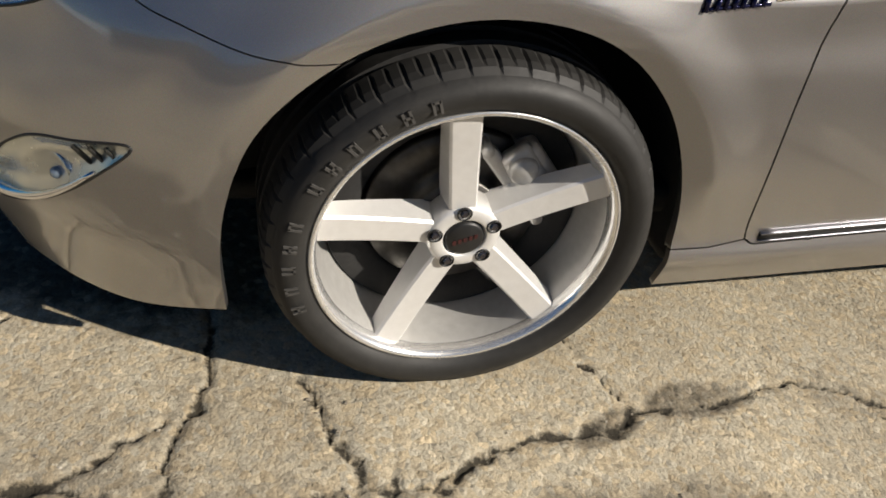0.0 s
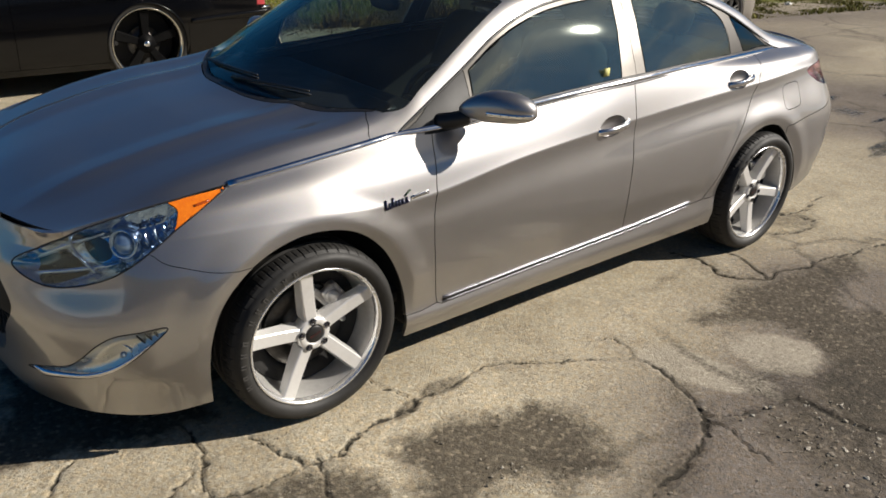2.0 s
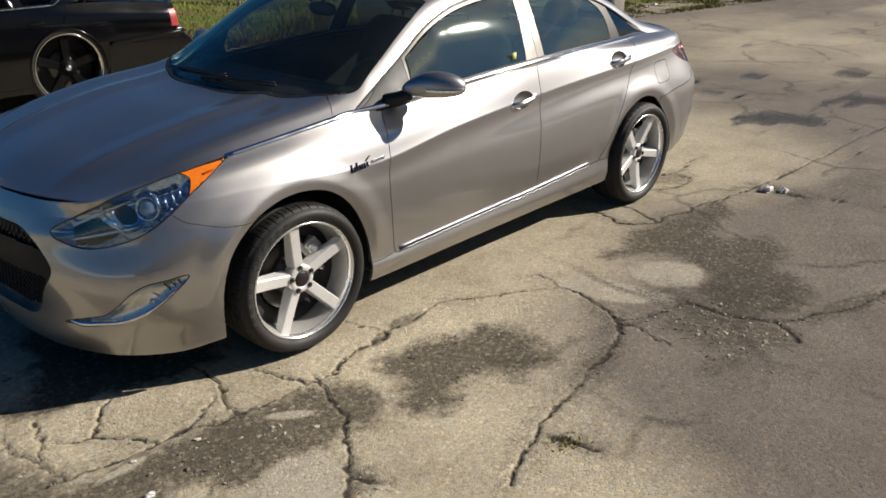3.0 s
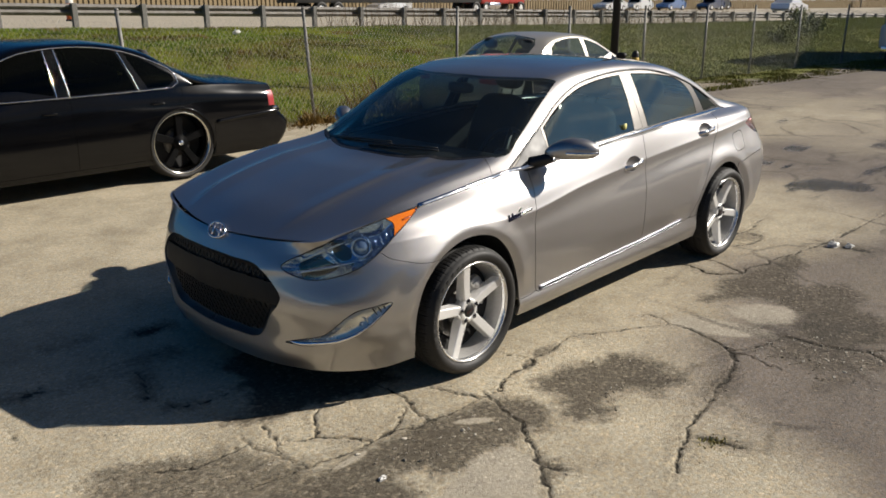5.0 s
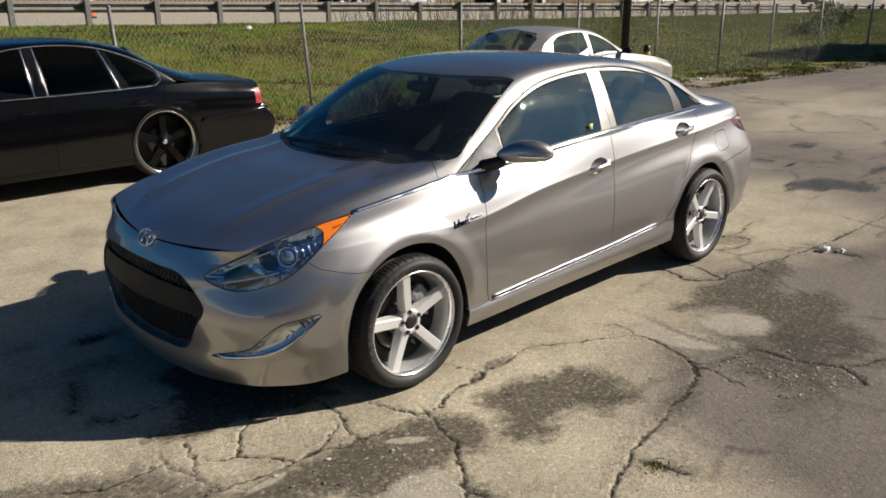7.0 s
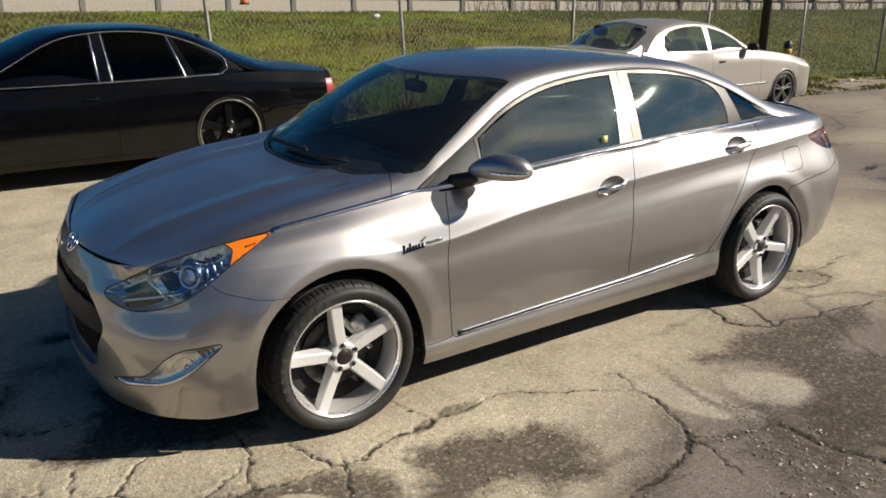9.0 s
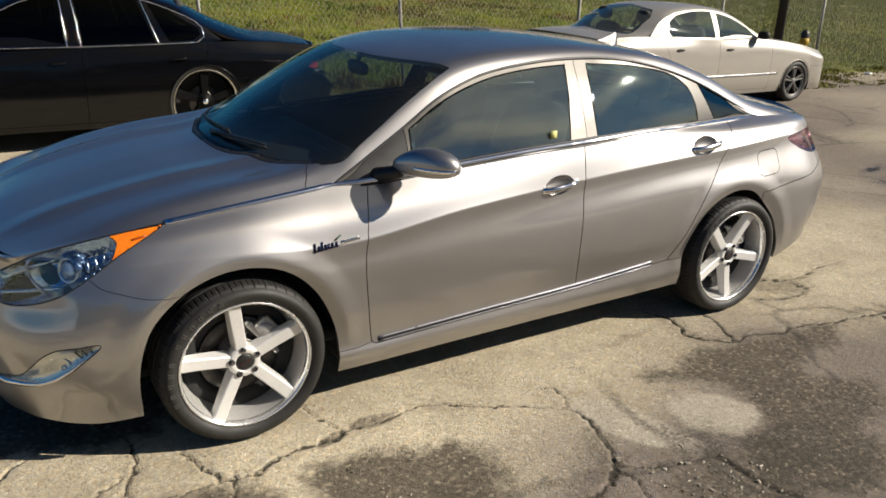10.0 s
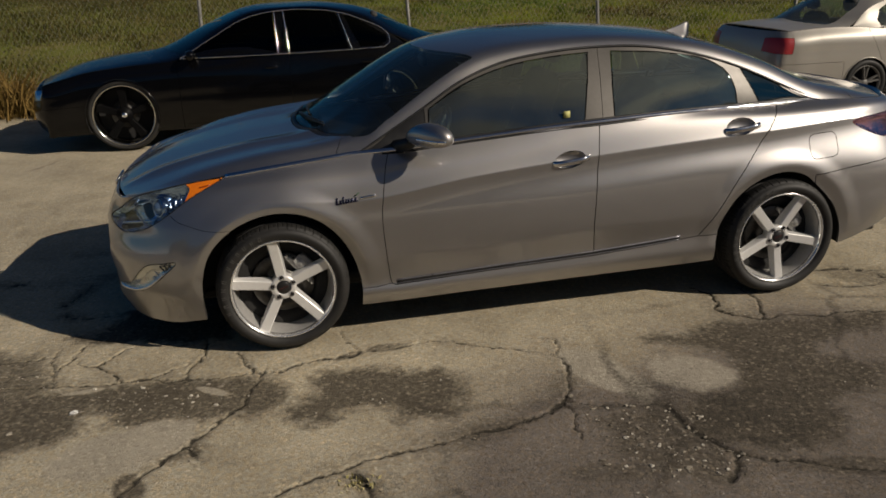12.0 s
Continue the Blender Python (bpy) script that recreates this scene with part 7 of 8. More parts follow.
def black_wheel(car, where, spec):
    wheel = new("wheel")
    wheel.parent, wheel.matrix_basis = car, where
    wheel["label"] = "large black wheel with a polished rim lip"
    part("tyre", tyre_shape(0.392, 0.325, -0.02, 0.22, 72, 2), RUBBER, wheel)
    part("rim_lip", lathe([(0.290, 0.06), (0.300, 0.02), (0.307, -0.015), (0.318, -0.030), (0.328, -0.034), (0.332, -0.028), (0.33, -0.01)], 72), POLISHED, wheel, "polished bright rim lip")
    part("rim_barrel", lathe([(0.290, 0.06), (0.30, 0.09), (0.30, 0.2), (0.325, 0.21)], 72), DARK_ALLOY, wheel)
    for k in range(5):
        part("spoke", spin(spoke_shape(0.05, 0.288, 0.06, 0.085, 0.02, 0.008, 0.04), 90 + 72 * k), DARK_ALLOY, wheel, smooth=False)
    part("hub", lathe([(0.0, 0.0), (0.035, 0.002), (0.04, 0.01), (0.085, 0.018), (0.09, 0.06)], 32), DARK_ALLOY, wheel)
    part("centre_cap", lathe([(0.0, -0.012), (0.025, -0.008), (0.03, 0.004)], 24), CHROME, wheel)
    part("brake_disc", lathe([(0.0, 0.09), (0.15, 0.09), (0.15, 0.11), (0.0, 0.11)], 40), STEEL, wheel)
    part("back_plate", lathe([(0.0, 0.15), (0.29, 0.15)], 40), LINER, wheel)


def silver_wheel(car, where, spec):
    wheel = new("wheel")
    wheel.parent, wheel.matrix_basis = car, where
    wheel["label"] = "dull grey multi-spoke alloy wheel"
    part("tyre", tyre_shape(0.302, 0.215, -0.01, 0.19, 72, 2), RUBBER, wheel)
    part("rim_lip", lathe([(0.195, 0.02), (0.202, -0.006), (0.214, -0.014), (0.219, -0.01), (0.219, 0.02)], 60), GUNMETAL, wheel)
    part("rim_barrel", lathe([(0.195, 0.02), (0.19, 0.05), (0.19, 0.17)], 48), DARK_ALLOY, wheel)
    for k in range(5):
        for da in (-9, 9):
            part("spoke", spin(spoke_shape(0.03, 0.2, 0.018, 0.02, -0.004, -0.006, 0.03), 90 + 72 * k + da), GUNMETAL, wheel, smooth=False)
    part("hub", lathe([(0.0, -0.01), (0.03, -0.008), (0.05, 0.0), (0.055, 0.04)], 28), GUNMETAL, wheel)
    part("back_plate", lathe([(0.0, 0.11), (0.185, 0.11)], 32), LINER, wheel)


BK_RAIL = [(0.60, 0.90, 0.945), (0.99, 0.84, 1.16), (1.25, 0.79, 1.30), (1.44, 0.755, 1.378), (1.75, 0.735, 1.425), (2.1, 0.735, 1.428), (2.42, 0.76, 1.385), (2.68, 0.80, 1.295), (2.98, 0.86, 1.13), (3.15, 0.90, 1.0)]
BK_BELT = [(0.60, 0.90, 0.945), (0.83, 0.925, 0.95), (1.83, 0.945, 0.953), (2.6, 0.94, 0.965), (2.95, 0.92, 0.975), (3.15, 0.90, 1.0)]
black_spec = dict(
    nose=-1.02, tail=4.43, tail_back=(0.14, 0.05, 0.0, 0.14, 0.15, 0.17), half=0.985, low=0.20, hub=0.395, arch=0.372, wheelbase=2.946,
    belt_all=[(-0.80, 0.84, 0.74), (-0.4, 0.88, 0.85), (0.1, 0.90, 0.91), (0.60, 0.90, 0.945), (1.83, 0.945, 0.953), (2.95, 0.92, 0.985), (3.4, 0.89, 0.985), (4.10, 0.86, 0.93)],
    mid=[(-0.92, 0.74), (-0.58, 0.87), (-0.1, 0.95), (0.33, 1.005), (0.95, 1.28), (1.35, 1.43), (1.9, 1.465), (2.4, 1.45), (2.85, 1.36), (3.3, 1.15), (3.7, 1.02), (4.02, 0.985), (4.23, 0.95)],
    edge=[(-0.80, 0.84, 0.74), (-0.4, 0.88, 0.85), (0.1, 0.90, 0.91), (0.62, 0.90, 0.95), (1.1, 0.82, 1.22), (1.44, 0.755, 1.378), (1.9, 0.735, 1.43), (2.3, 0.75, 1.405), (2.68, 0.80, 1.295), (2.98, 0.86, 1.13), (3.35, 0.89, 0.99), (3.75, 0.88, 0.965), (4.10, 0.86, 0.93)],
    crown=[0.8, 0.8, 0.8, 0.7, 0.5, 0.5, 0.5, 0.5, 0.5, 0.5, 0.6, 0.8, 0.8],
    cowl=0.36, boot=3.72, doors=(0.62, 1.83, 2.95),
    screen=[(0.42, 0.0), (0.50, 0.45), (0.66, 0.78), (1.0, 0.74), (1.36, 0.66), (1.30, 0.4), (1.24, 0.0)], backlight=[(2.72, 0.0), (2.78, 0.5), (3.0, 0.62), (3.5, 0.66), (3.62, 0.4), (3.65, 0.0)],
    belt=BK_BELT, rail=BK_RAIL,
    panes=[([(0.72, 0.90, 0.985), (1.0, 0.84, 1.145), (1.25, 0.79, 1.28), (1.45, 0.755, 1.355), (1.69, 0.735, 1.402), (1.70, 0.93, 0.985)], False), ([(1.825, 0.74, 1.41), (2.2, 0.74, 1.40), (2.385, 0.76, 1.365), (2.50, 0.93, 0.99), (1.85, 0.93, 0.98)], False), ([(2.47, 0.77, 1.345), (2.66, 0.80, 1.275), (2.93, 0.86, 1.115), (2.94, 0.90, 1.05), (2.86, 0.92, 1.0), (2.63, 0.92, 0.995)], False)],
    trims=[[(0.66, 0.92, 0.965), (1.83, 0.945, 0.967), (2.6, 0.94, 0.978), (2.9, 0.92, 0.985)], [(2.9, 0.92, 0.985), (2.97, 0.90, 1.03), (2.965, 0.87, 1.11), (2.68, 0.80, 1.285), (2.42, 0.76, 1.375), (2.1, 0.735, 1.418), (1.75, 0.735, 1.415), (1.44, 0.755, 1.368), (0.99, 0.84, 1.15), (0.66, 0.9, 0.965)], [(1.715, 0.94, 0.97), (1.705, 0.735, 1.41)], [(1.835, 0.94, 0.97), (1.805, 0.735, 1.415)], [(2.53, 0.93, 0.98), (2.41, 0.76, 1.37)]],
    handles=[(1.62, 0.982, 0.83), (2.70, 0.985, 0.84)], handle_mat=PAINT_BLACK, mirror=(0.78, 0.93, 1.0), mirror_mat=PAINT_BLACK,
    moulds=[], bars=[([(3.37, 0.985, 0.585), (3.7, 0.98, 0.61), (4.05, 0.95, 0.63), (4.22, 0.90, 0.635), (4.36, 0.75, 0.635), (4.42, 0.4, 0.635), (4.43, 0.0, 0.635)], PAINT_BLACK, 0.045, 0.022, "bumper_bar"), ([(4.10, 0.95, 0.672), (4.22, 0.90, 0.675), (4.36, 0.75, 0.675), (4.42, 0.4, 0.675), (4.43, 0.0, 0.675)], CHROME, 0.022, 0.030, "bumper_strip")],
    tail_lamp=[(4.06, 0.935, 0.885), (4.17, 0.84, 0.885), (4.25, 0.6, 0.88), (4.26, 0.6, 0.70), (4.18, 0.86, 0.69), (4.06, 0.945, 0.70)], headlamp=[(-0.80, 0.86, 0.70), (-0.92, 0.7, 0.70), (-0.97, 0.5, 0.70), (-0.98, 0.5, 0.58), (-0.93, 0.74, 0.58), (-0.82, 0.9, 0.60)],
    seats=(1.25, 2.15), seat_drop=-0.04, tuck=0.066)
plain_sedan("black_sedan", "glossy black lowered sedan with large wheels and bright trim", Matrix.Translation((-1.61, 6.325, 0.0)), black_spec, PAINT_BLACK, TINT_DARK, CHROME, black_wheel)

WH_RAIL = [(0.78, 0.80, 0.93), (1.05, 0.74, 1.07), (1.42, 0.67, 1.235), (1.85, 0.625, 1.31), (2.2, 0.625, 1.305), (2.55, 0.66, 1.25), (2.80, 0.72, 1.15), (2.98, 0.78, 0.99)]
WH_BELT = [(0.78, 0.80, 0.93), (1.3, 0.83, 0.925), (2.0, 0.845, 0.935), (2.6, 0.82, 0.955), (2.98, 0.78, 0.99)]
white_spec = dict(
    nose=-0.86, tail=4.05, tail_back=(0.10, 0.04, 0.0, 0.01, 0.04, 0.09), half=0.885, low=0.17, hub=0.30, arch=0.315, wheelbase=2.77,
    belt_all=[(-0.64, 0.72, 0.70), (-0.3, 0.77, 0.79), (0.2, 0.79, 0.865), (0.78, 0.80, 0.925), (2.0, 0.845, 0.935), (2.98, 0.78, 0.985), (3.4, 0.76, 0.985), (3.80, 0.74, 0.96)],
    mid=[(-0.74, 0.70), (-0.45, 0.80), (0.0, 0.885), (0.5, 0.945), (1.05, 1.19), (1.5, 1.335), (2.0, 1.375), (2.4, 1.37), (2.8, 1.31), (3.2, 1.15), (3.5, 1.035), (3.75, 1.02), (3.95, 0.995)],
    edge=[(-0.64, 0.72, 0.70), (-0.3, 0.77, 0.79), (0.2, 0.79, 0.865), (0.78, 0.80, 0.93), (1.15, 0.72, 1.12), (1.5, 0.655, 1.255), (1.95, 0.62, 1.315), (2.25, 0.63, 1.30), (2.55, 0.66, 1.25), (2.80, 0.72, 1.15), (3.05, 0.77, 0.99), (3.4, 0.76, 0.985), (3.80, 0.74, 0.96)],
    crown=[0.8, 0.8, 0.8, 0.7, 0.5, 0.5, 0.5, 0.5, 0.5, 0.5, 0.6, 0.8, 0.8],
    cowl=0.52, boot=3.48, doors=(0.62, 1.72, 2.72),
    screen=[(0.58, 0.0), (0.64, 0.4), (0.80, 0.70), (1.1, 0.66), (1.42, 0.58), (1.38, 0.35), (1.34, 0.0)], backlight=[(2.62, 0.0), (2.66, 0.45), (2.80, 0.56), (3.25, 0.62), (3.38, 0.4), (3.42, 0.0)],
    belt=WH_BELT, rail=WH_RAIL,
    panes=[([(0.92, 0.80, 0.955), (1.1, 0.74, 1.07), (1.44, 0.67, 1.215), (1.68, 0.635, 1.27), (1.73, 0.83, 0.955)], False), ([(1.78, 0.63, 1.285), (2.15, 0.63, 1.285), (2.45, 0.65, 1.24), (2.60, 0.69, 1.17), (2.66, 0.76, 1.05), (2.62, 0.81, 0.98), (1.80, 0.83, 0.955)], False)],
    trims=[[(0.84, 0.81, 0.945), (1.3, 0.83, 0.938), (2.0, 0.845, 0.948), (2.62, 0.82, 0.968)]],
    handles=[(1.52, 0.875, 0.80), (2.48, 0.875, 0.815)], handle_mat=TRIM_SATIN, mirror=(0.92, 0.83, 0.985), mirror_mat=TRIM_SATIN,
    moulds=[([(0.45, 0.885, 0.44), (1.4, 0.885, 0.44), (2.35, 0.885, 0.44)], CHROME, 0.025)], bars=[],
    tail_lamp=[(3.78, 0.80, 0.88), (3.92, 0.68, 0.89), (3.99, 0.5, 0.885), (4.0, 0.5, 0.72), (3.93, 0.7, 0.70), (3.80, 0.82, 0.70)], headlamp=[(-0.62, 0.76, 0.66), (-0.76, 0.6, 0.67), (-0.83, 0.4, 0.66), (-0.84, 0.4, 0.57), (-0.78, 0.64, 0.56), (-0.64, 0.80, 0.58)],
    seats=(1.2, 2.05), seat_drop=-0.10, tuck=0.035)
plain_sedan("beige_sedan", "pearl beige sedan with dark handles parked along the fence", Matrix.Translation((9.95, 5.74, 0.0)) @ Matrix.Rotation(math.pi, 4, "Z"), white_spec, PAINT_WHITE, GLASS_LIGHT, TRIM, silver_wheel)


# ---- fence, bank, guardrail, road and what stands beyond ----
GALV = mottled("galvanised_steel", (0.26, 0.255, 0.24), (0.15, 0.14, 0.12), 0.6, 14, 0.4)
WIRE = mottled("chain_link_wire", (0.50, 0.49, 0.45), (0.32, 0.31, 0.28), 0.5, 30, 0.3)
RUSTY = mottled("weathered_rail_steel", (0.27, 0.26, 0.24), (0.17, 0.145, 0.12), 0.7, 5, 0.15)
POST_GREY = mottled("weathered_post", (0.13, 0.125, 0.115), (0.20, 0.19, 0.17), 0.8, 6, bump=0.003)
fence = thing("chain_link_fence", "old galvanised chain-link fence, slightly leaning, along the weedy bank", "fence")
posts = [(-13.2, 0.0, 0.0), (-10.2, 0.01, 0.0), (-7.1, -0.02, 0.02), (-4.0, 0.03, 0.0), (-0.95, 0.05, 0.02), (2.06, -0.075, 0.03), (4.90, -0.11, 0.03), (7.93, 0.01, 0.0), (11.0, 0.02, 0.01), (13.6, -0.03, 0.0), (16.1, 0.02, 0.0), (18.4, 0.05, 0.02), (21.0, -0.08, 0.0), (24.0, 0.03, 0.0), (27.0, 0.0, 0.0), (30.0, 0.02, 0.0), (33.5, 0.0, 0.0)]
for x, lx, ly in posts:
    y = FENCE(x)
    h = 1.74
    p = part("fence_post", rod((x - lx * 0.0, y, -0.1), (x + lx, y + ly, h), 0.026, 10), GALV, fence)
    part("post_cap", blob(0.032, 0.032, 0.022, 10, 6, 2.0, (x + lx, y + ly, h)), GALV, p)
V, F = [], []
span = np.arange(-13.5, 34, 0.070)
for x in span:
    for lean in (-1, 1):
        n = 5
        base = len(V)
        for k in range(n + 1):
            s = k / n
            xx = x + lean * s * 1.0
            sag = 0.05 * math.sin(xx * 0.9) * s + 0.03 * math.sin(xx * 2.3)
            z = 0.02 + 1.62 * s + (0.05 * math.sin(xx * 1.7) - 0.06 * (1 - abs((xx * 0.33) % 1 * 2 - 1))) * s
            for a in range(3):
                t = 2.1 * a
                V.append((xx, FENCE(xx) + sag + 0.0021 * math.cos(t), z + 0.0021 * math.sin(t)))
        for k in range(n):
            for a in range(3):
                b = (a + 1) % 3
                F.append((base + k * 3 + a, base + k * 3 + b, base + (k + 1) * 3 + b, base + (k + 1) * 3 + a))
link = part("chain_link", (np.array(V), F), WIRE, fence, "diamond-pattern galvanised wire", smooth=False)
link["kind"] = "stuff"

# guardrail
rail = thing("guardrail", "weathered steel highway guardrail on posts above the grass bank", "guardrail")


def rail_z(x):
    return 1.77 - 0.0142 * (x - 6.4)


P = np.array([(x, RAILY(x), rail_z(x)) for x in np.linspace(-40, 110, 76)])
prof = [(0.0, 0.0), (-0.05, -0.03), (-0.085, -0.08), (-0.05, -0.125), (-0.005, -0.155), (-0.05, -0.185), (-0.085, -0.23), (-0.05, -0.28), (0.0, -0.31), (0.012, -0.155)]
V = np.concatenate([P + np.array((0, a, b)) for a, b in prof]).reshape(len(prof), len(P), 3).transpose(1, 0, 2).reshape(-1, 3)
m = len(prof)
part("rail_beam", (V, [(i * m + j, i * m + (j + 1) % m, (i + 1) * m + (j + 1) % m, (i + 1) * m + j) for i in range(len(P) - 1) for j in range(m)]), RUSTY, rail, "corrugated steel beam", smooth=False)
x = 6.4 - 1.9 * 20
while x < 100:
    y, z = RAILY(x), rail_z(x)
    p = part("rail_post", box(x - 0.075, y - 0.10 - 0.12, 0.4, x + 0.075, y - 0.095, z + 0.02, 0.012, 1), POST_GREY, rail, smooth=False)
    part("rail_block", box(x - 0.07, y - 0.098, z - 0.33, x + 0.07, y - 0.005, z - 0.01, 0.01, 1), POST_GREY, p, smooth=False)
    x += 1.9

# grass and weeds on the bank, and tufts along the lot's edge


def grass_material():
    m = Mat("grass_blades", (0.1, 0.14, 0.03), 0.75)
    g = m.node("ShaderNodeNewGeometry")
    rnd = g.outputs["Random Per Island"]
    lush = m.ramp(rnd, (0.0, (0.085, 0.145, 0.010)), (0.6, (0.135, 0.205, 0.016)), (1.0, (0.22, 0.26, 0.036)))
    lime = m.ramp(rnd, (0.0, (0.18, 0.23, 0.014)), (0.6, (0.27, 0.32, 0.024)), (1.0, (0.38, 0.38, 0.055)))
    straw = m.ramp(rnd, (0.0, (0.12, 0.105, 0.024)), (0.6, (0.19, 0.145, 0.04)), (1.0, (0.28, 0.19, 0.07)))
    rust = m.ramp(rnd, (0.0, (0.11, 0.06, 0.018)), (0.6, (0.19, 0.10, 0.03)), (1.0, (0.26, 0.15, 0.05)))
    c = m.mix(m.ramp(m.noise(0.55, 4, 0.6), (0.42, 0.0), (0.58, 1.0)), lush, lime)
    c = m.mix(m.ramp(m.noise(0.32, 5, 0.65, (1.0, 1.6, 1.0)), (0.50, 0.0), (0.62, 0.85)), c, straw)
    c = m.mix(m.ramp(m.noise(0.8, 5, 0.7), (0.54, 0.0), (0.64, 0.85)), c, rust)
    c = m.mix(1.0, c, m.ramp(m.noise(0.45, 5, 0.65, (1.0, 1.4, 1.0)), (0.36, 0.42), (0.52, 1.0), (0.66, 1.30)), "MULTIPLY")
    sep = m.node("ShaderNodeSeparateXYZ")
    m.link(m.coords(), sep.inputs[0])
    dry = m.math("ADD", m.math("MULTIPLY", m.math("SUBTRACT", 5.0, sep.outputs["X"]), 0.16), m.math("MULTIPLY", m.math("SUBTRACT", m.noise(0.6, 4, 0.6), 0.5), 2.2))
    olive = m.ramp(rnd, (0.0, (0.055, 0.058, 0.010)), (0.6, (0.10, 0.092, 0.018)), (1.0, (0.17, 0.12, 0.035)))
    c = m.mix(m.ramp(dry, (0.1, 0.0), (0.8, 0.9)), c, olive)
    dull = m.math("ADD", m.math("MULTIPLY", m.math("SUBTRACT", sep.outputs["X"], 11.0), 0.14), m.math("MULTIPLY", m.math("SUBTRACT", m.noise(0.5, 4, 0.6), 0.5), 2.0))
    sage = m.ramp(rnd, (0.0, (0.060, 0.078, 0.022)), (0.6, (0.105, 0.118, 0.038)), (1.0, (0.18, 0.165, 0.07)))
    c = m.mix(m.ramp(dull, (0.1, 0.0), (0.8, 0.85)), c, sage)
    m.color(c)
    tl = m.node("ShaderNodeBsdfTranslucent")
    mx = m.node("ShaderNodeMixShader", Fac=0.45)
    m.link(c, tl.inputs["Color"])
    m.link(m.b.outputs[0], mx.inputs[1])
    m.link(tl.outputs[0], mx.inputs[2])
    m.link(mx.outputs[0], m.out.inputs["Surface"])
    return m.m


def leaf_material(name, lo, hi):
    m = Mat(name, lo, 0.7)
    g = m.node("ShaderNodeNewGeometry")
    m.color(m.ramp(g.outputs["Random Per Island"], (0.0, lo), (1.0, hi)))
    m.b.inputs["Specular IOR Level"].default_value = 0.12
    return m.m


def blades(n, seed, place, tall):
    """Many bent blades: three-sided tapering leaves, each its own island."""
    r = np.random.RandomState(seed)
    X, Y, Z, h = place(r, n)
    a = r.rand(n) * 2 * np.pi
    w = (0.005 + 0.012 * r.rand(n)) * (1.0 if n > 1000 else 0.35)
    h = h * tall * (0.5 + r.rand(n))
    bx, by = np.cos(a), np.sin(a)
    lean = (0.25 + 0.7 * r.rand(n)) * h
    b = r.rand(n) * 2 * np.pi
    lx, ly = np.cos(b) * lean, np.sin(b) * lean
    V = np.empty((n, 5, 3))
    V[:, 0] = np.stack([X - bx * w, Y - by * w, Z - 0.02], 1)
    V[:, 1] = np.stack([X + bx * w, Y + by * w, Z - 0.02], 1)
    V[:, 2] = np.stack([X + lx * 0.35 + bx * w * 0.8, Y + ly * 0.35 + by * w * 0.8, Z + h * 0.6], 1)
    V[:, 3] = np.stack([X + lx * 0.35 - bx * w * 0.8, Y + ly * 0.35 - by * w * 0.8, Z + h * 0.6], 1)
    V[:, 4] = np.stack([X + lx, Y + ly, Z + h], 1)
    base = np.arange(n)[:, None] * 5
    q = (base + np.array([0, 1, 2, 3])).tolist()
    t = (base + np.array([3, 2, 4])).tolist()
    me = bpy.data.meshes.new("grass")
    me.from_pydata(V.reshape(-1, 3).tolist(), [], q + t)
    me.update()
    return me


def bank(r, n):
    x = r.uniform(-16, 58, n)
    s = r.rand(n) ** 0.8
    y0, y1 = FENCE(x) + 0.1, RAILY(x) - 0.4
    y = y0 + (y1 - y0) * s
    tuft = N1.fbm(x * 0.9, y * 0.9, 3)
    return x, y, lot_height(x, y) + 0.03, np.clip(0.35 + 1.6 * (tuft - 0.3), 0.2, 1.4)


def verge(r, n):
    x = r.uniform(11, 34, n)
    y = FENCE(x) + r.uniform(-1.7, 0.3, n)
    tuft = N2.fbm(x * 2.0, y * 2.0, 3)
    return x, y, lot_height(x, y), np.clip(0.15 + 2.2 * (tuft - 0.38), 0.05, 1.5)


def fence_foot(r, n):
    x = r.uniform(-14, 11.5, n)
    y = FENCE(x) + r.normal(0.0, 0.22, n)
    tuft = N2.fbm(x * 1.4, y * 2.0, 3)
    return x, y, lot_height(x, y), np.clip(0.10 + 3.0 * (tuft - 0.42), 0.04, 1.6)


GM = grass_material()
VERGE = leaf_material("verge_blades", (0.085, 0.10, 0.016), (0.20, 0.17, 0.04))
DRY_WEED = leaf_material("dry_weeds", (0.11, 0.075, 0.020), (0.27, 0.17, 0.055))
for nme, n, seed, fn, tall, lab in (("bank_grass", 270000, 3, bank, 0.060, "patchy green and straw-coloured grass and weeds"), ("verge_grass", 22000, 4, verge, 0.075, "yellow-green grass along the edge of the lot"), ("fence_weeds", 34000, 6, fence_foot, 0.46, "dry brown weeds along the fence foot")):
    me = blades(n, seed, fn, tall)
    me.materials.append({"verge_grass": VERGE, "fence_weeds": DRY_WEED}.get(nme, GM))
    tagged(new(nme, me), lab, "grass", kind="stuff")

# brown stalks by the guardrail
r = np.random.RandomState(12)
V, F = [], []
for k in range(700):
    x = r.uniform(14, 40)
    y = RAILY(x) - r.uniform(0.2, 1.6)
    z = float(lot_height(np.array(x), np.array(y)))
    h = r.uniform(0.4, 1.1)
    s = rod((x, y, z), (x + r.normal(0, 0.2), y + r.normal(0, 0.2), z + h), 0.008, 3, 0.003)
    F += [tuple(i + len(V) for i in f) for f in s[1]]
    V += s[0].tolist()
me = mesh("dry_stalks", V, F, False)
me.materials.append(mottled("dry_stalk", (0.16, 0.10, 0.05), (0.24, 0.17, 0.09), 0.9, 3))
tagged(new("dry_stalks", me), "tall dry brown weed stalks below the guardrail", "weeds", kind="stuff")

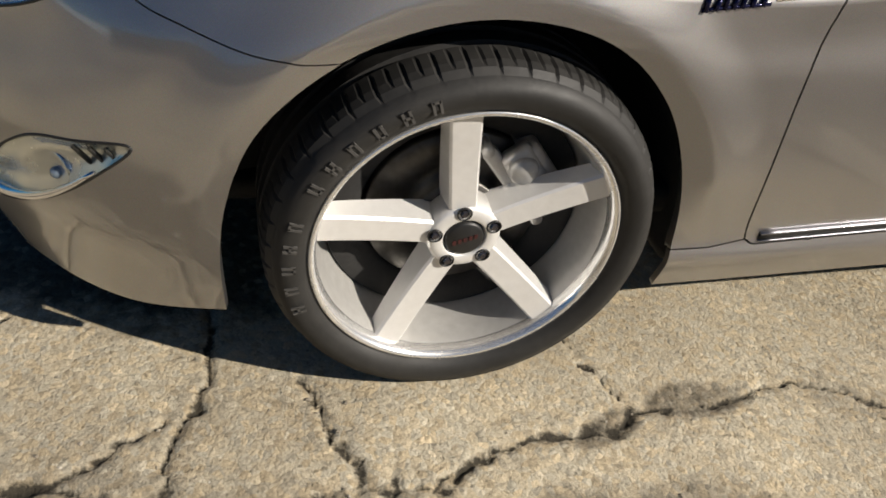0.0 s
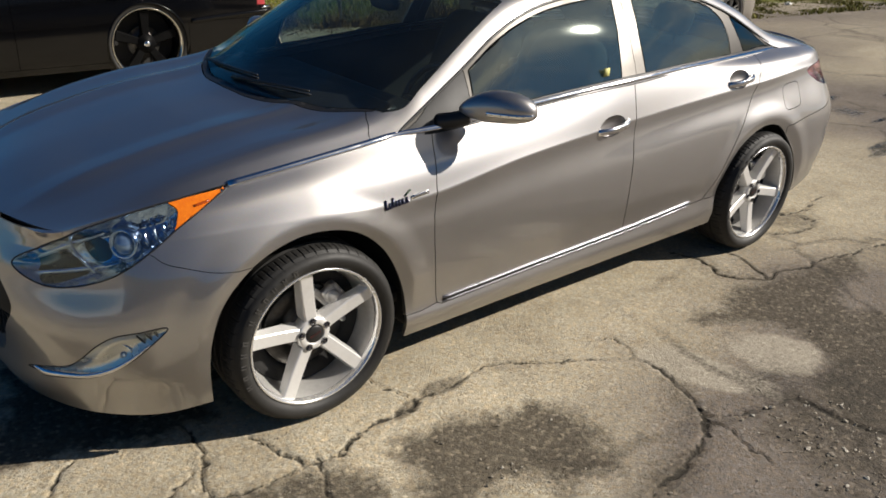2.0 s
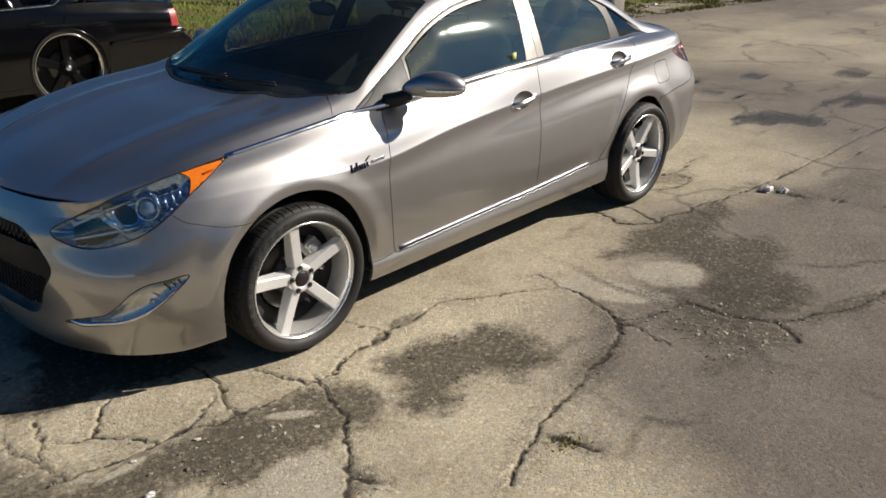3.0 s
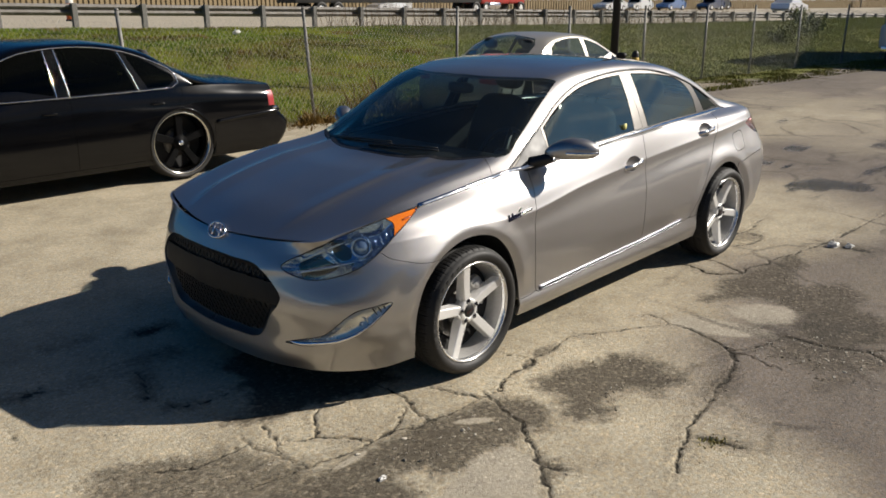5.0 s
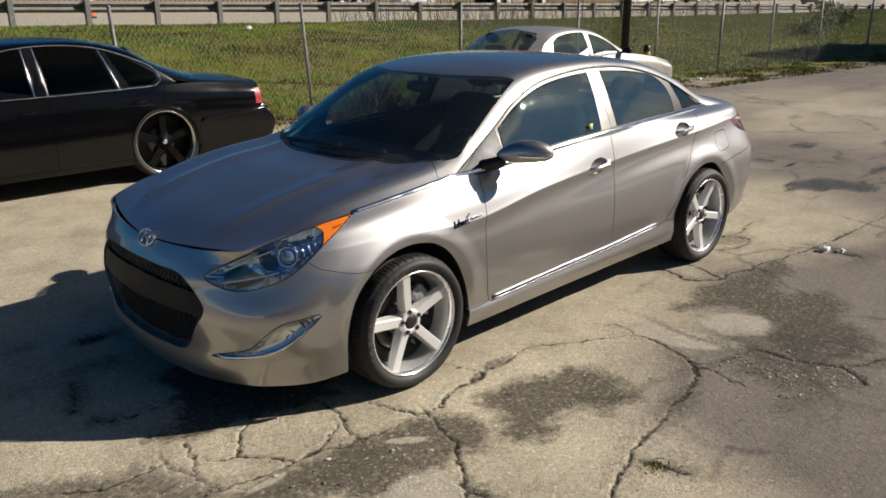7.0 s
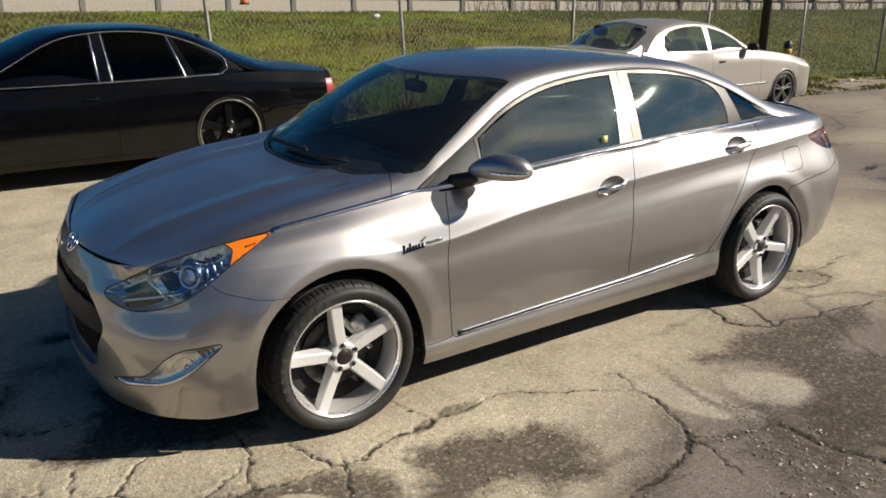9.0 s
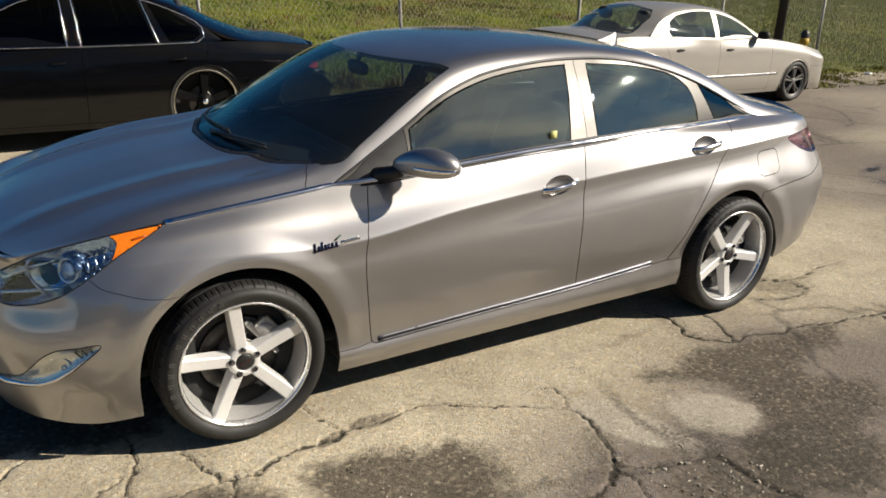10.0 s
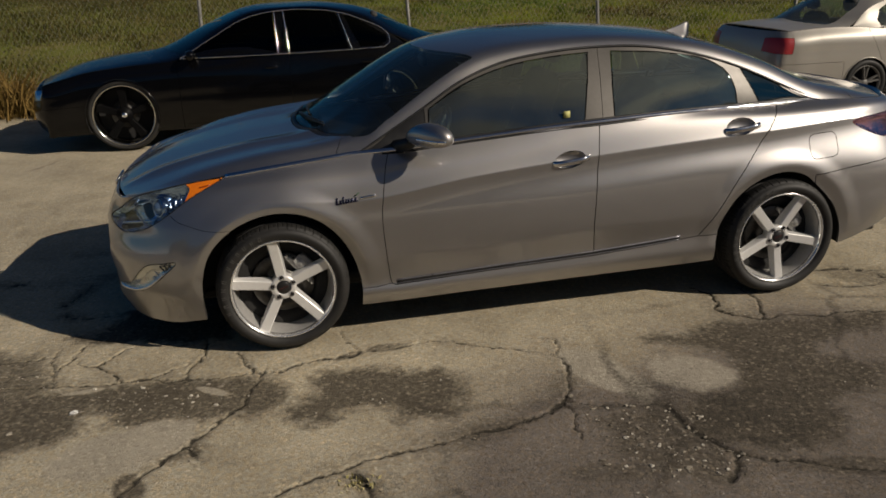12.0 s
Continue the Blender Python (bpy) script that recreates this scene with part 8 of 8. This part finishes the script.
# dark pole, yellow-capped bollard, litter, stones
pole = thing("utility_pole", "dark weathered timber utility pole behind the fence line", "pole", Matrix.Translation((12.35, 7.08, 0)))
part("pole_shaft", rod((0, 0, -0.1), (0.03, 0.02, 7.5), 0.085, 14, 0.08), mottled("tarred_timber", (0.018, 0.015, 0.012), (0.04, 0.033, 0.026), 0.8, 4, bump=0.004), pole)
hyd = thing("bollard", "short yellow post with a black cap", "bollard", Matrix.Translation((12.62, 6.72, 0)))
YELLOW = mottled("yellow_paint", (0.55, 0.36, 0.03), (0.40, 0.25, 0.03), 0.6, 12)
part("bollard_shaft", lathe([(0.0, 0.0), (0.07, 0.0), (0.06, 0.05), (0.06, 0.60), (0.08, 0.62), (0.08, 0.70), (0.0, 0.70)], 20, "z"), YELLOW, hyd)
part("bollard_cap", lathe([(0.075, 0.70), (0.075, 0.78), (0.045, 0.84), (0.0, 0.85)], 20, "z"), TRIM, hyd)


def crumpled(name, label, x, y, z, size, seed, mat):
    r = np.random.RandomState(seed)
    s = blob(size, size * 0.7, size * 0.45, 12, 8, 2.0)
    v = s[0] * (0.65 + 0.7 * r.rand(len(s[0]), 1))
    ob = part(name, (v + np.array((x, y, z + size * 0.28)), s[1]), mat, None, smooth=False)
    return tagged(ob, label, "litter", group="scraps of litter")


crumpled("litter", "crumpled white paper scrap in a pothole", 3.66, -0.56, 0.0, 0.055, 1, WHITE_PLASTIC)
crumpled("litter", "crumpled white paper scrap in a pothole", 3.72, -0.66, 0.0, 0.04, 2, WHITE_PLASTIC)
crumpled("litter", "white plastic scrap lying in the grass", 9.42, 17.2, 1.0, 0.12, 3, WHITE_PLASTIC)
crumpled("litter", "white plastic scrap at the fence foot", 14.4, 6.45, 0.0, 0.08, 4, WHITE_PLASTIC)
crumpled("litter", "pale scrap of paper on the dark stain", -0.98, -0.42, 0.0, 0.018, 6, WHITE_PLASTIC)
V, F = [], []
r = np.random.RandomState(7)
for k in range(1000):
    rim = PATCHES[(0, 1, 2, 3, 4, 5, 5, 5)[r.randint(8)]][1]
    if r.rand() < 0.35:
        w, ln = CRACKS[r.randint(34)]
        q = r.randint(len(ln) - 1)
        f = r.rand()
        x, y = ln[q][0] + (ln[q + 1][0] - ln[q][0]) * f + r.normal(0, 0.05), ln[q][1] + (ln[q + 1][1] - ln[q][1]) * f + r.normal(0, 0.05)
    else:
        (x, y), c = rim[r.randint(len(rim))], rim.mean(0)
        f = r.rand() ** 0.5
        x, y = c[0] + (x - c[0]) * f, c[1] + (y - c[1]) * f
    if y > 0.1:
        continue
    s = 0.0012 + 0.0028 * r.rand() ** 3
    v, f = blob(s * (1 + r.rand()), s * (1 + r.rand()), s, 5, 3, 2.0, (0, 0, 0))
    F += [tuple(i + len(V) for i in g) for g in f]
    V += (np.array(v) * (0.6 + 0.8 * r.rand(len(v), 1)) + np.array((x, y, s * 0.2))).tolist()
for k in range(150):
    x, y = (r.normal(1.45, 0.18), r.normal(-1.25, 0.2)) if k % 3 else (r.normal(-0.75, 0.3), r.normal(-0.36, 0.1))
    s = 0.003 + 0.006 * r.rand() ** 2
    v, f = blob(s * (1 + r.rand()), s * (0.6 + r.rand()), s * 0.6, 6, 4, 2.0, (0, 0, 0))
    v = np.array(v) * (0.5 + 0.9 * r.rand(len(v), 1))
    F += [tuple(i + len(V) for i in g) for g in f]
    V += (v + np.array((x, y, s * 0.25))).tolist()
me = mesh("gravel", V, F, False)


def gravel_material():
    m = Mat("loose_gravel", (0.4, 0.35, 0.28), 0.9)
    g = m.node("ShaderNodeNewGeometry")
    m.color(m.ramp(g.outputs["Random Per Island"], (0.0, (0.22, 0.19, 0.145)), (0.6, (0.36, 0.315, 0.245)), (1.0, (0.62, 0.57, 0.48))))
    return m.m


me.materials.append(gravel_material())
tagged(new("gravel", me), "loose pale gravel on the asphalt", "gravel", kind="stuff")


def tuft_place(r, n):
    x, y = r.normal(0.22, 0.035, n), r.normal(-1.26, 0.03, n)
    return x, y, np.zeros(n) - 0.005, np.full(n, 0.5)


me = blades(70, 15, tuft_place, 0.030)
me.materials.append(leaf_material("yellow_weed", (0.30, 0.27, 0.10), (0.50, 0.44, 0.22)))
tagged(new("weed_tuft", me), "small yellowed weed tuft growing in a pothole", "weed", kind="stuff")


# traffic and the far side
def far_car(name, label, x, y, z, color, turn=0.0, van=False):
    car = thing(name, label, "car", Matrix.Translation((x, y, z)) @ Matrix.Rotation(radians(turn), 4, "Z"), group="vehicles on the road")
    mat = car_paint(name + "_paint", color, tuple(c * 0.8 for c in color), 0.2, 0.3)
    h = 1.75 if van else 1.42
    side_x = [(-2.25, 0.45), (-2.2, 0.72), (-1.3, 0.88), (-0.75, 0.95), (-0.1, h - 0.03), (0.9, h), (1.6, h - 0.1) if van else (1.25, h - 0.12), (2.1, 1.05) if van else (1.8, 0.98), (2.25, 0.9), (2.3, 0.45), (1.9, 0.25), (-1.9, 0.25)]
    V, F = [], []
    for w in (-0.86, -0.80, 0.80, 0.86):
        for px, pz in side_x:
            k = 0.80 if pz > 1.0 else 1.0
            V.append((px * (1 if abs(w) < 0.83 else 0.985), w * k, pz))
    n = len(side_x)
    for i in range(3):
        F += [(i * n + j, i * n + (j + 1) % n, (i + 1) * n + (j + 1) % n, (i + 1) * n + j) for j in range(n)]
    F += [tuple(range(n))[::-1], tuple(range(3 * n, 4 * n))]
    part("body", (np.array(V), F), mat, car, smooth=False)
    for s in (-1, 1):
        part("side_glass", (np.array([(-0.62, s * 0.78, 0.97), (1.5, s * 0.78, 0.99), (1.2, s * 0.70, h - 0.12), (-0.1, s * 0.70, h - 0.12)]), [(0, 1, 2, 3) if s < 0 else (3, 2, 1, 0)]), TINT_DARK, car, smooth=False)
        for wx in (-1.4, 1.4):
            wl = part("wheel", moved(lathe([(0.0, -0.01), (0.2, -0.01), (0.21, -0.02), (0.31, -0.02), (0.32, 0.0), (0.32, 0.18), (0.0, 0.18)], 20), Matrix.Translation((wx, s * 0.86, 0.32)) @ Matrix.Rotation(0 if s < 0 else math.pi, 4, "Z")), RUBBER, car)
            part("wheel_trim", moved(lathe([(0.0, -0.015), (0.2, -0.014)], 16), Matrix.Translation((wx, s * 0.86, 0.32)) @ Matrix.Rotation(0 if s < 0 else math.pi, 4, "Z")), ALLOY, wl)
    part("windscreen", (np.array([(-0.78, -0.66, 0.99), (-0.78, 0.66, 0.99), (-0.2, 0.60, h - 0.09), (-0.2, -0.60, h - 0.09)]), [(3, 2, 1, 0)]), TINT_DARK, car, smooth=False)
    return car


def road_z(x, y):
    return float(lot_height(np.array(float(x)), np.array(float(y))))


for nm, lab, x, y, col, turn, van in (("white_car", "white car on the far lanes of the road", 77, 49, (0.7, 0.7, 0.7), 0, False), ("dark_suv", "dark blue car on the far lanes of the road", 98, 47.5, (0.03, 0.04, 0.09), 0, True), ("silver_car", "silver car on the near lanes of the road", 75.5, 28.5, (0.6, 0.6, 0.62), 180, False), ("blue_car", "pale blue car behind others on the road", 90.5, 49, (0.12, 0.2, 0.4), 0, True), ("black_car", "black car on the far lanes of the road", 104, 49.5, (0.02, 0.02, 0.02), 0, True), ("white_van", "small white van on the far lanes of the road", 83.5, 49.5, (0.7, 0.7, 0.7), 0, True), ("white_van", "white van far down the road", 120, 29, (0.7, 0.7, 0.7), 180, True), ("silver_car", "silver car on the far lanes beyond the truck", 52, 58, (0.6, 0.6, 0.6), 0, False)):
    far_car(nm, lab, x, y, road_z(x, y), col, turn, van)

truck = thing("semi_truck", "red tractor with a pale flatbed trailer on the far lanes", "truck", Matrix.Translation((57.2, 46.0, road_z(57, 46))), group="vehicles on the road")
RED = mottled("red_cab_paint", (0.42, 0.035, 0.03), (0.30, 0.03, 0.025), 0.4, 2)
part("trailer_box", box(-25.5, -1.25, 1.75, -7.2, 1.25, 4.0, 0.05), mottled("trailer_skin", (0.40, 0.35, 0.24), (0.32, 0.27, 0.18), 0.5, 1.5), truck, "pale trailer box")
part("trailer_frame", box(-25.8, -1.15, 0.95, -6.0, 1.15, 1.7, 0.03), TRIM, truck)
part("cab", joined(box(-6.6, -1.22, 0.85, -3.0, 1.22, 3.5, 0.18, 3), box(-3.2, -1.0, 0.85, -0.4, 1.0, 2.1, 0.2, 3)), RED, truck, "red tractor cab with a long bonnet")
part("cab_glass", joined(box(-3.02, -1.0, 2.2, -2.97, 1.0, 3.0, 0.02), box(-4.4, -1.235, 2.2, -3.3, -1.215, 3.0, 0.005)), TINT_DARK, truck)
part("fuel_tank", moved(lathe([(0.0, 0.0), (0.32, 0.0), (0.33, 0.05), (0.33, 1.4), (0.32, 1.45), (0.0, 1.45)], 20, "x"), Matrix.Translation((-5.6, -1.0, 0.75))), CHROME, truck)
for wx in (-23.6, -22.1, -7.2, -5.9, -1.2):
    for s in (-1, 1):
        wl = part("wheel", moved(lathe([(0.0, 0.05), (0.28, 0.05), (0.30, 0.0), (0.50, 0.0), (0.52, 0.04), (0.52, 0.5), (0.0, 0.5)], 28), Matrix.Translation((wx, s * 1.22, 0.52)) @ Matrix.Rotation(0 if s < 0 else math.pi, 4, "Z")), RUBBER, truck)
        part("wheel_rim", moved(lathe([(0.0, 0.02), (0.12, 0.02), (0.2, 0.045), (0.29, 0.045)], 24), Matrix.Translation((wx, s * 1.22, 0.52)) @ Matrix.Rotation(0 if s < 0 else math.pi, 4, "Z")), ALLOY, wl)

drum = thing("traffic_drum", "orange and white plastic traffic drum beside the guardrail", "traffic drum", Matrix.Translation((11.35, 33.0, road_z(11.35, 33.0))) @ Matrix.Diagonal((0.62, 0.62, 1.12, 1.0)))
ORANGE = mottled("orange_plastic", (0.62, 0.14, 0.02), (0.52, 0.11, 0.02), 0.5, 12)
part("drum_base", lathe([(0.0, 0.0), (0.34, 0.0), (0.34, 0.06), (0.30, 0.08)], 24, "z"), TRIM, drum, "black rubber base")
for k in range(5):
    z0, r0 = 0.08 + 0.19 * k, 0.30 - 0.018 * k
    part("drum_band", lathe([(r0, z0), (r0 - 0.004, z0 + 0.18), (r0 - 0.018, z0 + 0.19)], 24, "z"), (ORANGE, WHITE_PLASTIC)[k % 2], drum)
part("drum_cap", lathe([(0.21, 1.03), (0.15, 1.06), (0.0, 1.06)], 24, "z"), ORANGE, drum)

# slatted wall beyond the road
TAN = mottled("tan_boards", (0.31, 0.235, 0.13), (0.22, 0.165, 0.09), 0.8, 1.2)
WALLY = lambda x: 66 - 0.16 * (x - 30)
WALLZ = lambda x: 3.5 - 1.4 * min(max((x - 64) / 12, 0), 1)
wall = tagged(thing("boundary_wall", "tan slatted boundary wall beyond the road", "wall"), kind="structure")
V, F = [], []
for x in np.arange(-40, 190, 0.42):
    v, f = box(x, WALLY(x) - 0.06, 0.6, x + 0.30, WALLY(x), WALLZ(x) + 0.08 * math.sin(x))
    F += [tuple(i + len(V) for i in g) for g in f]
    V += v.tolist()
wl = part("wall_slats", (np.array(V), F), TAN, wall, smooth=False)
wl["kind"] = "stuff"
V, F = [], []
for x in np.arange(-40, 190, 10.0):
    v, f = moved(box(0, 0.02, 0.5, 10.0, 0.14, WALLZ(x + 10) - 0.2), Matrix.Translation((x, WALLY(x), 0)) @ Matrix.Rotation(math.atan(-0.16), 4, "Z"))
    F += [tuple(i + len(V) for i in g) for g in f]
    V += v.tolist()
part("wall_backing", (np.array(V), F), mottled("wall_shade", (0.10, 0.075, 0.045), (0.16, 0.12, 0.07), 0.9, 1.0), wall, smooth=False)

# trees
BARK = mottled("bark", (0.12, 0.09, 0.065), (0.07, 0.052, 0.04), 0.9, 5, bump=0.01)


LEAF = leaf_material("tree_leaves", (0.022, 0.035, 0.012), (0.075, 0.10, 0.03))
SCRUB = leaf_material("scrub_leaves", (0.10, 0.12, 0.02), (0.19, 0.20, 0.05))
PALM = leaf_material("palm_fronds", (0.05, 0.07, 0.03), (0.12, 0.14, 0.06))


def tree(x, y, z, tall, wide, seed):
    r = np.random.RandomState(seed)
    t = thing("tree", "broad dark green tree beyond the road", "tree", Matrix.Translation((x, y, z)), group="trees beyond the road")
    limbs = [tube(smooth_line([(0, 0, -0.3), (0.1, 0, tall * 0.25), (0.05, 0.1, tall * 0.5)], 8), np.linspace(0.32, 0.2, 8) * tall / 9, 8)]
    tips = []
    for k in range(9):
        a = 2 * math.pi * k / 9 + r.rand()
        e = (math.cos(a) * wide * r.uniform(0.3, 0.75), math.sin(a) * wide * r.uniform(0.3, 0.75), tall * r.uniform(0.28, 0.92))
        limbs.append(tube(smooth_line([(0.05, 0.05, tall * r.uniform(0.18, 0.4)), (e[0] * 0.5, e[1] * 0.5, e[2] * 0.8), e], 7), np.linspace(0.14, 0.03, 7) * tall / 9, 6))
        tips.append(e)
    part("trunk", joined(*limbs), BARK, t)
    n = 2600
    c = np.array(tips)[r.randint(len(tips), size=n)]
    p = c + r.normal(0, 1, (n, 3)) * np.array((wide * 0.26, wide * 0.26, tall * 0.14))
    s = wide * r.uniform(0.03, 0.07, n)
    u = r.normal(0, 1, (n, 3))
    u /= np.linalg.norm(u, axis=1, keepdims=True)
    v = np.cross(u, r.normal(0, 1, (n, 3)))
    v /= np.linalg.norm(v, axis=1, keepdims=True)
    V = np.stack([p - u * s[:, None], p + v * s[:, None] * 0.6, p + u * s[:, None], p - v * s[:, None] * 0.6], 1).reshape(-1, 3)
    crown = part("crown", (V, np.arange(n * 4).reshape(n, 4).tolist()), LEAF, t, smooth=False)
    crown["kind"] = "stuff"


def palm(x, y, z, tall, seed):
    r = np.random.RandomState(seed)
    t = thing("palm_tree", "slender palm tree far beyond the road", "tree", Matrix.Translation((x, y, z)), group="palms beyond the road")
    part("trunk", tube(smooth_line([(0, 0, -0.3), (0.2, 0, tall * 0.5), (0.1, 0.1, tall)], 10), np.linspace(0.2, 0.12, 10), 8), BARK, t)
    V, F = [], []
    for k in range(26):
        a = 2 * math.pi * k / 26 + r.rand() * 0.3
        lift = r.uniform(-0.4, 0.9)
        L = r.uniform(1.6, 2.3)
        pts = [(0.1 + math.cos(a) * L * s, 0.1 + math.sin(a) * L * s, tall + lift * L * s - 1.1 * L * s * s) for s in np.linspace(0, 1, 7)]
        side_ = np.array((-math.sin(a), math.cos(a), 0))
        for (p, q), s in zip(zip(pts[:-1], pts[1:]), np.linspace(0.1, 1, 6)):
            for d in (-1, 1):
                for h in (0.0, 0.5):
                    o = np.array(p) * (1 - h) + np.array(q) * h
                    tip = o + side_ * d * 0.42 * (1 - s * 0.5) + (np.array(q) - np.array(p)) * 0.6 - np.array((0, 0, 0.18))
                    b = len(V)
                    V += [o, o + (np.array(q) - np.array(p)) * 0.3, tip]
                    F.append((b, b + 1, b + 2))
    part("crown", (np.array(V), F), PALM, t, smooth=False)


r = np.random.RandomState(21)
for k, (x, tall, wide) in enumerate(((22, 8, 5), (44, 7, 4.5), (84, 7, 5), (92, 8, 6), (100, 7, 5), (108, 8, 6), (116, 7, 5), (163, 4.5, 4), (178, 4.2, 5), (186, 4.6, 6), (66, 6, 4))):
    tree(x, WALLY(x) + 6 + r.rand() * 6, 0.8, tall, wide, 30 + k)
for k, (x, y, tall) in enumerate(((138, 62, 6.5), (182, 60, 7), (190, 64, 7.5), (205, 60, 7), (212, 66, 6.5))):
    palm(x, y, 0.8, tall, 60 + k)
for k, (x, y, h) in enumerate(((112, 45, 9), (150, 46, 10), (176, 50, 9))):
    lp = thing("street_lamp", "tall grey pole beside the road", "pole", Matrix.Translation((x, y, 0.9)), group="poles beside the road")
    part("pole_shaft", rod((0, 0, -0.4), (0, 0, h), 0.14, 10, 0.09), POST_GREY, lp)

# pale box truck at the end of the lot
van = thing("box_truck", "white truck parked nose-on at the far end of the lot", "truck", Matrix.Translation((23.3, 4.0, 0)))
VANW = mottled("white_truck_paint", (0.62, 0.62, 0.60), (0.5, 0.49, 0.46), 0.45, 3)
cab = part("cab", joined(box(0, -1.12, 0.50, 1.7, 1.12, 1.22, 0.14, 3), box(1.5, -1.12, 0.55, 2.9, 1.12, 2.35, 0.18, 3)), VANW, van, "white cab with a short bonnet")
part("windscreen", box(1.48, -0.95, 1.30, 1.53, 0.95, 2.08, 0.03), TINT_DARK, cab)
part("cargo_box", box(2.75, -1.25, 0.85, 9.6, 1.25, 4.1, 0.04), VANW, van)
for k in range(5):
    part("grille_slat", box(-0.02, -0.45, 0.80 + 0.07 * k, 0.02, 0.45, 0.835 + 0.07 * k, 0.006, 1), TRIM, cab, smooth=False)
part("bumper", box(-0.12, -1.0, 0.42, 0.06, 1.0, 0.62, 0.04), CHROME, van)
for s in (-1, 1):
    part("headlamp", box(-0.03, s * 0.74 - 0.14, 0.85, 0.03, s * 0.74 + 0.14, 1.05, 0.03), LENS_BALL, van)
    for wx in (0.75, 6.0):
        part("wheel", moved(lathe([(0.0, 0.03), (0.22, 0.03), (0.24, 0.0), (0.38, 0.0), (0.40, 0.04), (0.40, 0.28), (0.0, 0.28)], 28), Matrix.Translation((wx, s * 1.0, 0.40)) @ Matrix.Rotation(0 if s < 0 else math.pi, 4, "Z")), RUBBER, van)
part("underbody", box(0.3, -0.7, 0.35, 7.4, 0.7, 0.85, 0.05), LINER, van)


# shrubs on the bank
def shrub(x, y, tall, wide, seed):
    r = np.random.RandomState(seed)
    z = float(lot_height(np.array(x), np.array(y)))
    b = thing("shrub", "dark green scrubby bush on the grass bank", "bush", Matrix.Translation((x, y, z)), group="bushes on the bank")
    stems = []
    for k in range(7):
        a = 2 * math.pi * k / 7 + r.rand()
        stems.append(tube(smooth_line([(0, 0, -0.05), (math.cos(a) * wide * 0.2, math.sin(a) * wide * 0.2, tall * 0.45), (math.cos(a) * wide * 0.5, math.sin(a) * wide * 0.5, tall * r.uniform(0.6, 0.95))], 6), np.linspace(0.018, 0.006, 6), 5))
    part("stems", joined(*stems), BARK, b)
    n = 900
    p = r.normal(0, 1, (n, 3)) * np.array((wide * 0.3, wide * 0.3, tall * 0.25)) + np.array((0, 0, tall * 0.55))
    p[:, 2] = np.abs(p[:, 2])
    s = r.uniform(0.03, 0.07, n)
    u = r.normal(0, 1, (n, 3))
    u /= np.linalg.norm(u, axis=1, keepdims=True)
    v = np.cross(u, r.normal(0, 1, (n, 3)))
    v /= np.linalg.norm(v, axis=1, keepdims=True)
    V = np.stack([p - u * s[:, None], p + v * s[:, None] * 0.6, p + u * s[:, None], p - v * s[:, None] * 0.6], 1).reshape(-1, 3)
    part("leaves", (V, np.arange(n * 4).reshape(n, 4).tolist()), SCRUB, b, smooth=False)["kind"] = "stuff"


for k, (x, y, tall, wide) in enumerate(((44.0, 15.5, 0.7, 0.8), (30.5, 10.8, 0.5, 1.2), (34.0, 11.6, 0.55, 1.3), (38.0, 12.4, 0.7, 1.1))):
    shrub(x, y, tall, wide, 90 + k)
# plain unseen wall, added behind the camera to close the lot and darken reflections
BLOCK = mottled("grey_block_wall", (0.26, 0.25, 0.23), (0.20, 0.19, 0.17), 0.9, 1.2)
back = tagged(thing("wall_south", "unseen plain grey wall added behind the camera for reflections", "wall"), kind="structure")
part("wall_face", box(-45, -28.3, -0.2, 60, -28.0, 4.2), BLOCK, back, smooth=False)
